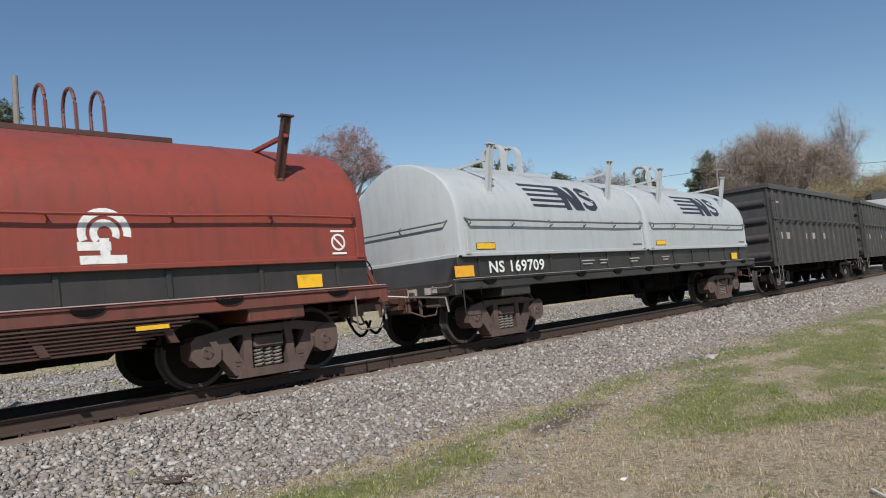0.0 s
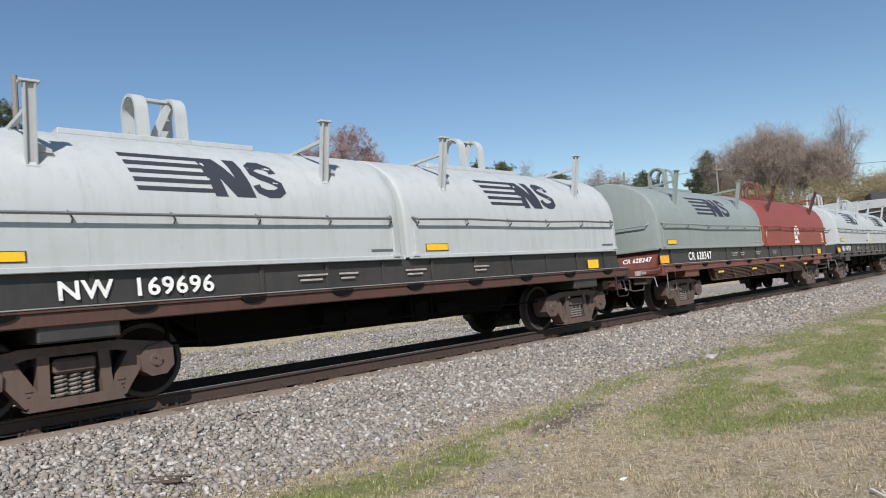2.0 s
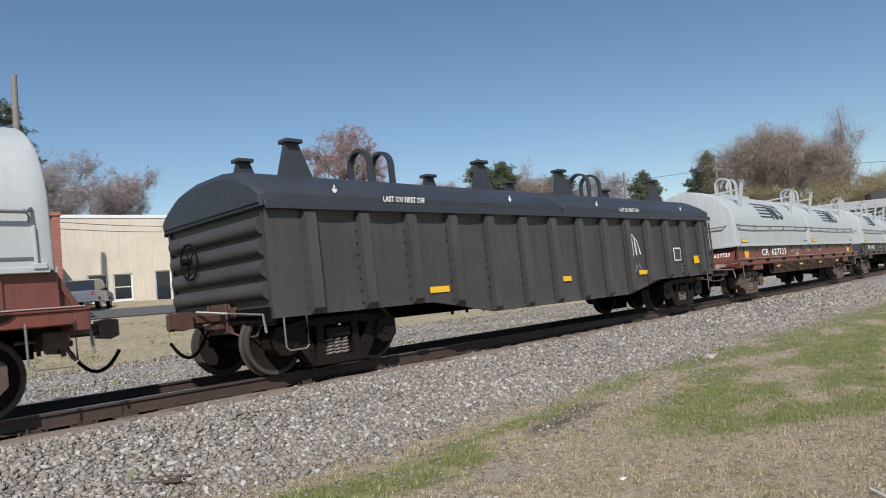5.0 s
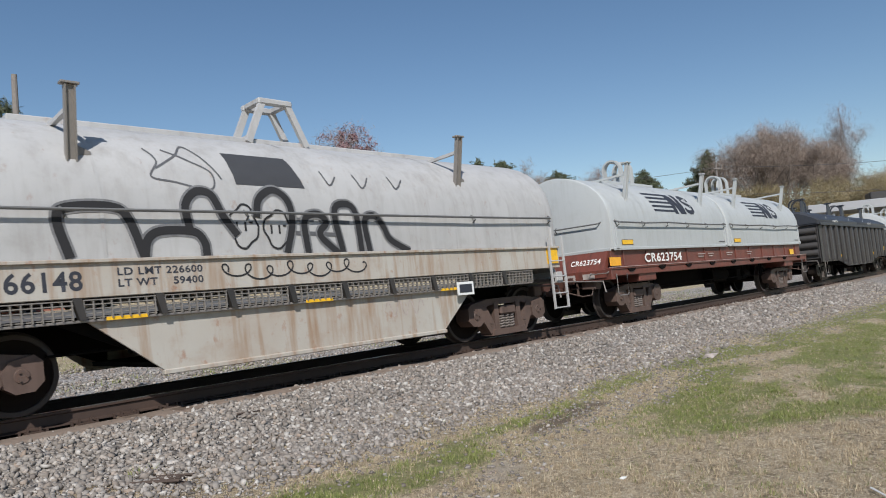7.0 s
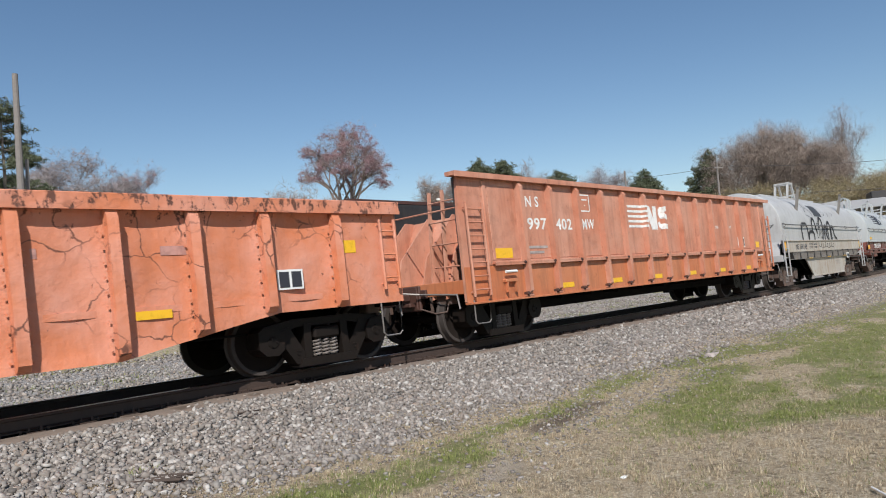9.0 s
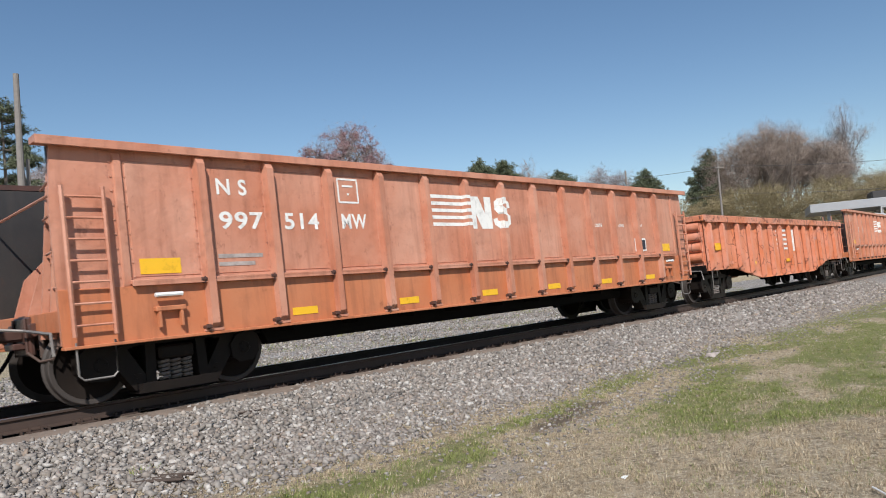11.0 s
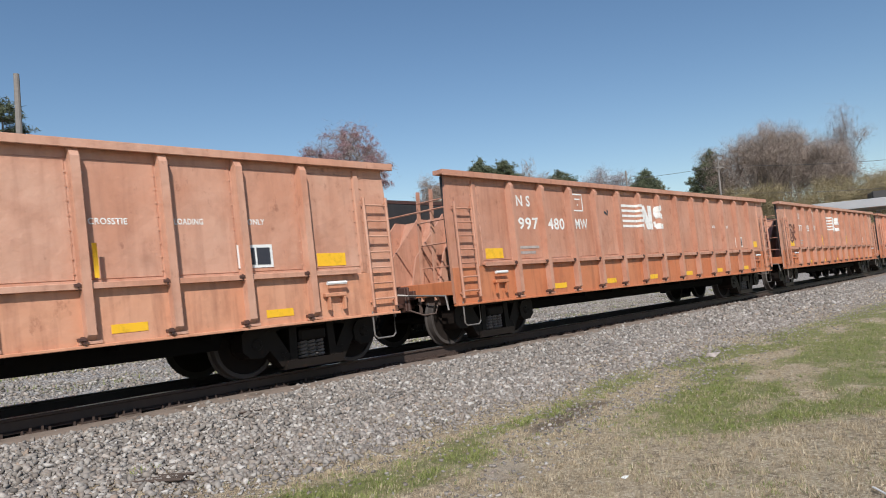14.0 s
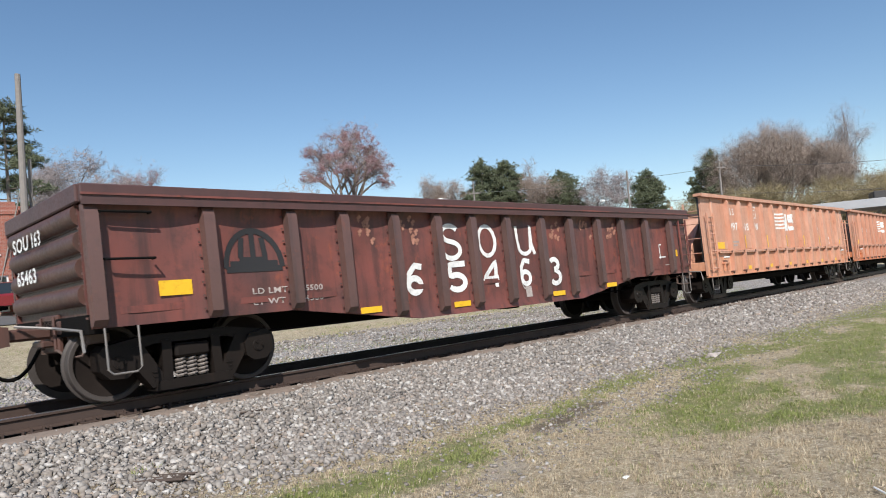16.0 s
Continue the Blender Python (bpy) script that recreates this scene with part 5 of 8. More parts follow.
    for xr in ribs[6:9]:
        for q in polys:
            if q[0][0] != q[3][0]:
                face = between(list(q), xr - 0.048, xr + 0.048)
                if len(face) > 2:
                    part("painted_band", Geo().add([(x, -1.583, z) for x, z in face], [tuple(range(len(face)))]), M["letter"], car, "", False)
                cut = between(list(q), xr - 0.064, xr - 0.050)
                if len(cut) > 2:
                    z0, z1 = min(z for _, z in cut), max(z for _, z in cut)
                    part("painted_band", Geo().add([(xr - 0.0625, -1.457, z0), (xr - 0.0505, -1.582, z0), (xr - 0.0505, -1.582, z1), (xr - 0.0625, -1.457, z1)], [(0, 1, 2, 3)]), M["letter"], car, "", False)
                continue
            z0, z1 = q[0][1], q[2][1]
            l0, l1 = max(q[0][0], xr - 0.048), min(q[1][0], xr + 0.048)
            if l1 - l0 > 0.01:
                part("painted_band", Geo().add([(l0, -1.583, z0), (l1, -1.583, z0), (l1, -1.583, z1), (l0, -1.583, z1)], [(0, 1, 2, 3)]), M["letter"], car, "", False)
            if q[0][0] < xr - 0.05 and q[1][0] > xr - 0.06:
                part("painted_band", Geo().add([(xr - 0.0625, -1.457, z0), (xr - 0.0505, -1.582, z0), (xr - 0.0505, -1.582, z1), (xr - 0.0625, -1.457, z1)], [(0, 1, 2, 3)]), M["letter"], car, "", False)
    strokes(car, "stencil_frame", [[(-3.53, 2.36), (-3.18, 2.36), (-3.18, 2.70), (-3.53, 2.70), (-3.53, 2.36)], [(-3.46, 2.60), (-3.26, 2.60)], [(-3.38, 2.48), (-3.34, 2.48)]], 0.028, M["letter"], -1.466)
    for dx, w in ((-5.48, 0.62), (-5.48, 0.5)):
        z = 1.60 if w > 0.6 else 1.50
        sheet(car, "stencil_bar", dx, dx + w, z, z + 0.05, M["letter_thin"], -1.466)
    for k, word in enumerate(("CROSSTIE", "LOADING", "ONLY")):
        lettering(car, word, 3.05 + 0.96 * k, 2.02, 0.075, (0.42, 0.36, 0.24)[k], M["letter"], -1.467)
    lettering(car, "N S", -5.42, 2.40, 0.21, 0.42, M["letter"], -1.468)
    lettering(car, "MW", -3.52, 1.97, 0.22, 0.46, M["letter"], -1.468)
    return car


TALL = tall_gondola()
tagged(TALL, "faded orange ribbed gondola with white bands and numbers", "gondola car", "orange work gondolas")
TALL_AT = (-93.42, -124.65, -140.65, -156.75, -172.65)
NUMBERS = (("997", "402"), ("997", "514"), ("997", "428"), ("997", "480"), ("997", "418"))
tall = [TALL] + [copy_thing(TALL, Matrix.Identity(4)) for _ in TALL_AT[1:]]
for car, at, (n1, n2) in zip(tall, TALL_AT, NUMBERS):
    lettering(car, n1, -5.42, 1.96, 0.23, 0.62, M["letter"], -1.468)
    lettering(car, n2, -4.48, 1.96, 0.23, 0.56, M["letter"], -1.468)
    CARS.append((car, at))
# what sets single ones apart
for car, tone in ((tall[2], "orange_mid"), (tall[3], "orange_mid"), (tall[4], "orange_pale")):
    for ob in car.children_recursive:
        if ob.type == "MESH" and car is tall[4] and ob.data.materials and ob.data.materials[0] is M["orange_low"]:
            ob.material_slots[0].link = "OBJECT"
            ob.material_slots[0].material = M["orange_low_pale"]
        if ob.type == "MESH" and ob.data.materials and ob.data.materials[0] is M["orange"]:
            ob.material_slots[0].link = "OBJECT"
            ob.material_slots[0].material = M[tone]
rr = random.Random(5)
arc = lambda cx, cz, rx, rz, a0, a1: [(cx + rx * math.cos(radians(a0 + (a1 - a0) * k / 12)), cz + rz * math.sin(radians(a0 + (a1 - a0) * k / 12))) for k in range(13)]
for i, (path, w) in enumerate(((arc(-6.20, 1.88, 0.25, 0.30, 40, 330), 0.075), (arc(-6.20, 1.86, 0.12, 0.15, 20, 380), 0.05), ([(-6.02, 1.70), (-5.98, 1.90), (-6.16, 1.90)], 0.06), (arc(-5.76, 1.92, 0.19, 0.25, 0, 320), 0.075), ([(-5.93, 1.90), (-5.56, 1.94)], 0.06), (arc(-5.76, 2.02, 0.08, 0.07, 0, 360), 0.04), ([(-5.58, 1.72), (-5.40, 1.80), (-5.24, 1.78)], 0.07))):
    strokes(tall[2], "sprayed_scrawl", [path], w, M["spray_brown"], -1.4672 - 0.0012 * i, "thick brown sprayed outlines" if i == 0 else "")
strokes(tall[3], "dent_mark", [[(-2.35, 2.36), (-2.22, 2.30), (-2.20, 2.40)]], 0.05, M["patch"], -1.468)
tagged(tall[2], "faded orange ribbed gondola with thick brown sprayed loops")
for k in range(5):
    x = (-5.05 + 1.92 * k)
    for car in (tall[4], tall[2] if k % 2 else tall[4]):
        sheet(car, "yellow_stripe", x + 0.42 - 0.02, x + 0.42 + 0.03, 1.42, 1.80, M["yellow"], -1.584)


def low_gondola(name, half, zt, zmid, zend, slope, ribs, mat, lip_mat, lip, lip_h, label, rib_depth=0.10, rib_w=0.13, key="low", mat_in=None, end_mat=None, depth=0.0, rib_mat=None):
    """A low fish-belly gondola: bottom raised over the trucks."""
    car = new(name)
    s0, s1 = slope
    bottom = [(-half, zend), (-half + s0, zend), (-half + s1, zmid), (half - s1, zmid), (half - s0, zend), (half, zend)]
    open_body(car, half, zend, zt, mat, mat_in or mat, bottom, lip, lip_h, 0.06, lip_mat, ribs=ribs, depth=depth)
    for x in ribs:
        e = half - abs(x)
        zb = zend if e < s0 else zend + (zmid - zend) * min(1, (e - s0) / (s1 - s0))
        add_rib(car, rib_mesh((key, round(zb, 1)), zb + 0.02, zt - lip_h - 0.02, rib_depth, rib_w, rib_mat or mat), x)
    for d in (-1, 1):
        x = d * half
        # corrugated end: round horizontal presses
        part("end_wall", Geo().box(x - d * 0.10, x - d * 0.04, -1.42, 1.42, zend, zt - 0.04), end_mat or mat, car)
        for k in range(4):
            z = zend + 0.25 + (zt - zend - 0.4) * k / 4
            g = Geo()
            g.prism_x([(0, 0)] * 0 or [(-1.40, z), (1.40, z), (1.40, z + 0.26), (-1.40, z + 0.26)], x - d * 0.05, x - d * 0.02)
            arc = [(x - d * 0.03 + d * 0.10 * math.sin(a), z + 0.13 - 0.12 * math.cos(a)) for a in [i * math.pi / 8 for i in range(9)]]
            g.prism(arc, -1.34, 1.34)
            part("end_corrugation", g, end_mat or mat, car)
        part("end_chord", Geo().box(x - d * 0.12, x + d * 0.05, -1.5, 1.5, zt - lip_h, zt + 0.005, 0.015), lip_mat or mat, car)
        part("end_sill", Geo().box(x - d * 0.2, x + d * 0.02, -1.40, 1.40, zend - 0.06, zend + 0.16, 0.01), M["under"], car)
        coupler(car, x, d)
        stirrup(car, x - d * 0.30, M["bare"], 0.36, zend, 0.36)
        if key != "maroon":
            hand_wheel(car, x + d * 0.10, 0.6, 1.75, M["under"])
    underworks(car, half - 0.2, int(half * 100))
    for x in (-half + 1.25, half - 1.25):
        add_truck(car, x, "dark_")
    tagged(car, label, "gondola car")
    return car


# the battered orange one
K_RIBS = [-6.75, -5.83, -4.7, -3.74, -2.8, -1.82, -0.85, 0.1, 0.95, 1.82, 2.8, 3.74, 4.7, 5.83]
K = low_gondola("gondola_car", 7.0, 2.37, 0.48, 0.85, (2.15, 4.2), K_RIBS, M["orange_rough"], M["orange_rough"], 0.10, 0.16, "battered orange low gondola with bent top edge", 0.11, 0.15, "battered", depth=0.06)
tagged(K, group="orange work gondolas")
polys = band_mark(-1.0, 1.25, 2.0, 2.3, 0)
for i, c in enumerate(polys):
    part("painted_band", Geo().add([(x, -1.4665 - 0.0004 * (i % 3), z) for x, z in c], [(0, 1, 2, 3)]), M["letter"], K, "", False)
sheet(K, "reflector", 5.85, 6.18, 1.62, 1.80, M["yellow"], -1.464)
for x in (3.0, -0.3, -3.6):
    sheet(K, "reflector", x, x + 0.42, 0.92, 1.02, M["yellow"], -1.464)
sheet(K, "reflector", -6.3, -5.9, 1.4, 1.6, M["yellow"], -1.464)
sheet(K, "placard", 4.85, 5.25, 1.15, 1.42, M["plate_white"], -1.466)
sheet(K, "placard_face", 4.88, 5.03, 1.18, 1.39, M["ink"], -1.472)
sheet(K, "placard_face", 5.07, 5.22, 1.18, 1.39, M["ink"], -1.472)
for k, (x, w) in enumerate(((1.3, 0.75), (3.35, 0.3))):
    sheet(K, "faded_band", x, x + w, 1.66, 1.77, M["scar"], -1.463)
ladder(K, 6.62, 6.9, 1.05, 2.1, 3, M["orange_rough"], -1.53, "grab_iron")
lay_on_panels(K, K_RIBS, 0.48, 2.37 - 0.16, 0.06)
CARS.append((K, -109.13))

# the maroon one, at the end
P_RIBS = [-7.1, -5.75, -4.57, -3.69, -2.72, -1.80, -0.95, -0.02, 1.02, 1.96, 3.0, 3.97, 5.05, 6.25]
P = low_gondola("gondola_car", 7.18, 2.45, 0.55, 0.87, (2.6, 4.9), P_RIBS, M["maroon"], M["maroon_lip"], 0.13, 0.20, "rust-stained maroon low gondola with white painted numbers", 0.11, 0.17, "maroon", end_mat=M["brown_dark"], depth=0.06, rib_mat=M["maroon_rib"])
part("chord_strip", Geo().box(-7.2, 7.2, -1.61, -1.585, 2.325, 2.35), M["maroon"], P)
# letters and figures brushed on by hand
loop = lambda cx, cz, rx, rz, a0, a1: [(cx + rx * math.cos(radians(a0 + (a1 - a0) * k / 16)), cz + rz * math.sin(radians(a0 + (a1 - a0) * k / 16))) for k in range(17)]
BRUSHED = [
    (loop(-1.42, 1.90, 0.20, 0.13, 30, 250) + loop(-1.42, 1.62, 0.21, 0.14, 70, -160), 0.085),
    (loop(-0.50, 1.765, 0.22, 0.265, 100, 460), 0.075),
    ([(0.36, 2.03), (0.37, 1.80), (0.40, 1.62)] + loop(0.57, 1.64, 0.17, 0.13, 190, 340) + [(0.75, 1.8), (0.76, 2.04), (0.76, 1.7), (0.84, 1.50)], 0.075),
    ([(-1.14, 1.385), (-1.50, 1.375), (-1.51, 1.19)] + loop(-1.36, 1.075, 0.19, 0.125, 120, -150), 0.10),
    ([(-0.33, 0.94), (-0.33, 1.39), (-0.66, 1.09), (-0.27, 1.10)], 0.085),
    ([(0.66, 1.36), (0.50, 1.39), (0.40, 1.26)] + loop(0.515, 1.06, 0.13, 0.115, 160, 520), 0.09),
    (loop(1.45, 1.285, 0.13, 0.095, 150, -80) + loop(1.45, 1.03, 0.155, 0.125, 85, -150), 0.095),
    ([(-2.16, 1.36), (-2.30, 1.39), (-2.44, 1.26)] + loop(-2.33, 1.075, 0.14, 0.115, 160, 520), 0.10),
]
for i, (path, w) in enumerate(BRUSHED):
    strokes(P, "lettering", [path], w, M["letter"], -1.4665 - 0.001 * (i % 2), "white brushed letters and figures" if i == 0 else "")
sheet(P, "paint_smear", 0.47, 0.64, 0.70, 0.90, M["letter_thin"], -1.465)
strokes(P, "paint_smear", [[(0.36, 0.98), (0.42, 0.88), (0.50, 0.84)]], 0.03, M["letter_thin"], -1.467)
for x, z0, z1 in ((-3.5, 1.75, 2.1), (-2.6, 1.72, 2.12), (1.35, 1.7, 2.1), (2.4, 1.72, 2.08), (3.4, 1.75, 2.05)):
    r2 = random.Random(int(x * 10))
    strokes(P, "flaked_letter", [curve_pts(lambda k, c=r2.uniform(0.05, 0.4), d=r2.uniform(z0, z1): (x + c + 0.05 * k + 0.02 * math.sin(9 * k), d + 0.09 * k), 5) for _ in range(9)], 0.055, M["flaked"], -1.464)
sheet(P, "reflector", -6.39, -5.99, 1.18, 1.36, M["yellow"], -1.466)
sheet(P, "reflector", 6.35, 6.62, 1.30, 1.46, M["yellow"], -1.466)
for x, z in ((-3.47, 0.72), (-1.52, 0.66), (1.28, 0.66), (3.28, 0.72)):
    sheet(P, "reflector", x, x + 0.4, z, z + 0.09, M["yellow"], -1.466)
for x, z, tx in ((-5.18, 1.12, "LD LMT   155500"), (-5.18, 0.98, "LT WT     64500")):
    lettering(P, tx, x, z, 0.08, 1.1, M["letter_thin"], -1.466)
strokes(P, "stencil_frame", [[(5.75, 1.3), (6.05, 1.3)], [(5.8, 1.25), (5.8, 1.6)], [(5.8, 1.6), (5.9, 1.6)]], 0.03, M["letter"], -1.466)
strokes(P, "sprayed_dome", [loop(-5.12, 1.47, 0.40, 0.48, 0, 180), [(-5.52, 1.45), (-4.72, 1.45)], [(-5.46, 1.52), (-4.78, 1.52)], [(-5.32, 1.57), (-4.92, 1.57)], [(-5.30, 1.6), (-5.27, 1.86)], [(-5.12, 1.6), (-5.12, 1.92)], [(-4.95, 1.6), (-4.98, 1.86)]], 0.075, M["spray"], -1.466, "black sprayed dome")
for z in (2.15, 1.62):
    part("grab_iron", Geo().tube([(-7.0, -1.46, z), (-7.0, -1.56, z), (-6.45, -1.56, z), (-6.45, -1.46, z)], 0.016, 6), M["under"], P)
ladder(P, 6.70, 7.08, 0.95, 2.2, 5, M["maroon"], -1.54)
strokes(P, "chalk_scrawl", [[(6.0, 1.1), (6.3, 1.12)]], 0.02, M["letter_thin"], -1.466)
for word, y, z, w in (("SOU", 0.98, 1.93, 0.72), ("163", 0.10, 1.93, 0.36), ("65463", 0.90, 1.50, 0.86)):
    mark = lettering(P, word, -7.272, z, 0.19, w, M["letter"], y, "end_marking")
    mark.rotation_euler.z = radians(-90)
lay_on_panels(P, P_RIBS, 0.55, 2.45 - 0.20, 0.06)
CARS.append((P, -188.24))

# the dark covered one
G_RIBS = [-6.2 + 0.955 * k for k in range(14)]
G = low_gondola("gondola_car", 6.88, 2.36, 0.53, 0.80, (3.0, 4.5), G_RIBS, M["dark"], M["cover"], 0.10, 0.08, "dark grey gondola under a low blue-black cover", 0.10, 0.20, "darklow", depth=0.04)
prof = [(1.52, 2.34), (1.53, 2.46), (1.47, 2.52), (1.30, 2.64), (1.0, 2.80), (0.85, 2.86), (0.4, 2.92)]
prof = [(-y, z) for y, z in prof] + [(y, z) for y, z in reversed(prof)]
for k, (xa, xb) in enumerate(((-6.95, -0.03), (0.03, 6.95))):
    rows = [[(xa, y * 0.96, z - 0.18 * (z - 2.34)) for y, z in prof], [(xa + 0.12, y, z) for y, z in prof], [(xb - 0.12, y, z) for y, z in prof], [(xb, y * 0.96, z - 0.18 * (z - 2.34)) for y, z in prof]]
    m = len(prof)
    f = [(i * m + j, i * m + j + 1, (i + 1) * m + j + 1, (i + 1) * m + j) for i in range(3) for j in range(m - 1)] + [tuple(range(m)), tuple(3 * m + j for j in range(m))]
    cov = part("cover", Geo().add([p for r in rows for p in r], f), M["cover"], G, "low blue-black steel cover")
    mid_c = (xa + xb) / 2 - 0.22
    for d in (-1, 1):
        for s in (-1, 1):
            g = Geo()
            g.prism([(mid_c + d * 2.15 - 0.28, 2.82), (mid_c + d * 2.15 + 0.36, 2.82), (mid_c + d * 2.15 + 0.12, 3.40), (mid_c + d * 2.15 - 0.10, 3.40)], s * 0.72 - 0.03, s * 0.72 + 0.03)
            g.box(mid_c + d * 2.15 - 0.14, mid_c + d * 2.15 + 0.16, s * 0.72 - 0.12, s * 0.72 + 0.12, 3.38, 3.44, 0.01)
            part("stacking_horn", g, M["cover"], cov)
    for dx in (-0.25, 0.25):
        g = Geo()
        arc = [(-0.27, 2.9)] + [(-0.27 * math.cos(a), 3.32 + 0.27 * math.sin(a)) for a in [i * math.pi / 10 for i in range(11)]] + [(0.27, 2.9)]
        for (ya, za), (yb, zb2) in zip(arc, arc[1:]):
            g.beam((mid_c + dx, ya, za), (mid_c + dx, yb, zb2), 0.12, 0.05)
        part("lifting_loop", g, M["cover"], cov)
    part("ridge_plate", Geo().box(mid_c - 1.3, mid_c + 1.3, -0.3, 0.3, 2.90, 2.97, 0.01), M["cover"], cov)
    lettering(cov, "LAST ON FIRST OFF", mid_c - 1.12, 2.40, 0.09, 0.88, M["letter"], -1.536)
    for d in (-2.0, 2.0):
        strokes(cov, "arrow_mark", [[(mid_c + d, 2.62), (mid_c + d, 2.52)], [(mid_c + d - 0.04, 2.56), (mid_c + d, 2.51), (mid_c + d + 0.04, 2.56)]], 0.03, M["letter"], -1.50)
sheet(G, "reflector", 5.81, 6.16, 1.12, 1.32, M["yellow"], -1.464)
for x in (-3.6, -0.03, 3.2):
    sheet(G, "reflector", x - 0.35, x + 0.1, 0.95, 1.05, M["yellow"], -1.464)
sheet(G, "placard", 4.72, 5.10, 1.22, 1.55, M["plate_white"], -1.466)
sheet(G, "placard_face", 4.755, 5.065, 1.25, 1.52, M["dark"], -1.472)
strokes(G, "chalk_scrawl", [curve_pts(lambda k: (2.62 + 0.42 * k + 0.07 * math.sin(16 * k), 1.68 + 0.30 * math.cos(17 * k) * (1 - 0.5 * k) - 0.1 * k), 40)], 0.025, M["letter"], -1.466, "white chalk loop")
strokes(G, "chalk_scrawl", [curve_pts(lambda k: (2.5 + 0.55 * k, 1.12 + 0.10 * math.sin(25 * k)), 30)], 0.014, M["letter_thin"], -1.466)
for k in range(3):
    sheet(G, "stencil_bar", 5.1, 5.45, 1.1 - 0.08 * k, 1.13 - 0.08 * k, M["letter_thin"], -1.464)
ladder(G, 6.45, 6.80, 0.95, 2.2, 4, M["dark"], -1.54)
lay_on_panels(G, G_RIBS, 0.53, 2.36 - 0.08, 0.04)
CARS.append((G, -48.38))


# the two high dark ones ahead
def high_gondola(label):
    car = low_gondola("gondola_car", 5.95, 3.60, 0.86, 0.86, (2.0, 3.5), [-5.6 + 0.8 * k for k in range(15)], M["dark"], M["dark"], 0.09, 0.14, label, 0.08, 0.12, "high")
    sheet(car, "side_band", -5.9, 5.9, 2.40, 2.46, M["black"], -1.56, 0.02)
    for k, (x, w) in enumerate(((-5.0, 0.3), (-4.4, 0.35), (-3.2, 0.3), (-2.4, 0.45), (-1.2, 0.4), (0.2, 0.4), (1.6, 0.4))):
        sheet(car, "stencil_bar", x, x + w, 1.75, 1.98, M["letter_thin"], -1.464)
    sheet(car, "stencil_bar", -5.5, -4.8, 2.98, 3.05, M["letter_thin"], -1.464)
    ladder(car, -5.85, -5.5, 1.0, 3.2, 7, M["dark"], -1.54)
    return car


B = high_gondola("tall dark grey gondola with weathered ribbed sides")
tagged(B, group="dark high gondolas")
A = copy_thing(B, Matrix.Identity(4))
CARS += [(B, 29.45), (A, 42.75)]


# ---- the ground
def smooth_step(a, b, x):
    k = min(1.0, max(0.0, (x - a) / (b - a)))
    return k * k * (3 - 2 * k)


def ground_height(s, y):
    """Height beside the track, over the track's own line: verge, bed, far yard rising to the street."""
    z = -0.50
    z += 0.10 * smooth_step(-4.2, -2.4, y) - 0.10 * smooth_step(2.4, 4.2, y)
    z += 0.10 * smooth_step(4, 8, y) + 0.75 * smooth_step(8, 20, y) + 1.15 * smooth_step(20, 42, y) + 2.0 * smooth_step(50, 140, y)
    if y < -3:
        z += 0.04 * noise.noise((s * 0.35, y * 0.5, 0.0)) + 0.012 * noise.noise((s * 2.1, y * 2.1, 3.0))
    elif y > 4:
        z += 0.06 * noise.noise((s * 0.3, y * 0.3, 5.0))
    return z


def bed_height(s, y):
    """Ballast: level between the rails, sloping shoulders with a ragged toe."""
    a = abs(y)
    toe = 3.55 + 0.35 * noise.noise((s * 0.45, 3.0 * (y > 0), 1.0)) + 0.2 * noise.noise((s * 1.7, 9.0 * (y > 0), 2.0))
    z = -0.215 - 0.50 * smooth_step(1.55, toe + 0.25, a)
    return z + 0.022 * noise.noise((s * 2.3, y * 2.3, 0.5)) + 0.014 * noise.noise((s * 6, y * 6, 8.5))


def strip(name, ss, ys, height, mat, cant):
    g = Geo()
    n = len(ys)
    v = [on_track(s, y, height(s, y), cant) for s in ss for y in ys]
    f = [(i * n + k, i * n + k + 1, (i + 1) * n + k + 1, (i + 1) * n + k) for i in range(len(ss) - 1) for k in range(n - 1)]
    me = bpy.data.meshes.new(name)
    me.from_pydata(v, [], f)
    me.shade_smooth()
    me.materials.append(mat)
    return new(name, me)


def spread(*spans):
    out = []
    for a, b, step in spans:
        n = max(1, round((b - a) / step))
        out += [a + (b - a) * k / n for k in range(n)]
    return out + [spans[-1][1]]


def along(s, knots):
    """Straight runs between knots of s and value."""
    if s <= knots[0][0]:
        return knots[0][1]
    for (a, u), (b, w) in zip(knots, knots[1:]):
        if s <= b:
            return u + (w - u) * (s - a) / (b - a)
    return knots[-1][1]


def rough_noise(s, y, seed):
    return noise.noise((s * 0.7, y * 1.1, seed)) + 0.55 * noise.noise((s * 1.9, y * 2.6, seed + 3)) + 0.3 * noise.noise((s * 5.0, y * 6.0, seed + 7))


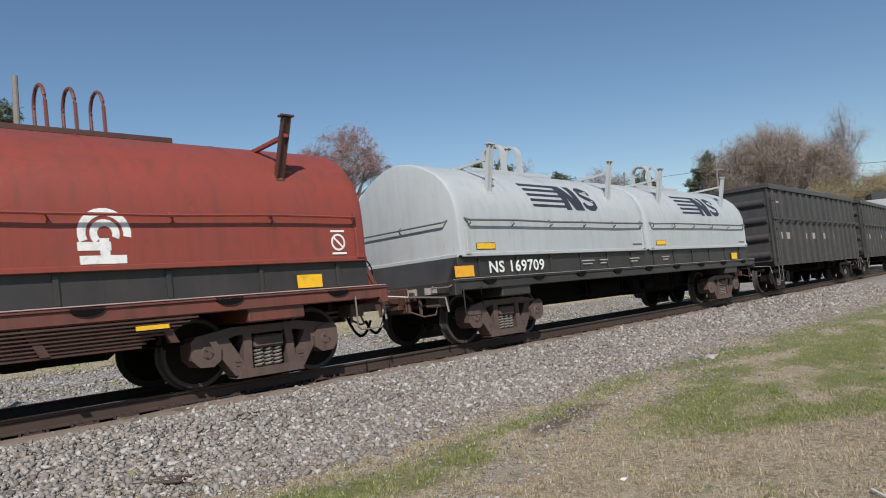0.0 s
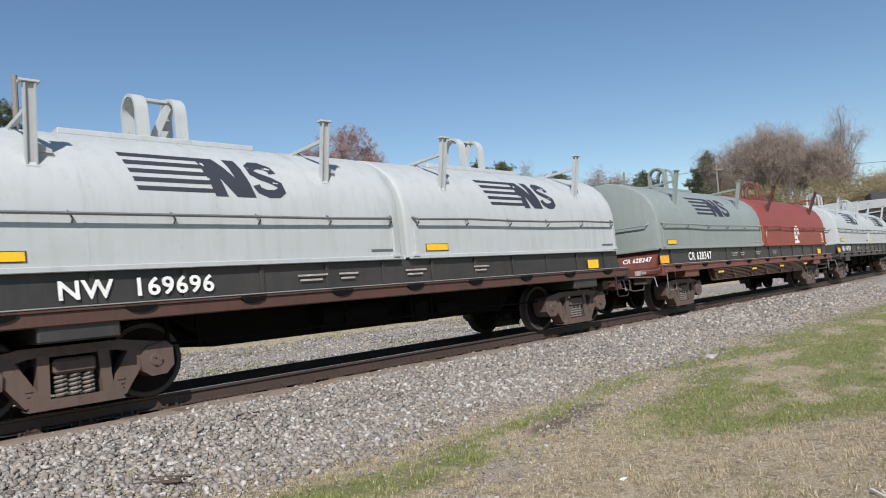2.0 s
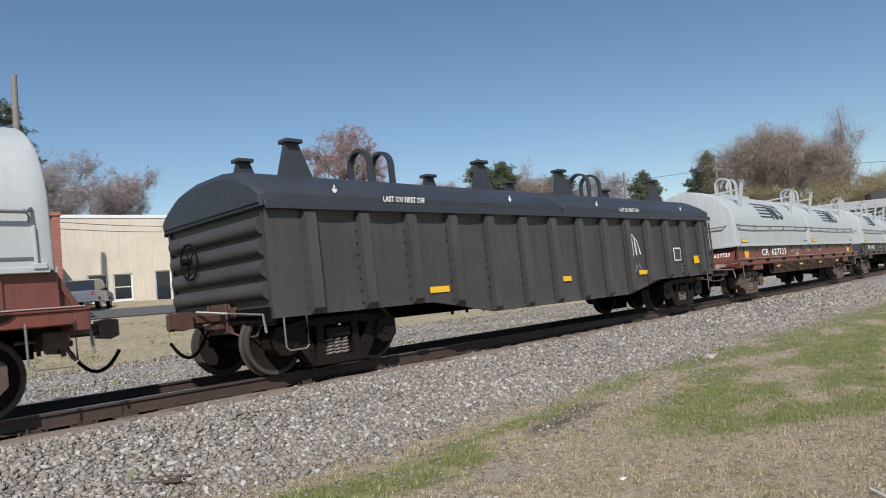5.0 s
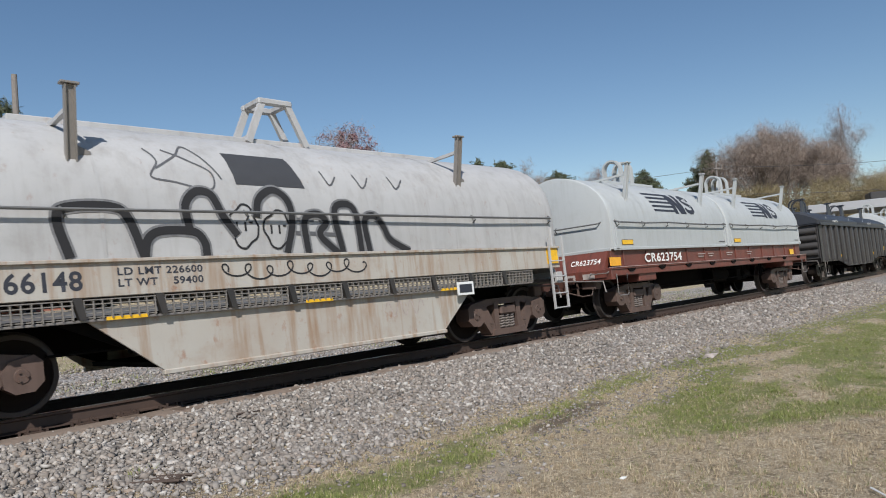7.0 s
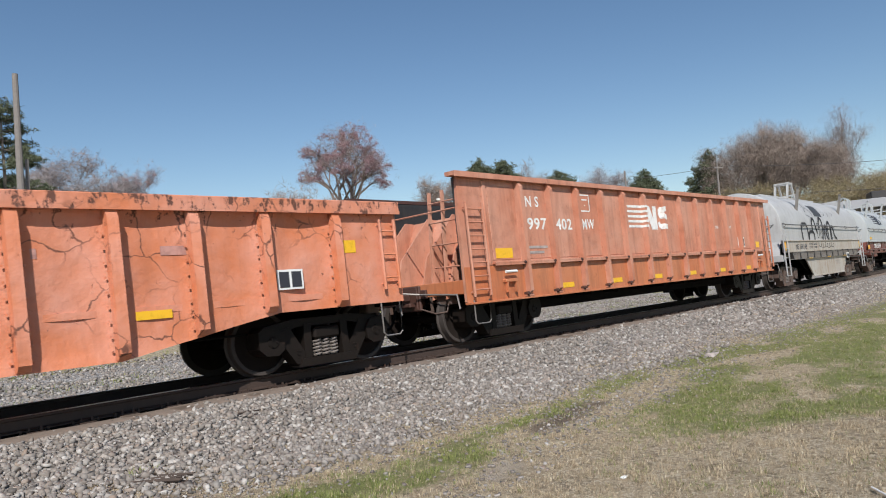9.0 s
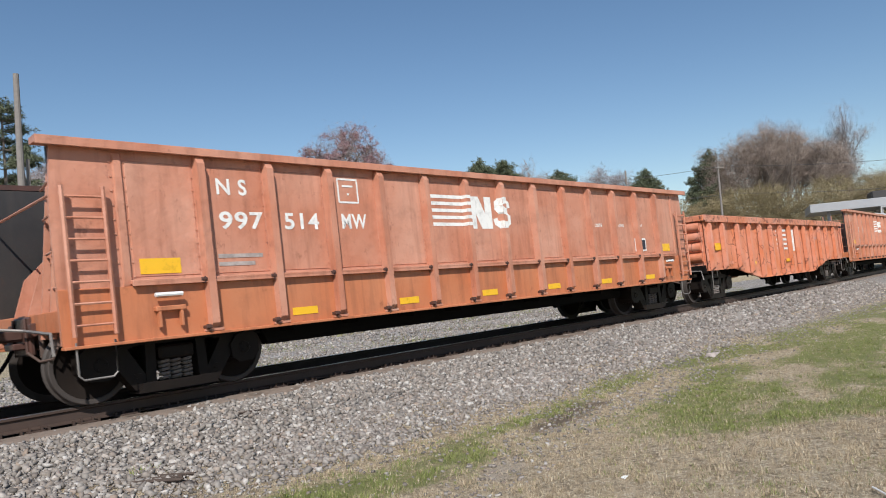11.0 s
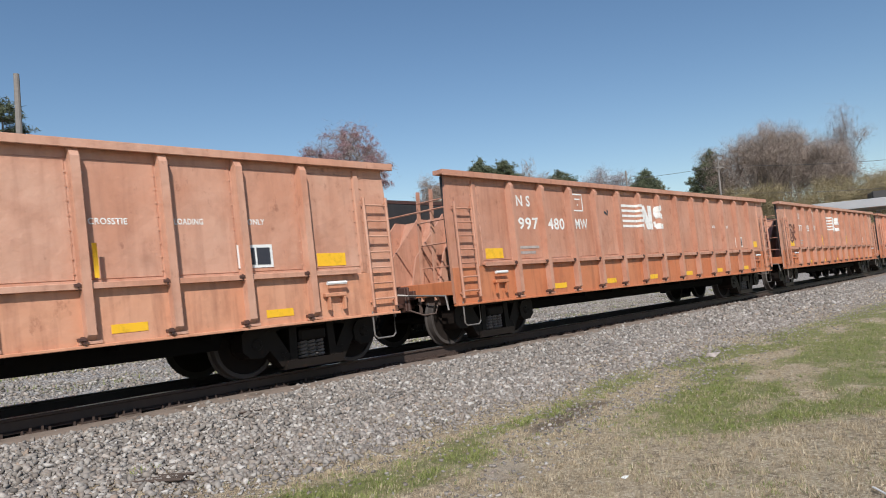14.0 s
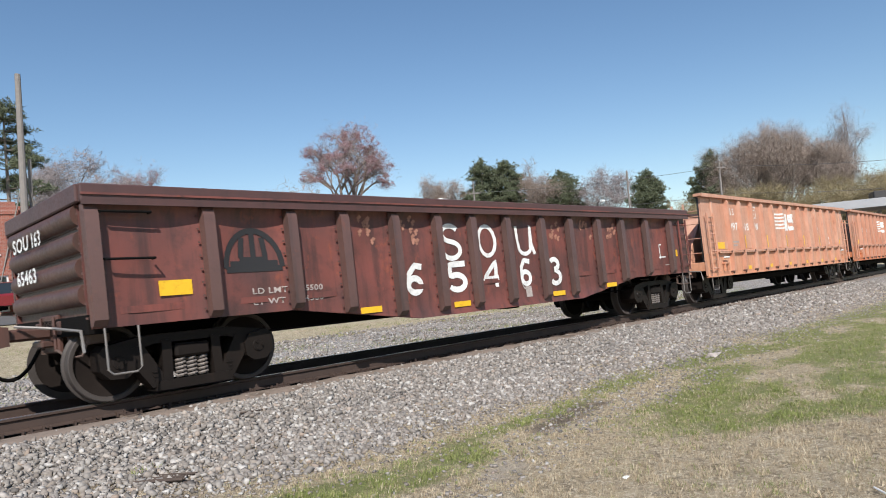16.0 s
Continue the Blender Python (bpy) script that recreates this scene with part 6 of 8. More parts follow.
def verge_cover(s, y):
    """What grows on the verge: how green, how much pale trodden path, how much dark soil."""
    toe = along(s, ((2.5, -4.7), (4.0, -5.05), (5.2, -4.80), (7.2, -4.42), (8.4, -4.12), (11.5, -4.2), (20, -4.5)))
    wide = along(s, ((3, 0.42), (5.5, 0.34), (7, 0.26), (9, 0.35), (12, 0.5)))
    n1, n2 = rough_noise(s, y, 17.0), rough_noise(s, y, 41.0)
    strip_green = 1.25 * math.exp(-((y - toe) / wide) ** 2) * smooth_step(-0.75, 0.1, n1 + 0.1) * along(s, ((4, 1.0), (6, 0.9), (7.2, 0.5), (9, 0.75)))
    lo = along(s, ((5.0, -6.0), (6.5, -6.7), (7.8, -7.5), (12, -8.3), (20, -9.0)))
    hi = along(s, ((5.0, -5.6), (6.5, -5.35), (9, -4.9), (11, -4.2), (20, -4.3)))
    field = smooth_step(lo - 0.55, lo + 0.35, y) * (1 - smooth_step(hi - 0.3, hi + 0.3, y)) * smooth_step(4.9, 6.9, s)
    field *= smooth_step(-0.55, 0.45, n2 + 0.10)
    trod = along(s, ((3.0, -6.05), (3.8, -5.75), (5.8, -5.12), (8.7, -4.95), (12, -4.7)))
    path = 0.8 * math.exp(-((y - trod) / 0.22) ** 2) * (1 - smooth_step(7.5, 10.5, s)) * smooth_step(-0.3, 0.4, n1 + 0.1)
    soil = math.exp(-((y - toe + 0.22) / 0.24) ** 2) * smooth_step(4.8, 5.8, s) * (1 - smooth_step(7.4, 9.0, s)) * smooth_step(-0.5, 0.3, n2)
    soil = max(soil, 0.6 * math.exp(-((y + 3.75) / 0.3) ** 2) * smooth_step(-0.2, 0.4, n2))
    base = 0.16 * smooth_step(-0.2, 0.5, n2)
    return min(1.0, max(strip_green, field, base) * (1 - 0.8 * path)), path, soil


def turf_material():
    """Dry tan turf, greener where the verge's cover says so, with a trodden path and dark soil."""
    m, n, l, b = nodes_of("dry_turf")
    v = coords(n, l, rand=False)
    at = n.new("ShaderNodeAttribute")
    at.attribute_name = "cover"
    sep = n.new("ShaderNodeSeparateColor")
    l.new(at.outputs["Color"], sep.inputs["Color"])
    tan = blend(n, l, ramp(n, l, noise_tex(n, l, v, 2.2, 8, 0.7), 0.3, 0.7), (0.50, 0.40, 0.27), (0.30, 0.23, 0.145))
    tan = blend(n, l, ramp(n, l, noise_tex(n, l, v, 9.0, 6, 0.75), 0.47, 0.62, 0.8), tan, (0.15, 0.11, 0.065))
    tan = blend(n, l, ramp(n, l, noise_tex(n, l, v, 26, 6, 0.75), 0.50, 0.60, 0.85), tan, (0.62, 0.53, 0.39))
    green = blend(n, l, noise_tex(n, l, v, 26, 6, 0.7), (0.095, 0.115, 0.030), (0.25, 0.26, 0.085))
    green = blend(n, l, ramp(n, l, noise_tex(n, l, v, 5.5, 7, 0.75), 0.48, 0.62, 0.75), green, (0.30, 0.235, 0.135))

    def broken(amount, scale, push):
        add = n.new("ShaderNodeMath")
        add.operation = "MULTIPLY_ADD"
        l.new(noise_tex(n, l, v, scale, 7, 0.75), add.inputs[0])
        add.inputs[1].default_value = push
        l.new(amount, add.inputs[2])
        return ramp(n, l, add.outputs[0], 0.30 + push * 0.5, 0.70 + push * 0.5)

    c = blend(n, l, broken(sep.outputs[0], 8.0, 1.1), tan, green)
    c = blend(n, l, broken(sep.outputs[1], 11.0, 0.9), c, (0.40, 0.335, 0.26))
    c = blend(n, l, broken(sep.outputs[2], 9.0, 0.8), c, (0.15, 0.112, 0.08))
    l.new(c, b.inputs["Base Color"])
    b.inputs["Roughness"].default_value = 0.95
    bump(n, l, b, noise_tex(n, l, v, 30, 7, 0.75), 1.0, 0.05)
    return m


def ballast_material(name, k=1.0):
    m, n, l, b = nodes_of(name)
    v = coords(n, l, rand=False)
    vo = n.new("ShaderNodeTexVoronoi")
    vo.inputs["Scale"].default_value = 19
    l.new(v, vo.inputs["Vector"])
    sep = n.new("ShaderNodeSeparateColor")
    l.new(vo.outputs["Color"], sep.inputs["Color"])
    c = blend(n, l, sep.outputs[0], (0.10 * k, 0.088 * k, 0.080 * k), (0.40 * k, 0.37 * k, 0.345 * k))
    c = blend(n, l, ramp(n, l, noise_tex(n, l, v, 1.1, 5), 0.45, 0.75, 0.6), c, (0.27, 0.225, 0.18))
    l.new(c, b.inputs["Base Color"])
    b.inputs["Roughness"].default_value = 0.9
    bump(n, l, b, vo.outputs["Distance"], 1.0, -0.05)
    return m


def island_material(name, cols, rough=0.85, bump_scale=60):
    """Loose pieces joined in one mesh, each its own shade."""
    m, n, l, b = nodes_of(name)
    geo, cr = n.new("ShaderNodeNewGeometry"), n.new("ShaderNodeValToRGB")
    l.new(geo.outputs["Random Per Island"], cr.inputs["Fac"])
    e = cr.color_ramp.elements
    e[0].color, e[1].color = (*cols[0], 1), (*cols[-1], 1)
    for i, c in enumerate(cols[1:-1]):
        k = e.new((i + 1) / (len(cols) - 1))
        k.color = (*c, 1)
    v = coords(n, l, rand=False)
    l.new(blend(n, l, ramp(n, l, noise_tex(n, l, v, bump_scale, 5), 0.4, 0.75, 0.3), cr.outputs["Color"], tuple(x * 0.8 for x in cols[0])), b.inputs["Base Color"])
    b.inputs["Roughness"].default_value = rough
    return m


TURF, BALLAST = turf_material(), ballast_material("ballast_bed", 0.95)
ground = strip("ground", spread((-900, -60, 60), (-60, -4, 4), (-4, 26, 0.3), (26, 70, 2), (70, 300, 15), (300, 1500, 200)),
               spread((-700, -40, 60), (-40, -10, 3), (-10, -3, 0.22), (-3, 10, 0.7), (10, 60, 3), (60, 160, 12), (160, 1400, 150)), ground_height, TURF, False)
cover = ground.data.color_attributes.new("cover", "FLOAT_COLOR", "POINT")
for i, vert in enumerate(ground.data.vertices):
    px, py = vert.co.x, vert.co.y
    near = 1 < px < 45 and -12 < py < 1
    cy_, _, head_, _ = line(px)
    cover.data[i].color = (*(verge_cover(px, (py - cy_) * math.cos(head_)) if near else (0.35, 0.0, 0.0)), 1)
tagged(ground, "dry tan turf with green patches beside the track", "ground", kind="structure")
# near-black: oil stains, plus the train's shadow put into the colour
GRIMY_SHADE = plain("oily_track_ballast", (0.012, 0.0098, 0.0085), 0.95, 0, 0.5, 18, 0.08)
ballast = strip("ballast_bed", spread((-40, -3, 1.0), (-3, 26, 0.12), (26, 130, 1.0)), spread((-4.1, 4.1, 0.13)), bed_height, BALLAST, True)
crib = strip("track_crib", spread((-40, 130, 0.6)), spread((-1.05, 1.05, 0.15)), lambda s, y: bed_height(s, y) + 0.025 - 0.06 * smooth_step(0.85, 1.05, abs(y)), GRIMY_SHADE, True)
SHOULDER = plain("fouled_brown_ballast", (0.20, 0.152, 0.12), 0.95, 0, 0.5, 13)
shoulder = strip("track_shoulder", spread((-40, 130, 0.5)), spread((-1.52, -0.80, 0.12)), lambda s, y: bed_height(s, y) + 0.034 - 0.07 * smooth_step(1.30, 1.52, -y) - 0.05 * smooth_step(-0.90, -0.80, y), SHOULDER, True)
tagged(shoulder, "brown dirt-fouled ballast beside the rail", "ballast", kind="structure")
tagged(crib, "ballast between the rails, dark with oil and the train's painted shade", "ballast", kind="structure")
tagged(ballast, "grey crushed-stone ballast bed under the rails", "ballast", kind="structure")


def scatter(name, places, shapes, mat, label, category):
    """Many small copies of a few shapes as one mesh; places of x, y, z, turn, tip, size."""
    P_ = np.array(places)
    rng = np.random.default_rng(len(places))
    pick = rng.integers(0, len(shapes), len(P_))
    vs, fs, k = [], [], 0
    for i, (v, f) in enumerate(shapes):
        q = P_[pick == i]
        if not len(q):
            continue
        v, f = np.array(v, float), np.array(f)
        ca, sa, cb, sb = np.cos(q[:, 3]), np.sin(q[:, 3]), np.cos(q[:, 4]), np.sin(q[:, 4])
        x = v[None, :, 0] * cb[:, None] + v[None, :, 2] * sb[:, None]
        z = -v[None, :, 0] * sb[:, None] + v[None, :, 2] * cb[:, None]
        y = np.repeat(v[None, :, 1], len(q), 0)
        w = np.stack([x * ca[:, None] - y * sa[:, None], x * sa[:, None] + y * ca[:, None], z], 2) * q[:, None, 5:6] + q[:, None, :3]
        vs.append(w.reshape(-1, 3))
        fs.append((f[None] + (np.arange(len(q)) * len(v))[:, None, None]).reshape(-1, f.shape[1]) + k)
        k += len(q) * len(v)
    vs, fs = np.concatenate(vs), np.concatenate(fs)
    me = bpy.data.meshes.new(name)
    me.vertices.add(len(vs))
    me.vertices.foreach_set("co", vs.ravel())
    w = fs.shape[1]
    me.loops.add(fs.size)
    me.loops.foreach_set("vertex_index", fs.ravel().astype(np.int32))
    me.polygons.add(len(fs))
    me.polygons.foreach_set("loop_start", (np.arange(len(fs)) * w).astype(np.int32))
    me.polygons.foreach_set("loop_total", np.full(len(fs), w, np.int32))
    me.update(calc_edges=True)
    me.validate()
    me.materials.append(mat)
    return tagged(new(name, me), label, category, kind="stuff")


def stone_shapes(count, seed):
    """Angular broken stones, some slabby, some long."""
    r, out = random.Random(seed), []
    for _ in range(count):
        v = []
        kx, ky, kz = r.uniform(0.75, 1.35), r.uniform(0.55, 0.95), r.uniform(0.4, 0.8)
        for x in (-1, 1):
            for y in (-1, 1):
                for z in (-1, 1):
                    v.append((x * kx * r.uniform(0.45, 1.0), y * ky * r.uniform(0.4, 1.0), z * kz * r.uniform(0.5, 1.0)))
        out.append((v, [(0, 1, 3, 2), (4, 6, 7, 5), (0, 4, 5, 1), (2, 3, 7, 6), (0, 2, 6, 4), (1, 5, 7, 3)]))
    return out


rng = random.Random(21)
places = []
for s0, s1, y0, y1, per in ((0.5, 9, -4.2, -1.42, 900), (9, 18, -4.1, -1.42, 430), (18, 34, -4.0, -1.42, 150), (0.5, 24, 1.15, 4.2, 230), (24, 40, 1.3, 4.2, 90), (1, 26, -1.42, -0.95, 140)):
    for _ in range(int((s1 - s0) * (y1 - y0) * per)):
        s, y = rng.uniform(s0, s1), rng.uniform(y0, y1)
        edge = 3.28 + 0.45 * noise.noise((s * 0.4, 0.0, 4.0)) + 0.2 * noise.noise((s * 1.5, 0.0, 6.0))
        if -y > edge and rng.random() < (-y - edge) / 0.95 + 0.12:
            continue
        size = (rng.uniform(0.012, 0.024) if rng.random() < 0.62 else rng.uniform(0.024, 0.042)) * (1.3 if s > 16 else 1)
        p = max(on_track(s, y, bed_height(s, y) + size * 0.3), on_track(s, y, ground_height(s, y) + size * 0.3, False), key=lambda q: q.z)
        places.append((*p, rng.uniform(0, 6.28), rng.uniform(-1.0, 1.0), size))
STONE = island_material("crushed_stone", [(0.115, 0.100, 0.088), (0.22, 0.195, 0.172), (0.17, 0.143, 0.122), (0.28, 0.252, 0.225), (0.23, 0.19, 0.158), (0.315, 0.285, 0.258), (0.25, 0.222, 0.195), (0.47, 0.44, 0.405), (0.27, 0.205, 0.158)], 0.9, 30)
scatter("ballast_stones", places, stone_shapes(14, 3), STONE, "loose grey and white crushed stones along the track", "ballast")

# stray stones on the verge
places = []
for _ in range(9000):
    s, y = rng.uniform(1, 26), -3.3 - abs(rng.gauss(0, 0.75))
    if rng.random() < 0.07:
        s = rng.uniform(3, 10)
        y = along(s, ((3.0, -6.05), (3.8, -5.75), (5.8, -5.12), (8.7, -4.95), (12, -4.7))) + rng.gauss(0, 0.2)
    size = rng.uniform(0.008, 0.026)
    p = on_track(s, y, ground_height(s, y) + size * 0.3, False)
    places.append((*p, rng.uniform(0, 6.28), rng.uniform(-0.4, 0.4), size))
scatter("stray_stones", places, stone_shapes(5, 9), STONE, "stray pale stones on the verge", "stones")


places = []
for _ in range(9000):
    s, y = rng.uniform(0, 34), rng.uniform(4.0, 9.5)
    size = rng.uniform(0.02, 0.05)
    places.append((*on_track(s, y, ground_height(s, y) + 0.03 + size * 0.3, False), rng.uniform(0, 6.28), rng.uniform(-0.8, 0.8), size))
scatter("yard_stones", places, stone_shapes(6, 12), STONE, "coarse pale stones strewn over the far gravel", "stones")


def blade_shapes(seed, n):
    r, out = random.Random(seed), []
    for _ in range(n):
        v, f = [], []
        for k in range(4):
            a, d = r.uniform(0, 6.28), r.uniform(0.0, 0.5)
            bx, by = d * math.cos(a), d * math.sin(a)
            h, lean, w = r.uniform(0.5, 1.1), r.uniform(0.2, 0.9), r.uniform(0.05, 0.09)
            c = a + r.uniform(-1, 1)
            i = len(v)
            v += [(bx - w * math.sin(c), by + w * math.cos(c), -0.1), (bx + w * math.sin(c), by - w * math.cos(c), -0.1), (bx + lean * math.cos(c), by + lean * math.sin(c), h)]
            f.append((i, i + 1, i + 2))
        out.append((v, f))
    return out


dry, lush = [], []
for s0, s1, y0, y1, per in ((2.0, 9, -9.2, -3.6, 1700), (9, 18, -9.0, -3.6, 650), (18, 40, -9.0, -3.8, 110)):
    for _ in range(int((s1 - s0) * (y1 - y0) * per)):
        s, y = rng.uniform(s0, s1), rng.uniform(y0, y1)
        green, path, soil = verge_cover(s, y)
        clump = smooth_step(-0.35, 0.35, noise.noise((s * 4.2, y * 4.2, 5.0)) + 0.5 * noise.noise((s * 9.5, y * 9.5, 8.0)))
        if rng.random() < max(path, 0.7 * soil) or (y > -4.2 and s < 9 and green < 0.3 and rng.random() < 0.75):
            continue
        p = on_track(s, y, ground_height(s, y), False)
        if rng.random() < green * (0.35 + 0.6 * clump):
            lush.append((*p, rng.uniform(0, 6.28), rng.uniform(-0.2, 0.2), rng.uniform(0.016, 0.030) + 0.018 * clump))
        elif rng.random() < 0.25 + 0.75 * clump:
            dry.append((*p, rng.uniform(0, 6.28), rng.uniform(-0.5, 0.5), rng.uniform(0.014, 0.030) + 0.012 * clump))
DRY = island_material("dry_grass", [(0.14, 0.10, 0.06), (0.44, 0.345, 0.225), (0.56, 0.455, 0.31), (0.26, 0.195, 0.12), (0.72, 0.62, 0.46)], 0.9, 20)
LUSH = island_material("green_grass", [(0.10, 0.135, 0.03), (0.18, 0.215, 0.055), (0.24, 0.26, 0.08), (0.33, 0.30, 0.14)], 0.9, 20)
scatter("dry_grass", dry, blade_shapes(1, 6), DRY, "short dry tan grass on the verge", "grass")
scatter("green_grass", lush, blade_shapes(2, 6), LUSH, "patches of short green grass and weeds", "grass")
# weeds behind the track
weeds = []
for _ in range(16000):
    s, y = rng.uniform(0, 40), 4.3 + 17 * rng.random() ** 1.6
    if noise.noise((s * 0.45, y * 0.6, 2.0)) > 0.02:
        weeds.append((*on_track(s, y, ground_height(s, y), False), rng.uniform(0, 6.28), 0.0, rng.uniform(0.05, 0.14)))
scatter("far_grass", weeds, blade_shapes(5, 5), LUSH, "green weeds in the gravel behind the track", "grass")

# driftwood and a tuft by the ballast toe
WOOD = plain("rotten_wood", (0.06, 0.042, 0.033), 0.9, 0, 0.5, 14)
g = Geo()
c0 = on_track(2.42, -3.30, -0.50, False)
for k in range(15):
    u = Vector((0.72, -0.69, 0.0))
    across_ = Vector((0.69, 0.72, 0.0))
    o = across_ * rng.uniform(-0.10, 0.10) + Vector((0, 0, rng.uniform(-0.02, 0.085)))
    a0, a1 = rng.uniform(-0.30, -0.12), rng.uniform(0.10, 0.34)
    g.tube([c0 + o + u * a0, c0 + o + u * (0.5 * (a0 + a1)) + Vector((0, 0, 0.012)), c0 + o * 1.15 + u * a1], rng.uniform(0.018, 0.042), 5, 0.012)
for k in range(8):
    a = rng.uniform(-0.9, 0.5)
    o = c0 + Vector((rng.uniform(-0.45, 0.55), rng.uniform(-0.25, 0.45), 0.015))
    d = Vector((math.cos(a), math.sin(a), rng.uniform(-0.05, 0.05))) * rng.uniform(0.06, 0.16)
    g.tube([o - d, o + d], rng.uniform(0.006, 0.014), 5, 0.005)
wood = new("rotten_wood", g.mesh("rotten_wood", WOOD))
tagged(wood, "splintered grey-brown remains of a tie in the stones", "wood debris")
g = Geo()
c0 = on_track(3.85, -2.0, -0.24, False)
for k in range(9):
    a = rng.uniform(-0.5, 0.5)
    o = Vector((rng.uniform(-0.15, 0.2), rng.uniform(-0.08, 0.08), rng.uniform(-0.03, 0.02)))
    d = Vector((math.cos(a), math.sin(a) - 0.3, rng.uniform(-0.05, 0.05))) * rng.uniform(0.08, 0.18)
    g.tube([c0 + o - d, c0 + o + d], rng.uniform(0.006, 0.014), 5, 0.005)
tagged(new("rotten_wood", g.mesh("rotten_wood", WOOD)), "dark splintered sticks lying in the ballast", "wood debris")
tuft = []
c0 = on_track(2.32, -2.95, -0.45, False)
for k in range(26):
    tuft.append((c0.x + rng.gauss(0, 0.05), c0.y + rng.gauss(0, 0.05), c0.z, rng.uniform(0, 6.28), 0, rng.uniform(0.06, 0.13)))
scatter("weed_tuft", tuft, blade_shapes(8, 4), LUSH, "green weed tuft at the ballast edge", "weed")
for s, y, size, mat, nm, lab in ((4.6, -6.55, 0.028, M["plate_white"], "paper_scrap", "crumpled white paper scrap on the grass"), (11.4, -4.25, 0.12, M["letter_thin"], "flat_stone", "flat tan stone at the grass edge")):
    v, f = stone_shapes(1, 5)[0]
    p = on_track(s, y, ground_height(s, y) + size * 0.3, False)
    tagged(new(nm, Geo().add([(p.x + a * size, p.y + b_ * size, p.z + c * size * 0.4) for a, b_, c in v], f).mesh(nm, mat, False)), lab, nm.replace("_", " "))
p = on_track(5.05, -8.08, ground_height(5.1, -8.0) + 0.02, False)
tagged(new("pipe_piece", Geo().tube([p + Vector((-0.02, -0.16, 0)), p + Vector((0.14, 0.0, 0.005))], 0.007, 8).mesh("pipe_piece", M["plate_white"])), "short length of white plastic pipe in the grass", "pipe")

# ---- track: two rails on ties
track = tagged(new("railway_track"), "rusty-sided rails on brown timber ties in ballast", "railway track", kind="structure")
RAIL_SIDE = paint("rusty_rail", (0.070, 0.047, 0.038), (0.056, 0.04, 0.034), (0.028, 0.022, 0.02), 0.5, None, 0, 0.8, 0.2, gloss=0.15)
RAIL_TOP = plain("polished_railhead", (0.42, 0.41, 0.40), 0.28, 0.9, 0.15)
RAIL_PROFILE = [(-0.070, -0.172), (0.070, -0.172), (0.070, -0.160), (0.014, -0.142), (0.010, -0.045), (0.036, -0.032), (0.036, -0.006), (0.028, 0.0), (-0.028, 0.0), (-0.036, -0.006), (-0.036, -0.032), (-0.010, -0.045), (-0.014, -0.142), (-0.070, -0.160)]
for side in (-1, 1):
    ss = spread((-60, 60, 1.5), (60, 320, 20))
    n = len(RAIL_PROFILE)
    v = [on_track(s, side * RAIL_Y + y, z) for s in ss for y, z in RAIL_PROFILE]
    f = [(i * n + k, i * n + (k + 1) % n, (i + 1) * n + (k + 1) % n, (i + 1) * n + k) for i in range(len(ss) - 1) for k in range(n)]
    me = Geo().add(v, f).mesh("rail", RAIL_SIDE)
    me.materials.append(RAIL_TOP)
    for i, fc in enumerate(me.polygons):
        if i % n in (6, 7, 8):
            fc.material_index = 1
    part("rail", me, None, track, "rail with rusty web and polished head")
TIE = paint("creosoted_tie", (0.15, 0.11, 0.085), (0.19, 0.145, 0.115), (0.06, 0.046, 0.038), 0.5, None, 0, 0.9, 0.6)
tie_meshes = []
for k in range(4):
    g = Geo()
    r = random.Random(k)
    g.box(-0.115, 0.115, -1.30 - r.uniform(0, 0.06), 1.30, -0.37, -0.185, 0.012)
    tie_meshes.append(g.mesh("tie", TIE))
gp = Geo()
for side in (-1, 1):
    gp.box(-0.09, 0.09, side * RAIL_Y - 0.17, side * RAIL_Y + 0.17, -0.186, -0.170, 0.003)
    for dx, dy in ((-0.06, -0.10), (0.06, 0.10), (0.06, -0.10)):
        gp.box(dx - 0.012, dx + 0.012, side * RAIL_Y + dy - 0.012, side * RAIL_Y + dy + 0.012, -0.172, -0.125)
    for dx in (-0.135, 0.135):
        gp.box(dx - 0.012, dx + 0.012, side * RAIL_Y - 0.09, side * RAIL_Y + 0.09, -0.20, -0.145)
plates = gp.mesh("tie_plate", RAIL_SIDE)
rt = random.Random(4)
s = -14.0
while s < 62:
    t = part("tie", tie_meshes[rt.randrange(4)], None, track)
    t.matrix_basis = car_pose(s) @ Euler((0, 0, radians(rt.uniform(-1.5, 1.5)))).to_matrix().to_4x4()
    t.location.z += rt.uniform(-0.012, 0.010)
    if s > -2 and s < 40:
        q = part("tie_plate", plates, None, t)
    s += 0.50 + rt.uniform(-0.02, 0.02)


# ---- beyond the track: trees, street, houses
def land(x, y):
    cy, cz, head, _ = line(x)
    return cz + ground_height(x, (y - cy) * math.cos(head))


BARK = plain("grey_brown_bark", (0.19, 0.155, 0.13), 0.9, 0, 0.4, 3)
TWIG = island_material("bare_twigs", [(0.215, 0.165, 0.135), (0.29, 0.228, 0.19), (0.37, 0.298, 0.255)], 0.9, 3)
TWIG_GREY = island_material("grey_twigs", [(0.22, 0.19, 0.185), (0.29, 0.25, 0.245), (0.35, 0.305, 0.30)], 0.9, 3)
BUDS = island_material("red_buds", [(0.22, 0.115, 0.125), (0.30, 0.16, 0.17), (0.36, 0.215, 0.225), (0.28, 0.18, 0.195)], 0.85, 3)
NEEDLES = island_material("pine_needles", [(0.06, 0.075, 0.04), (0.095, 0.115, 0.06), (0.14, 0.155, 0.085), (0.12, 0.125, 0.08)], 0.8, 4)
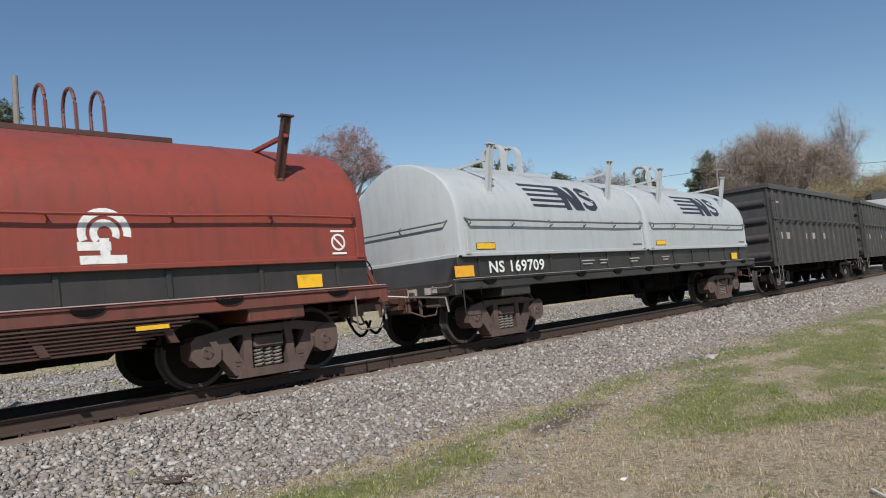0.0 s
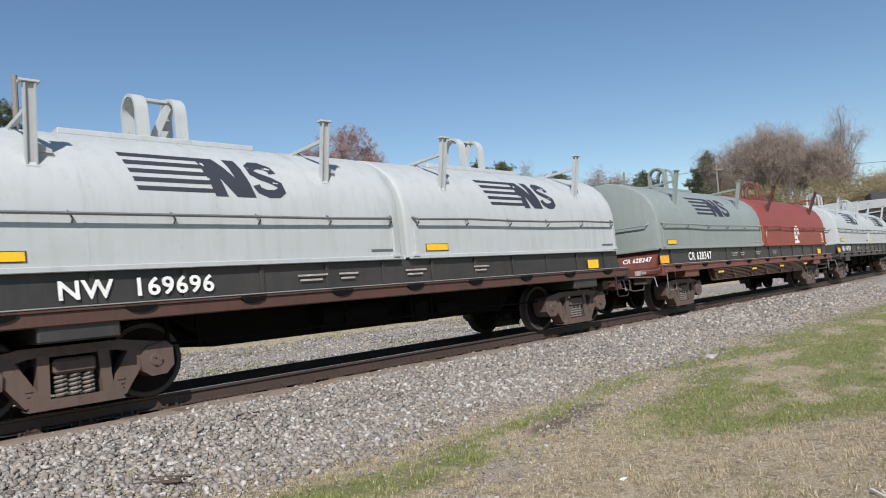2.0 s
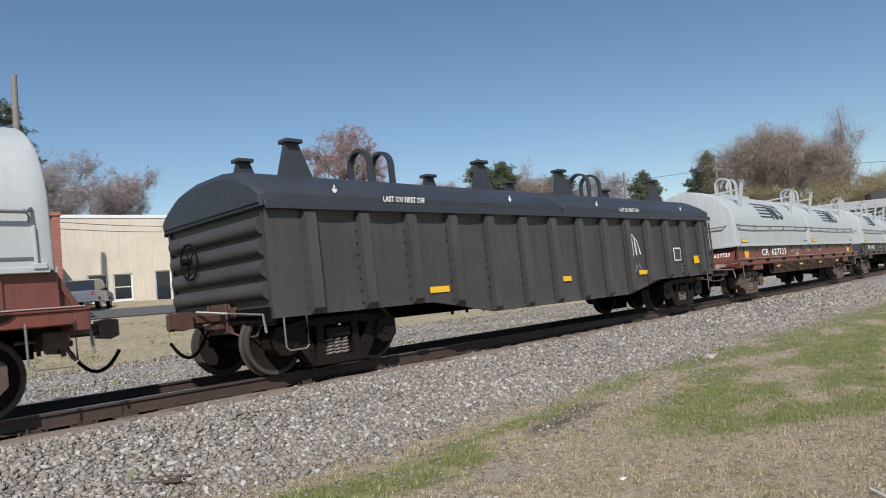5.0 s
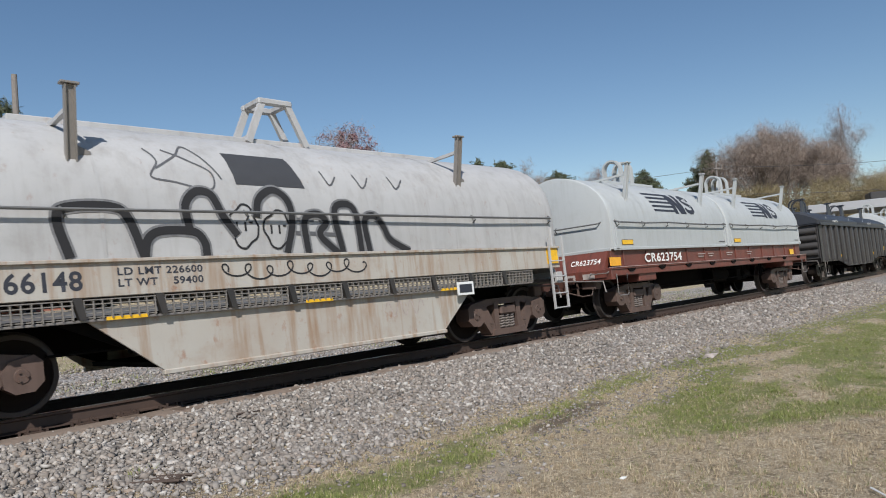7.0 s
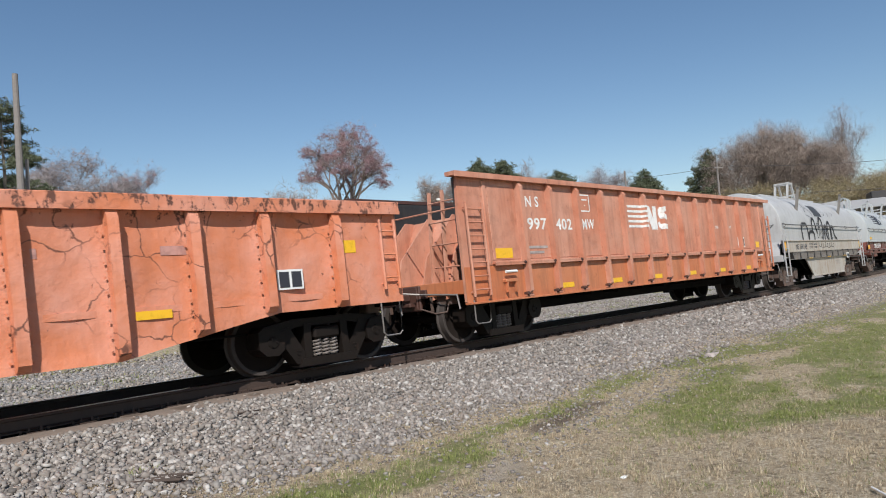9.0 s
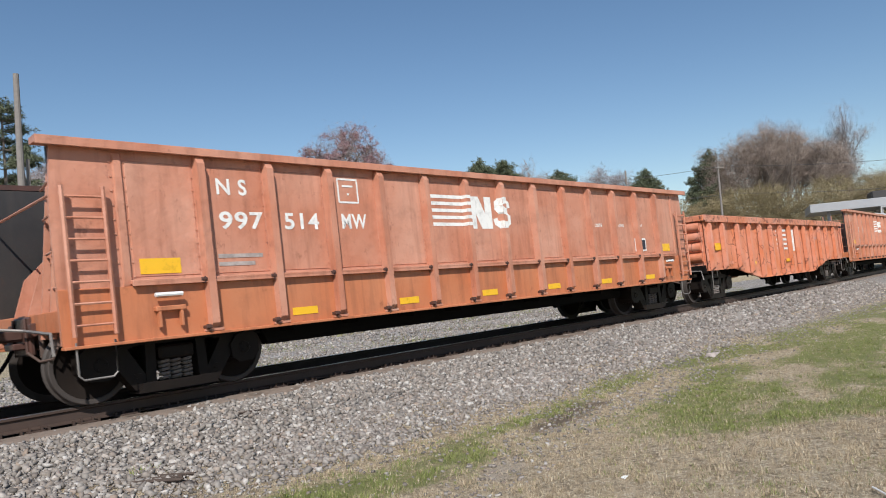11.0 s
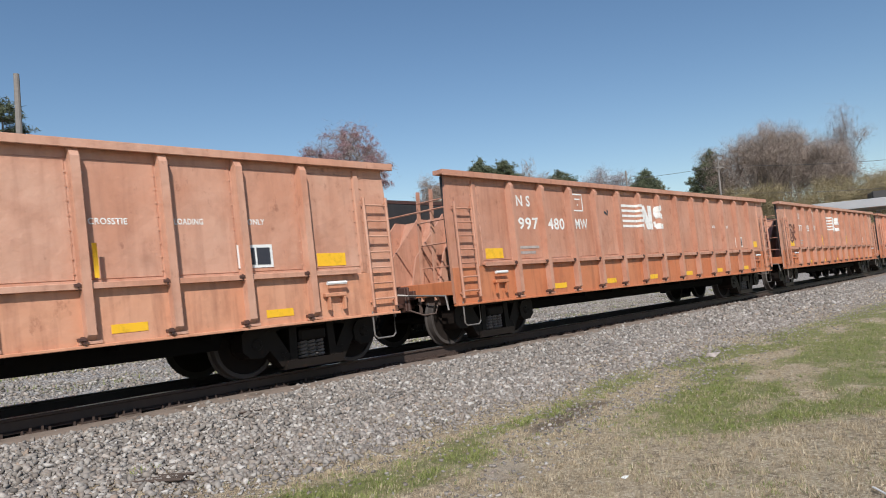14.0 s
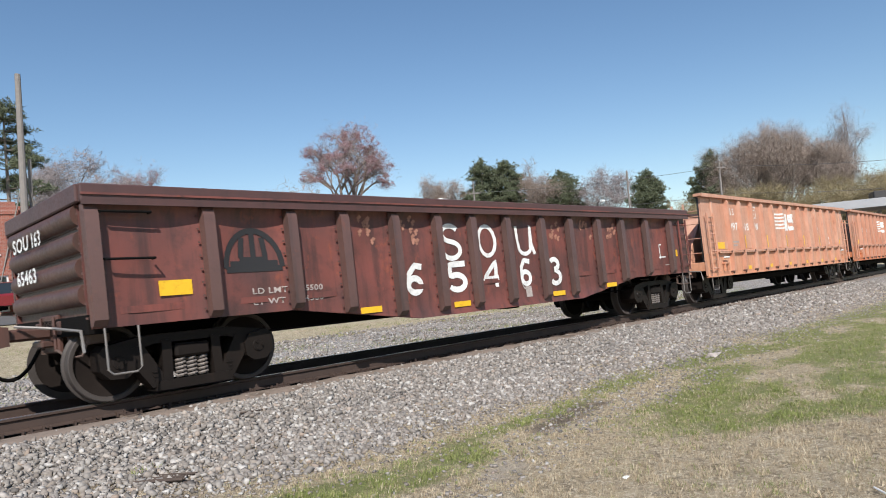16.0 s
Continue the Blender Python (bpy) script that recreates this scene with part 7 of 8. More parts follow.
SPRING = island_material("yellow_green_shoots", [(0.22, 0.175, 0.10), (0.29, 0.23, 0.125), (0.33, 0.275, 0.145), (0.25, 0.20, 0.14)], 0.85, 3)
OLIVE = island_material("olive_evergreen_leaves", [(0.05, 0.06, 0.025), (0.09, 0.095, 0.045), (0.13, 0.12, 0.06)], 0.85, 3)


def spray_shapes(seed, n, count, length, width):
    """Little fans of thin slivers: twig ends, needles or buds."""
    r, out = random.Random(seed), []
    for _ in range(n):
        v, f = [], []
        for k in range(count):
            d = Vector((r.gauss(0, 1), r.gauss(0, 1), r.gauss(0.35, 0.8))).normalized()
            o = Vector((r.uniform(-0.25, 0.25), r.uniform(-0.25, 0.25), r.uniform(-0.25, 0.25)))
            side = d.cross(Vector((r.gauss(0, 1), r.gauss(0, 1), r.gauss(0, 1)))).normalized() * width * r.uniform(0.6, 1.4)
            i = len(v)
            v += [tuple(o - side), tuple(o + side), tuple(o + d * length * r.uniform(0.6, 1.2))]
            f.append((i, i + 1, i + 2))
        out.append((v, f))
    return out


def tree(name, x, y, top, wide, seed, twig, label, trunk_r=0.22, fork=0.3, fine=(8, 1.0, 0.018), size=(0.5, 1.0), buds=None, depth=5, dens=1, droop=0.0):
    """A leafless tree: trunk, limbs and branches as tapered tubes, twig ends as slivers."""
    r = random.Random(seed)
    z0 = land(x, y) - 0.2
    h = top - z0
    limbs, tips = Geo(), []

    def grow(p, d, length, rad, level):
        pts, q = [p], p
        for k in range(3):
            d = (d + Vector((r.gauss(0, 0.13), r.gauss(0, 0.13), 0.06 - droop * level * 0.05))).normalized()
            q = q + d * length / 3
            pts.append(q)
            if level >= 2:
                tips.append(q)
        limbs.tube(pts, rad, 5 if level < 2 else 3, rad * 0.6, False)
        if level >= depth:
            tips.append(q)
            return
        n = r.choice((2, 3, 3)) if level else 4
        turn = r.uniform(0, 6.28)
        for k in range(n):
            a = turn + k * 6.28 / n + r.uniform(-0.4, 0.4)
            tilt = r.uniform(0.35, 0.75) * (wide / h * 1.9)
            side = Vector((math.cos(a), math.sin(a), 0))
            nd = (d * math.cos(tilt) + side * math.sin(tilt)).normalized()
            start = pts[-1] if k < 2 else pts[-2]
            grow(start, nd, length * r.uniform(0.62, 0.82), rad * 0.58, level + 1)

    grow(Vector((x, y, z0)), Vector((0, 0, 1)), h * fork, trunk_r, 0)
    # fit the crown to the height and breadth wanted
    v = np.array([tuple(q) for q in limbs.v])
    zt = v[:, 2].max()
    k_z = (h - 0.5) / (zt - z0)
    rad = np.percentile(np.hypot(v[:, 0] - x, v[:, 1] - y), 97)
    k_r = wide / 2 / rad
    fit = lambda q: (x + (q[0] - x) * k_r, y + (q[1] - y) * k_r, z0 + (q[2] - z0) * k_z)
    limbs.v = [fit(q) for q in limbs.v]
    ob = tagged(new(name), label, "tree")
    part("trunk", limbs, BARK, ob)
    places = []
    for q in tips:
        q = fit(q)
        for _ in range(dens):
            places.append((q[0] + r.gauss(0, 0.4), q[1] + r.gauss(0, 0.4), q[2] + r.gauss(0, 0.4), r.uniform(0, 6.28), r.uniform(-0.6, 0.6), r.uniform(*size)))
    c = scatter("crown", places, spray_shapes(seed, 5, *fine), twig, "", "")
    c.parent = ob
    if buds:
        places = [(q[0] + r.gauss(0, 0.12), q[1] + r.gauss(0, 0.12), q[2] + r.gauss(0, 0.12), r.uniform(0, 6.28), 0, r.uniform(0.35, 0.7)) for q in (fit(t) for t in tips) if q[2] > z0 + 0.36 * h and r.random() < 0.95 and noise.noise((q[0] * 0.6, q[1] * 0.6, q[2] * 0.6)) > -0.15]
        c = scatter("bud_haze", places, spray_shapes(seed + 1, 5, 9, 0.5, 0.05), buds, "small red buds on the twig ends", "")
        c.parent = ob
    return ob


def pine(name, x, y, top, wide, seed, label, bare=0.35, round_=False, mat=None, tiers=2.4):
    """A pine: straight trunk, whorled boughs carrying clumps of needles."""
    r = random.Random(seed)
    z0 = land(x, y) - 0.2
    h = top - z0
    ob = tagged(new(name), label, "tree")
    g = Geo()
    g.tube([(x, y, z0), (x + 0.1, y, z0 + h * 0.5), (x, y + 0.1, z0 + h * 0.97)], 0.24, 8, 0.05)
    places = []
    n = int(h * tiers)
    for i in range(n):
        k = bare + (1 - bare) * i / n
        z = z0 + h * k
        rad = wide / 2 * ((math.sin(math.pi * min(1, (k - bare) / (1 - bare) * 0.9 + 0.1)) ** 0.6) if round_ else (1.05 - (k - bare) / (1 - bare)) ** 0.6) * r.uniform(0.65, 1.1)
        for b_ in range(r.choice((3, 4, 5))):
            a = r.uniform(0, 6.28)
            e = Vector((x + rad * math.cos(a), y + rad * math.sin(a), z + r.uniform(-0.3, 0.5)))
            g.tube([(x, y, z), ((x + e.x) / 2, (y + e.y) / 2, z + 0.05), tuple(e)], 0.045, 4, 0.015, False)
            m = max(3, int(rad * 4.5))
            for j in range(m):
                q = 0.35 + 0.65 * j / m
                for _ in range(3):
                    places.append((x + rad * q * math.cos(a) + r.gauss(0, 0.28), y + rad * q * math.sin(a) + r.gauss(0, 0.28), z + (e.z - z) * q + r.gauss(0.1, 0.17 if tiers > 2 else 0.09), r.uniform(0, 6.28), r.uniform(-0.4, 0.4), r.uniform(0.35, 0.65)))
    part("trunk", g, BARK, ob)
    c = scatter("crown", places, spray_shapes(seed, 5, 16, 0.75, 0.055), mat or NEEDLES, "", "")
    c.parent = ob
    return ob


tree("red_budded_tree", 45.4, 50.2, 19.7, 11.2, 3, TWIG_GREY, "tall maple with a rounded crown of red buds", 0.28, 0.13, (5, 0.8, 0.012), buds=BUDS, depth=6, droop=0.5)
pine("pine_tree", 12.9, 51.0, 17.4, 10.0, 5, "dark green pine with open level boughs behind the brick house", 0.2, tiers=1.1)
pine("pine_tree", 8.0, 55.0, 15.0, 8.0, 6, "dark green pine behind the brick house", 0.2)
tree("bare_tree", 21.8, 66.0, 17.8, 11, 7, TWIG_GREY, "bare grey tree behind the houses", 0.25, 0.26, dens=2)
tree("bare_tree", 28.6, 71.0, 17.6, 9.5, 8, TWIG_GREY, "bare tree with a reddish haze of twigs", 0.22, 0.28, buds=BUDS, dens=2)
tree("bare_tree", 33.0, 42.5, 10.2, 6.5, 9, TWIG, "small bare tree with dark limbs", 0.16, 0.3, depth=4)
tree("bare_tree", 30.5, 47.0, 9.3, 7.5, 10, TWIG, "small bare tree with dark limbs", 0.16, 0.3, depth=4)
# grove behind the street
for i, (x, y, top, wide, kind) in enumerate((
        (69.0, 60.5, 15.6, 8.0, "b"), (72.5, 56.0, 17.3, 6.5, "p"), (76.3, 55.0, 17.2, 7.5, "p"), (78.5, 51.5, 16.9, 8.5, "b"), (81.0, 48.5, 14.8, 7.0, "p"),
        (70.5, 62.5, 14.0, 9.0, "b"), (75.5, 58.0, 14.8, 10.0, "b"), (80.0, 55.0, 14.6, 10.0, "b"), (84.5, 44.0, 15.1, 10.5, "g"), (88.5, 46.0, 11.5, 9.0, "g"))):
    if kind == "p":
        pine("pine_tree", x, y, top, wide, 30 + i, "dark green round-topped pine in the grove", 0.35, True)
    else:
        tree("bare_tree", x, y, top, wide, 30 + i, TWIG_GREY if kind == "g" else TWIG, "bare tree in the grove behind the street", 0.2, 0.24, (7, 1.1, 0.016), dens=2, depth=5)
pine("pine_tree", 79.0, 34.2, 12.4, 5.2, 60, "round dense dark green pine", 0.35, True)
# wood on the rise at the end
for i, (x, y, top, wide, kind) in enumerate((
        (78.2, 26.6, 11.6, 7.0, "p"), (77.6, 25.0, 13.2, 6.0, "p"), (80.8, 21.0, 15.0, 9.5, "t"), (82.0, 18.9, 16.6, 8.0, "t"), (84.0, 15.5, 13.6, 7.0, "t"),
        (86.0, 12.6, 17.6, 6.5, "s"), (79.6, 22.6, 14.2, 8.0, "t"), (81.2, 19.8, 15.8, 8.0, "t"), (86.5, 14.4, 15.4, 7.0, "t"), (83.0, 17.4, 15.8, 7.0, "t"), (79.0, 24.6, 12.4, 6.0, "t"), (87.0, 9.0, 9.6, 7.0, "t"), (88.0, 6.0, 9.0, 8.0, "t"), (84.0, 21.5, 14.2, 9.0, "t"), (85.0, 18.4, 14.6, 8.0, "t"), (87.0, 20.5, 15.6, 8.0, "t"), (89.0, 10.5, 10.0, 7.0, "t"), (85.0, 7.2, 11.4, 5.0, "p"), (90.0, 4.0, 12.0, 8.0, "p"))):
    if kind == "p":
        pine("pine_tree", x, y, top, wide, 80 + i, "dark green pine at the edge of the wood", 0.1, False)
    else:
        tree("bare_tree", x, y, top, wide, 80 + i, TWIG if kind == "t" else TWIG_GREY, "bare brown tree of the wood on the rise", 0.24, 0.22, (8, 1.1, 0.009) if kind == "t" else (5, 0.9, 0.008), dens=2 if kind == "t" else 1, depth=5)
# undergrowth
places = []
for _ in range(8500):
    k = rng.random()
    x = 73.5 + 9 * k + rng.uniform(-2.0, 2.0)
    y = 26 - 20 * k + rng.uniform(-2.5, 2.5)
    hh = 5.0 * (0.5 + 0.5 * noise.noise((x * 0.25, y * 0.25, 1.0))) + 6.0
    places.append((x, y, land(x, y) + rng.uniform(0.2, 1.0) * hh, rng.uniform(0, 6.28), rng.uniform(-0.4, 0.4), rng.uniform(0.6, 1.2)))
scatter("shrubbery", places, spray_shapes(4, 6, 18, 0.9, 0.011), SPRING, "yellow-brown budding shrubs below the wood", "shrubs")
places = []
for _ in range(4200):
    k = rng.random()
    x, y = 62 + 30 * k + rng.uniform(-2, 2), 66 - 34 * k + rng.uniform(-2, 2)
    hh = 3.0 + 3.0 * (0.5 + 0.5 * noise.noise((x * 0.25, y * 0.25, 4.0)))
    places.append((x, y, land(x, y) + rng.uniform(0.1, 1.0) * hh, rng.uniform(0, 6.28), rng.uniform(-0.4, 0.4), rng.uniform(0.6, 1.2)))
scatter("hedgerow", places, spray_shapes(6, 6, 20, 0.6, 0.03), OLIVE, "olive-brown hedge behind the street", "shrubs")
places = []
for _ in range(3600):
    k = rng.random()
    x, y = 20 + 32 * k + rng.uniform(-2, 2), 84 - 12 * k + rng.uniform(-2, 2)
    hh = 5.5 + 4.0 * (0.5 + 0.5 * noise.noise((x * 0.2, y * 0.2, 9.0)))
    places.append((x, y, land(x, y) + rng.uniform(0.1, 1.0) * hh, rng.uniform(0, 6.28), rng.uniform(-0.4, 0.4), rng.uniform(0.7, 1.3)))
scatter("far_woods", places, spray_shapes(7, 6, 10, 1.1, 0.03), TWIG_GREY, "far bare grey woods behind the houses", "woods")

# street and yard behind the track
ASPHALT = plain("old_asphalt", (0.085, 0.083, 0.08), 0.9, 0, 0.25, 2)
street = strip("road", spread((-40, 100, 2.5)), spread((26.5, 32.0, 1.0)), lambda s, y: ground_height(s, y) + 0.05, ASPHALT, False)
tagged(street, "grey asphalt street behind the track", "road", kind="structure")
GRAVEL = ballast_material("yard_gravel", 1.15)
yard = strip("yard_gravel", spread((-20, 70, 1.5)), spread((4.0, 9.5, 0.5)), lambda s, y: ground_height(s, y) + 0.03 + 0.05 * noise.noise((s * 0.5, y * 0.6, 3.0)) - 0.05 * smooth_step(8.5, 9.5, y), GRAVEL, False)
tagged(yard, "pale gravel with weeds behind the track", "gravel", kind="structure")

BRICK = None


def brick_material():
    m, n, l, b = nodes_of("red_brick")
    v = coords(n, l, rand=False)
    t = n.new("ShaderNodeTexBrick")
    t.inputs["Scale"].default_value = 1.0
    t.inputs["Brick Width"].default_value, t.inputs["Row Height"].default_value, t.inputs["Mortar Size"].default_value = 0.21, 0.075, 0.006
    t.inputs["Color1"].default_value, t.inputs["Color2"].default_value, t.inputs["Mortar"].default_value = (0.33, 0.10, 0.065, 1), (0.25, 0.075, 0.05, 1), (0.34, 0.28, 0.24, 1)
    mp = n.new("ShaderNodeMapping")
    mp.inputs["Rotation"].default_value = (radians(90), 0, 0)
    l.new(v, mp.inputs["Vector"])
    l.new(mp.outputs["Vector"], t.inputs["Vector"])
    l.new(blend(n, l, ramp(n, l, noise_tex(n, l, v, 0.8, 5), 0.4, 0.8, 0.5), t.outputs["Color"], (0.20, 0.08, 0.06)), b.inputs["Base Color"])
    b.inputs["Roughness"].default_value = 0.9
    bump(n, l, b, t.outputs["Fac"], 0.4, -0.01)
    return m


BRICK = brick_material()
STUCCO = paint("cream_stucco", (0.66, 0.58, 0.47), (0.60, 0.52, 0.42), (0.40, 0.34, 0.28), 0.2, None, 0, 0.9, 0.3)
TRIM = plain("white_trim", (0.72, 0.72, 0.70), 0.6, 0, 0.06)
GLASS = bpy.data.materials.new("window_glass")
GLASS.use_nodes = True
gb = GLASS.node_tree.nodes["Principled BSDF"]
gb.inputs["Base Color"].default_value, gb.inputs["Roughness"].default_value = (0.02, 0.025, 0.03, 1), 0.05
ROOFING = plain("dark_roofing", (0.07, 0.068, 0.066), 0.9)


def building(name, x, y, turn, length, deep, high, mat, openings, label, parapet=0.25, roof_mat=None):
    """A flat-roofed house whose long front lies along its x; openings of x, z, width, height, door or window."""
    house = tagged(new(name), label, "building")
    house.location, house.rotation_euler.z = (x, y, land(x + 4, y) - 0.3), turn
    t = 0.3
    # front wall cut round the openings
    xs = sorted({0.0, length} | {o[0] for o in openings} | {o[0] + o[2] for o in openings})
    zs = sorted({0.0, high} | {o[1] for o in openings} | {o[1] + o[3] for o in openings})
    hole = lambda i, k: not (0 <= i < len(xs) - 1 and 0 <= k < len(zs) - 1) or any(o[0] <= xs[i] + 1e-6 and o[0] + o[2] >= xs[i + 1] - 1e-6 and o[1] <= zs[k] + 1e-6 and o[1] + o[3] >= zs[k + 1] - 1e-6 for o in openings)
    nz = len(zs)
    vid = lambda i, k, s: (i * nz + k) * 2 + s
    faces = []
    for i in range(len(xs) - 1):
        for k in range(nz - 1):
            if hole(i, k):
                continue
            faces += [tuple(vid(i + a_, k + b_, s) for a_, b_ in ((0, 0), (1, 0), (1, 1), (0, 1))) for s in (0, 1)]
            for di, dk, e0, e1 in ((-1, 0, (0, 0), (0, 1)), (1, 0, (1, 0), (1, 1)), (0, -1, (0, 0), (1, 0)), (0, 1, (0, 1), (1, 1))):
                if hole(i + di, k + dk):
                    p0, p1 = (i + e0[0], k + e0[1]), (i + e1[0], k + e1[1])
                    faces.append((vid(*p0, 0), vid(*p1, 0), vid(*p1, 1), vid(*p0, 1)))
    g = Geo().add([(x_, s * t, z_) for x_ in xs for z_ in zs for s in (0, 1)], faces)
    part("front_wall", g, mat, house)
    for x0_, x1_, y0_, y1_ in ((0, t, t, deep), (length - t, length, t, deep), (t, length - t, deep - t, deep)):
        part("wall", Geo().box(x0_, x1_, y0_, y1_, 0, high), mat, house)
    part("roof", Geo().box(t, length - t, t, deep - t, high - 0.4, high - 0.25), roof_mat or ROOFING, house)
    part("coping", Geo().box(-0.05, length + 0.05, -0.06, t + 0.04, high, high + parapet, 0.02), TRIM if mat is STUCCO else mat, house)
    for ox, oz, w, h, kind in openings:
        g = Geo()
        f = 0.09
        g.box(ox, ox + f, 0.08, 0.18, oz, oz + h), g.box(ox + w - f, ox + w, 0.08, 0.18, oz, oz + h)
        g.box(ox + f, ox + w - f, 0.08, 0.18, oz, oz + f), g.box(ox + f, ox + w - f, 0.08, 0.18, oz + h - f, oz + h)
        if kind == "window":
            g.box(ox + f, ox + w - f, 0.09, 0.17, oz + h / 2 - 0.03, oz + h / 2 + 0.03)
            g.box(ox - 0.08, ox + w + 0.08, -0.08, 0.08, oz - 0.1, oz, 0.01)
        win = part("window" if kind == "window" else "doorway", g, TRIM, house)
        part("pane", Geo().box(ox + f, ox + w - f, 0.12, 0.14, oz + f, oz + h - f), GLASS, win, "", False)
    return house


brick_house = building("brick_house", 0.5, 35.2, radians(-3), 11.7, 9.0, 5.7, BRICK, [(7.7, 0.3, 1.1, 2.0, "door"), (7.5, 3.5, 0.9, 1.1, "window"), (9.3, 3.1, 0.75, 1.5, "window"), (9.2, 0.7, 0.7, 1.4, "window"), (10.2, 0.7, 0.7, 1.4, "window"), (4.6, 0.7, 1.2, 1.4, "window"), (4.6, 3.3, 1.0, 1.4, "window")], "two-storey red brick house with stepped parapet and white window frames")
for k in range(4):
    part("parapet_step", Geo().box(0.0, 10.4 - 1.1 * k, 0.0, 0.3, 5.95 + 0.24 * k, 6.19 + 0.24 * k, 0.01), BRICK, brick_house)
building("cream_building", 14.2, 42.2, radians(-3), 17.0, 10.0, 6.3, STUCCO, [(1.6, 0.4, 1.3, 1.9, "window"), (3.3, 0.4, 1.3, 1.9, "window"), (6.2, 0.1, 1.2, 2.3, "door"), (8.6, 0.5, 1.4, 1.8, "window"), (10.6, 0.5, 1.4, 1.8, "window"), (12.8, 0.3, 1.2, 2.2, "door"), (14.6, 0.5, 1.4, 1.8, "window")], "long cream stucco shop building with white coping")
building("store_building", 36.0, 44.0, radians(-6), 12.0, 8.0, 3.4, STUCCO, [(1.0, 0.3, 1.2, 2.1, "door"), (3.2, 0.8, 1.8, 1.4, "window"), (6.5, 0.8, 1.8, 1.4, "window")], "low pale roadside store")

# the open-sided canopy by the crossing
CONC = plain("grey_metal_fascia", (0.34, 0.34, 0.35), 0.6, 0.2, 0.1, 1)
canopy = tagged(new("roadside_canopy"), "flat grey canopy on posts with dark roof plant", "canopy")
canopy.location, canopy.rotation_euler.z = (69.5, 12.6, 0), radians(-69)
zc = 4.3
part("fascia", Geo().box(0, 12, -4, 4, zc, zc + 0.75, 0.03), CONC, canopy)
for px in (1.5, 6.0, 10.5):
    for py in (-3, 3):
        part("post", Geo().box(px - 0.15, px + 0.15, py - 0.15, py + 0.15, -0.5, zc, 0.02), CONC, canopy)
part("roof_unit", Geo().box(5.0, 8.5, -2, 1, zc + 0.75, zc + 1.5, 0.1), M["black"], canopy)

# ---- poles and wires
POLE = plain("weathered_pole", (0.20, 0.18, 0.165), 0.9, 0, 0.3, 5)
WIRE = plain("dull_wire", (0.12, 0.12, 0.12), 0.6, 0.3)


def pole(x, y, top, r, arms, label, guys=()):
    p = tagged(new("utility_pole"), label, "utility pole")
    z0 = land(x, y) - 0.3
    part("shaft", Geo().tube([(x, y, z0), (x, y, top)], r, 10, r * 0.62), POLE, p)
    for z, w, a in arms:
        d = Vector((math.cos(a), math.sin(a), 0)) * w / 2
        part("crossarm", Geo().beam(Vector((x, y - r, z)) - d, Vector((x, y - r, z)) + d, 0.10, 0.12), POLE, p)
        g = Geo()
        for k in (-0.9, -0.4, 0.4, 0.9):
            g.tube([Vector((x, y - r, z + 0.05)) + d * k, Vector((x, y - r, z + 0.22)) + d * k], 0.035, 6)
        part("insulator_row", g, M["bare"], p)
    for z, dx, dy in guys:
        part("guy_wire", Geo().tube([(x, y, z), (x + dx, y + dy, land(x + dx, y + dy))], 0.045, 5), POLE, p)
    return p


pole(10.15, 34.35, 14.6, 0.24, [], "tall bare grey wooden pole with guy wires", [(8.6, -1.6, 0.6), (9.6, 1.9, 1.0)])
part("brace_pole", Geo().tube([(10.6, 34.7, 1.0), (10.6, 34.7, 9.8)], 0.10, 8), POLE, bpy.data.objects["utility_pole"])
pole(69.0, 30.9, 11.6, 0.15, [], "leaning wooden pole with a street lamp", [(9.0, 2.2, -0.4)])
pole(69.7, 20.7, 10.8, 0.14, [(10.2, 1.0, radians(-30))], "wooden power pole with crossarms at the wood's edge")
pole(58.0, 44.3, 12.0, 0.13, [(10.6, 1.4, radians(-50)), (9.4, 1.2, radians(-50)), (8.2, 1.0, radians(-50))], "wooden power pole with short crossarms")
for (x, y, z, dx, dy, label) in ((55.4, 45.6, 10.1, -0.9, 0.6, "white street lamp on an arm"), (67.0, 31.9, 8.3, -1.0, 0.5, "white street lamp on an arm")):
    lampp = tagged(new("street_lamp"), label, "street lamp")
    part("mast", Geo().tube([(x, y, land(x, y)), (x, y, z - 0.4), (x + dx * 0.4, y + dy * 0.4, z), (x + dx, y + dy, z)], 0.06, 7), CONC, lampp)
    part("lamp_head", Geo().box(x + dx - 0.35, x + dx + 0.25, y + dy - 0.15, y + dy + 0.15, z - 0.1, z + 0.12, 0.04), TRIM, lampp)
g = Geo()
wires = []
for a, b_ in (((69.7, 20.7, 7.6), (84, 2, 6.6)), ((69.7, 20.7, 10.4), (84, 2, 9.4)), ((58, 44.3, 10.7), (69.7, 20.7, 10.3)), ((58, 44.3, 8.3), (69.7, 20.7, 7.4)), ((10.15, 34.35, 6.4), (30, 44, 7.4)), ((10.15, 34.35, 6.0), (30, 44, 7.0))):
    a, b_ = Vector(a), Vector(b_)
    w = Geo().tube([a.lerp(b_, k / 8) - Vector((0, 0, 1.6 * (k / 8) * (1 - k / 8))) for k in range(9)], 0.022, 4, close=False)
    tagged(new("overhead_wire", w.mesh("overhead_wire", WIRE)), "thin dark overhead wire between poles", "wire", "overhead wires")

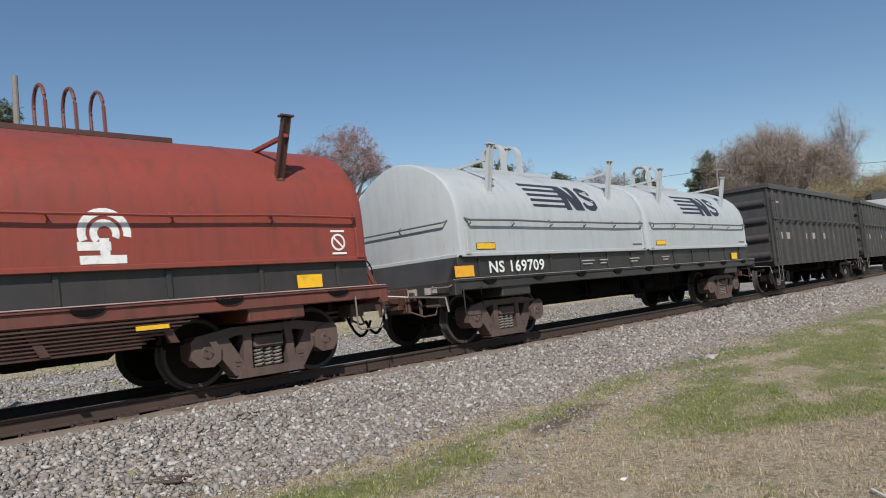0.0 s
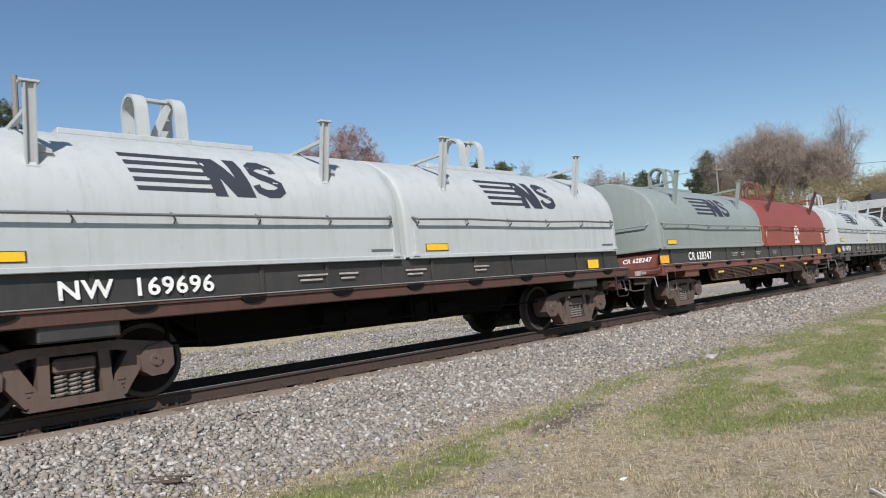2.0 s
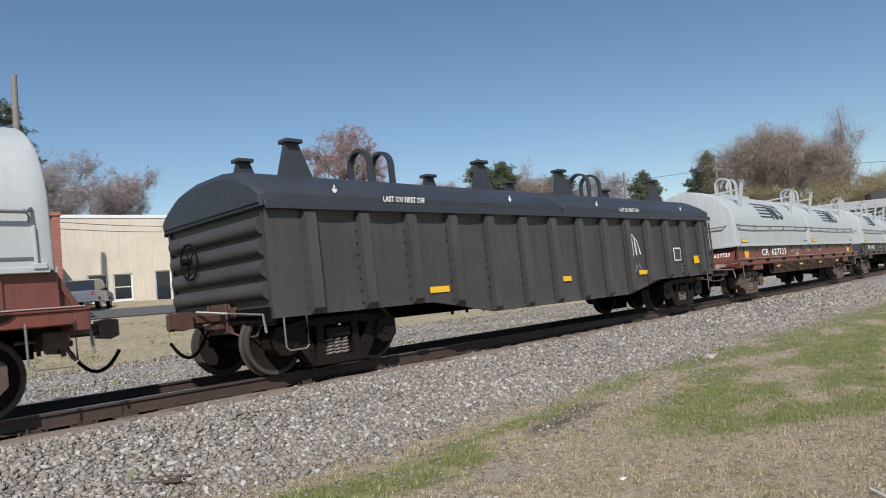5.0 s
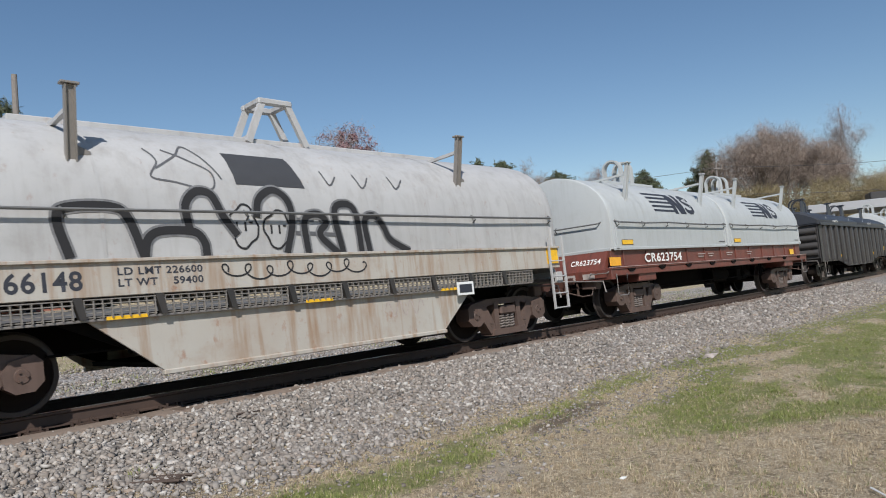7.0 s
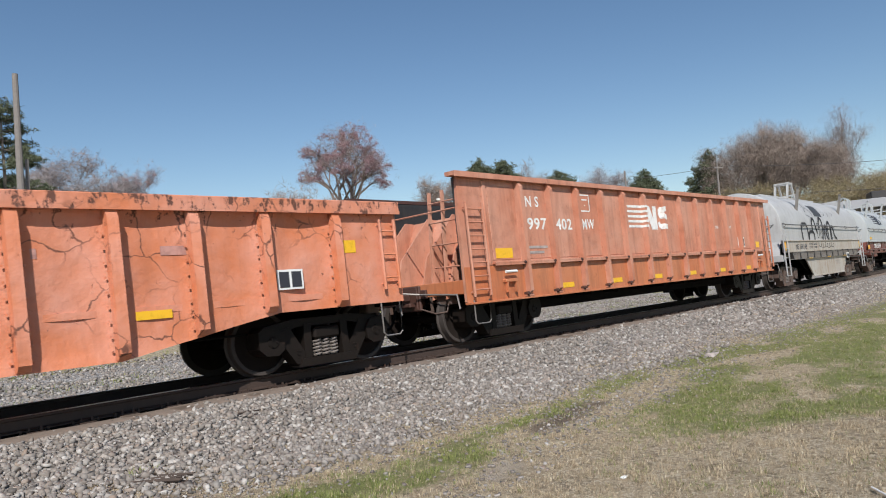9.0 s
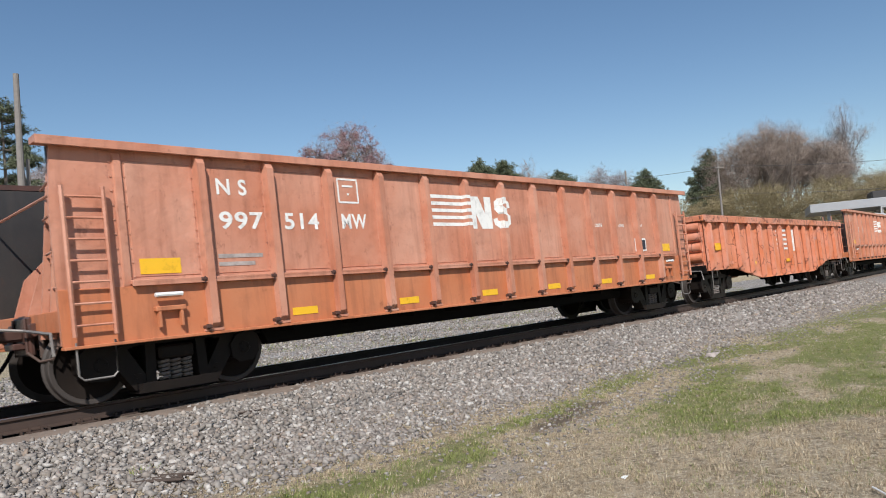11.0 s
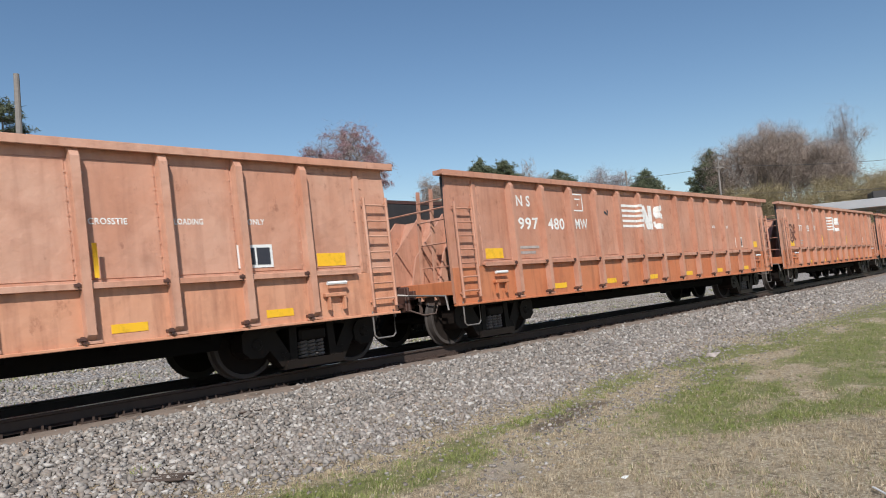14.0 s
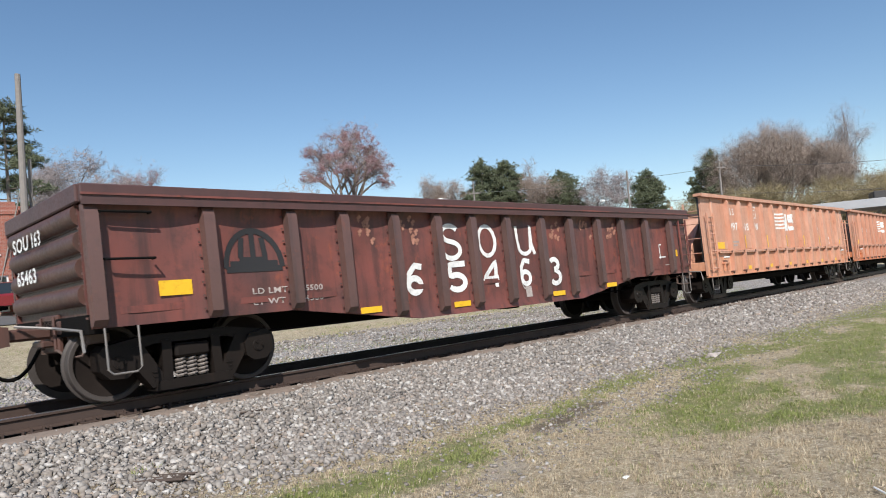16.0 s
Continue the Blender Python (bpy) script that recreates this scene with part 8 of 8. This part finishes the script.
# ---- parked vehicles
def parked_car(x, y, turn, col, kind, label):
    m, n, l, b = nodes_of("car_paint")
    b.inputs["Base Color"].default_value, b.inputs["Roughness"].default_value, b.inputs["Metallic"].default_value = (*col, 1), 0.3, 0.3
    b.inputs["Coat Weight"].default_value = 0.6
    car = tagged(new("parked_car"), label, "car", "cars parked by the street")
    car.location, car.rotation_euler.z = (x, y, land(x, y) + 0.05), turn
    if kind == "truck":
        low = [(-2.7, 0.45), (-2.7, 1.05), (-0.6, 1.08), (-0.55, 1.1), (1.3, 1.12), (2.5, 1.0), (2.7, 0.8), (2.7, 0.42)]
        cab = [(-0.6, 1.08), (-0.4, 1.78), (0.75, 1.80), (1.45, 1.10)]
    else:
        low = [(-2.2, 0.40), (-2.25, 0.9), (-2.1, 1.02), (1.2, 1.0), (2.1, 0.86), (2.25, 0.65), (2.2, 0.36)]
        cab = [(-2.05, 1.0), (-1.7, 1.58), (-0.3, 1.68), (0.45, 1.60), (1.25, 0.99)]
    def shell(outline, hw, top_in):
        g = Geo()
        zs = [z for _, z in outline]
        zm, zx = min(zs), max(zs)
        v = [(px, s * (hw - top_in * max(0, (pz - zm) / (zx - zm)) ** 2), pz) for s in (-1, 1) for px, pz in outline]
        nn = len(outline)
        return g.add(v, [tuple(range(nn)), tuple(range(2 * nn - 1, nn - 1, -1))] + [(k, (k + 1) % nn, (k + 1) % nn + nn, k + nn) for k in range(nn)])
    part("body", shell(low, 0.90, 0.08), m, car)
    part("cabin", shell(cab, 0.82, 0.16), GLASS, car, "dark glass cabin")
    g = shell([(px, pz + 0.02) for px, pz in cab[1:-1]] + [(cab[-2][0] - 0.02, cab[-2][1] - 0.05), (cab[1][0] + 0.02, cab[1][1] - 0.05)], 0.70, 0.0)
    part("roof_panel", g, m, car)
    wx = (-1.75, 1.65) if kind == "truck" else (-1.4, 1.35)
    for px in wx:
        for s in (-1, 1):
            w = part("wheel", Geo().lathe_y([(s * 0.68, 0.0), (s * 0.68, 0.30), (s * 0.72, 0.335), (s * 0.88, 0.335), (s * 0.90, 0.30), (s * 0.88, 0.20)], px, 0.335, 20), M["under"], car)
            part("rim", Geo().lathe_y([(s * 0.885, 0.21), (s * 0.895, 0.15), (s * 0.88, 0.0)], px, 0.335, 16), M["bare"], w)
    for s in (-1, 1):
        part("tail_light", Geo().box(-2.72 if kind == "truck" else -2.26, -2.6 if kind == "truck" else -2.1, s * 0.62, s * 0.82, 0.75, 0.98, 0.02), M["red"], car)
        part("head_light", Geo().box(2.55 if kind == "truck" else 2.05, 2.71 if kind == "truck" else 2.2, s * 0.5, s * 0.78, 0.68, 0.82, 0.02), M["bare"], car)
    return car


parked_car(13.2, 33.6, radians(60), (0.16, 0.18, 0.22), "car", "grey-blue hatchback parked before the cream building")
parked_car(9.3, 33.6, radians(75), (0.22, 0.02, 0.025), "car", "dark red car parked before the brick house")
parked_car(21.4, 34.0, radians(20), (0.72, 0.74, 0.76), "truck", "white pickup truck parked by the street")
parked_car(27.8, 33.5, radians(25), (0.55, 0.57, 0.6), "car", "silver car parked by the street")
parked_car(30.4, 34.6, radians(25), (0.20, 0.24, 0.30), "car", "blue-grey car parked by the street")


# ---- what moves: the whole train, and every wheelset in it
def motions():
    times = [0.5 * k for k in range(33)]
    reach = travelled(SECONDS)
    turns = int(reach / (R_WHEEL * radians(80))) + 1
    spin = []
    for k in range(turns + 1):
        d = reach * k / turns
        t = (-11.804 + math.sqrt(11.804 ** 2 + 4 * 0.03484 * d)) / (2 * 0.03484)
        spin.append((min(t, SECONDS), d / R_WHEEL))
    for car, at in CARS:
        walk(car, [(t, car_pose(at + travelled(t))) for t in times])
        for truck in car.children:
            if not truck.name.startswith("truck"):
                continue
            for w in truck.children:
                if w.name.startswith("wheelset"):
                    x = w.location.x
                    walk(w, [(t, Matrix.Translation((x, 0, R_WHEEL)) @ Matrix.Rotation(a % (2 * math.pi), 4, "Y")) for t, a in spin])


motions()
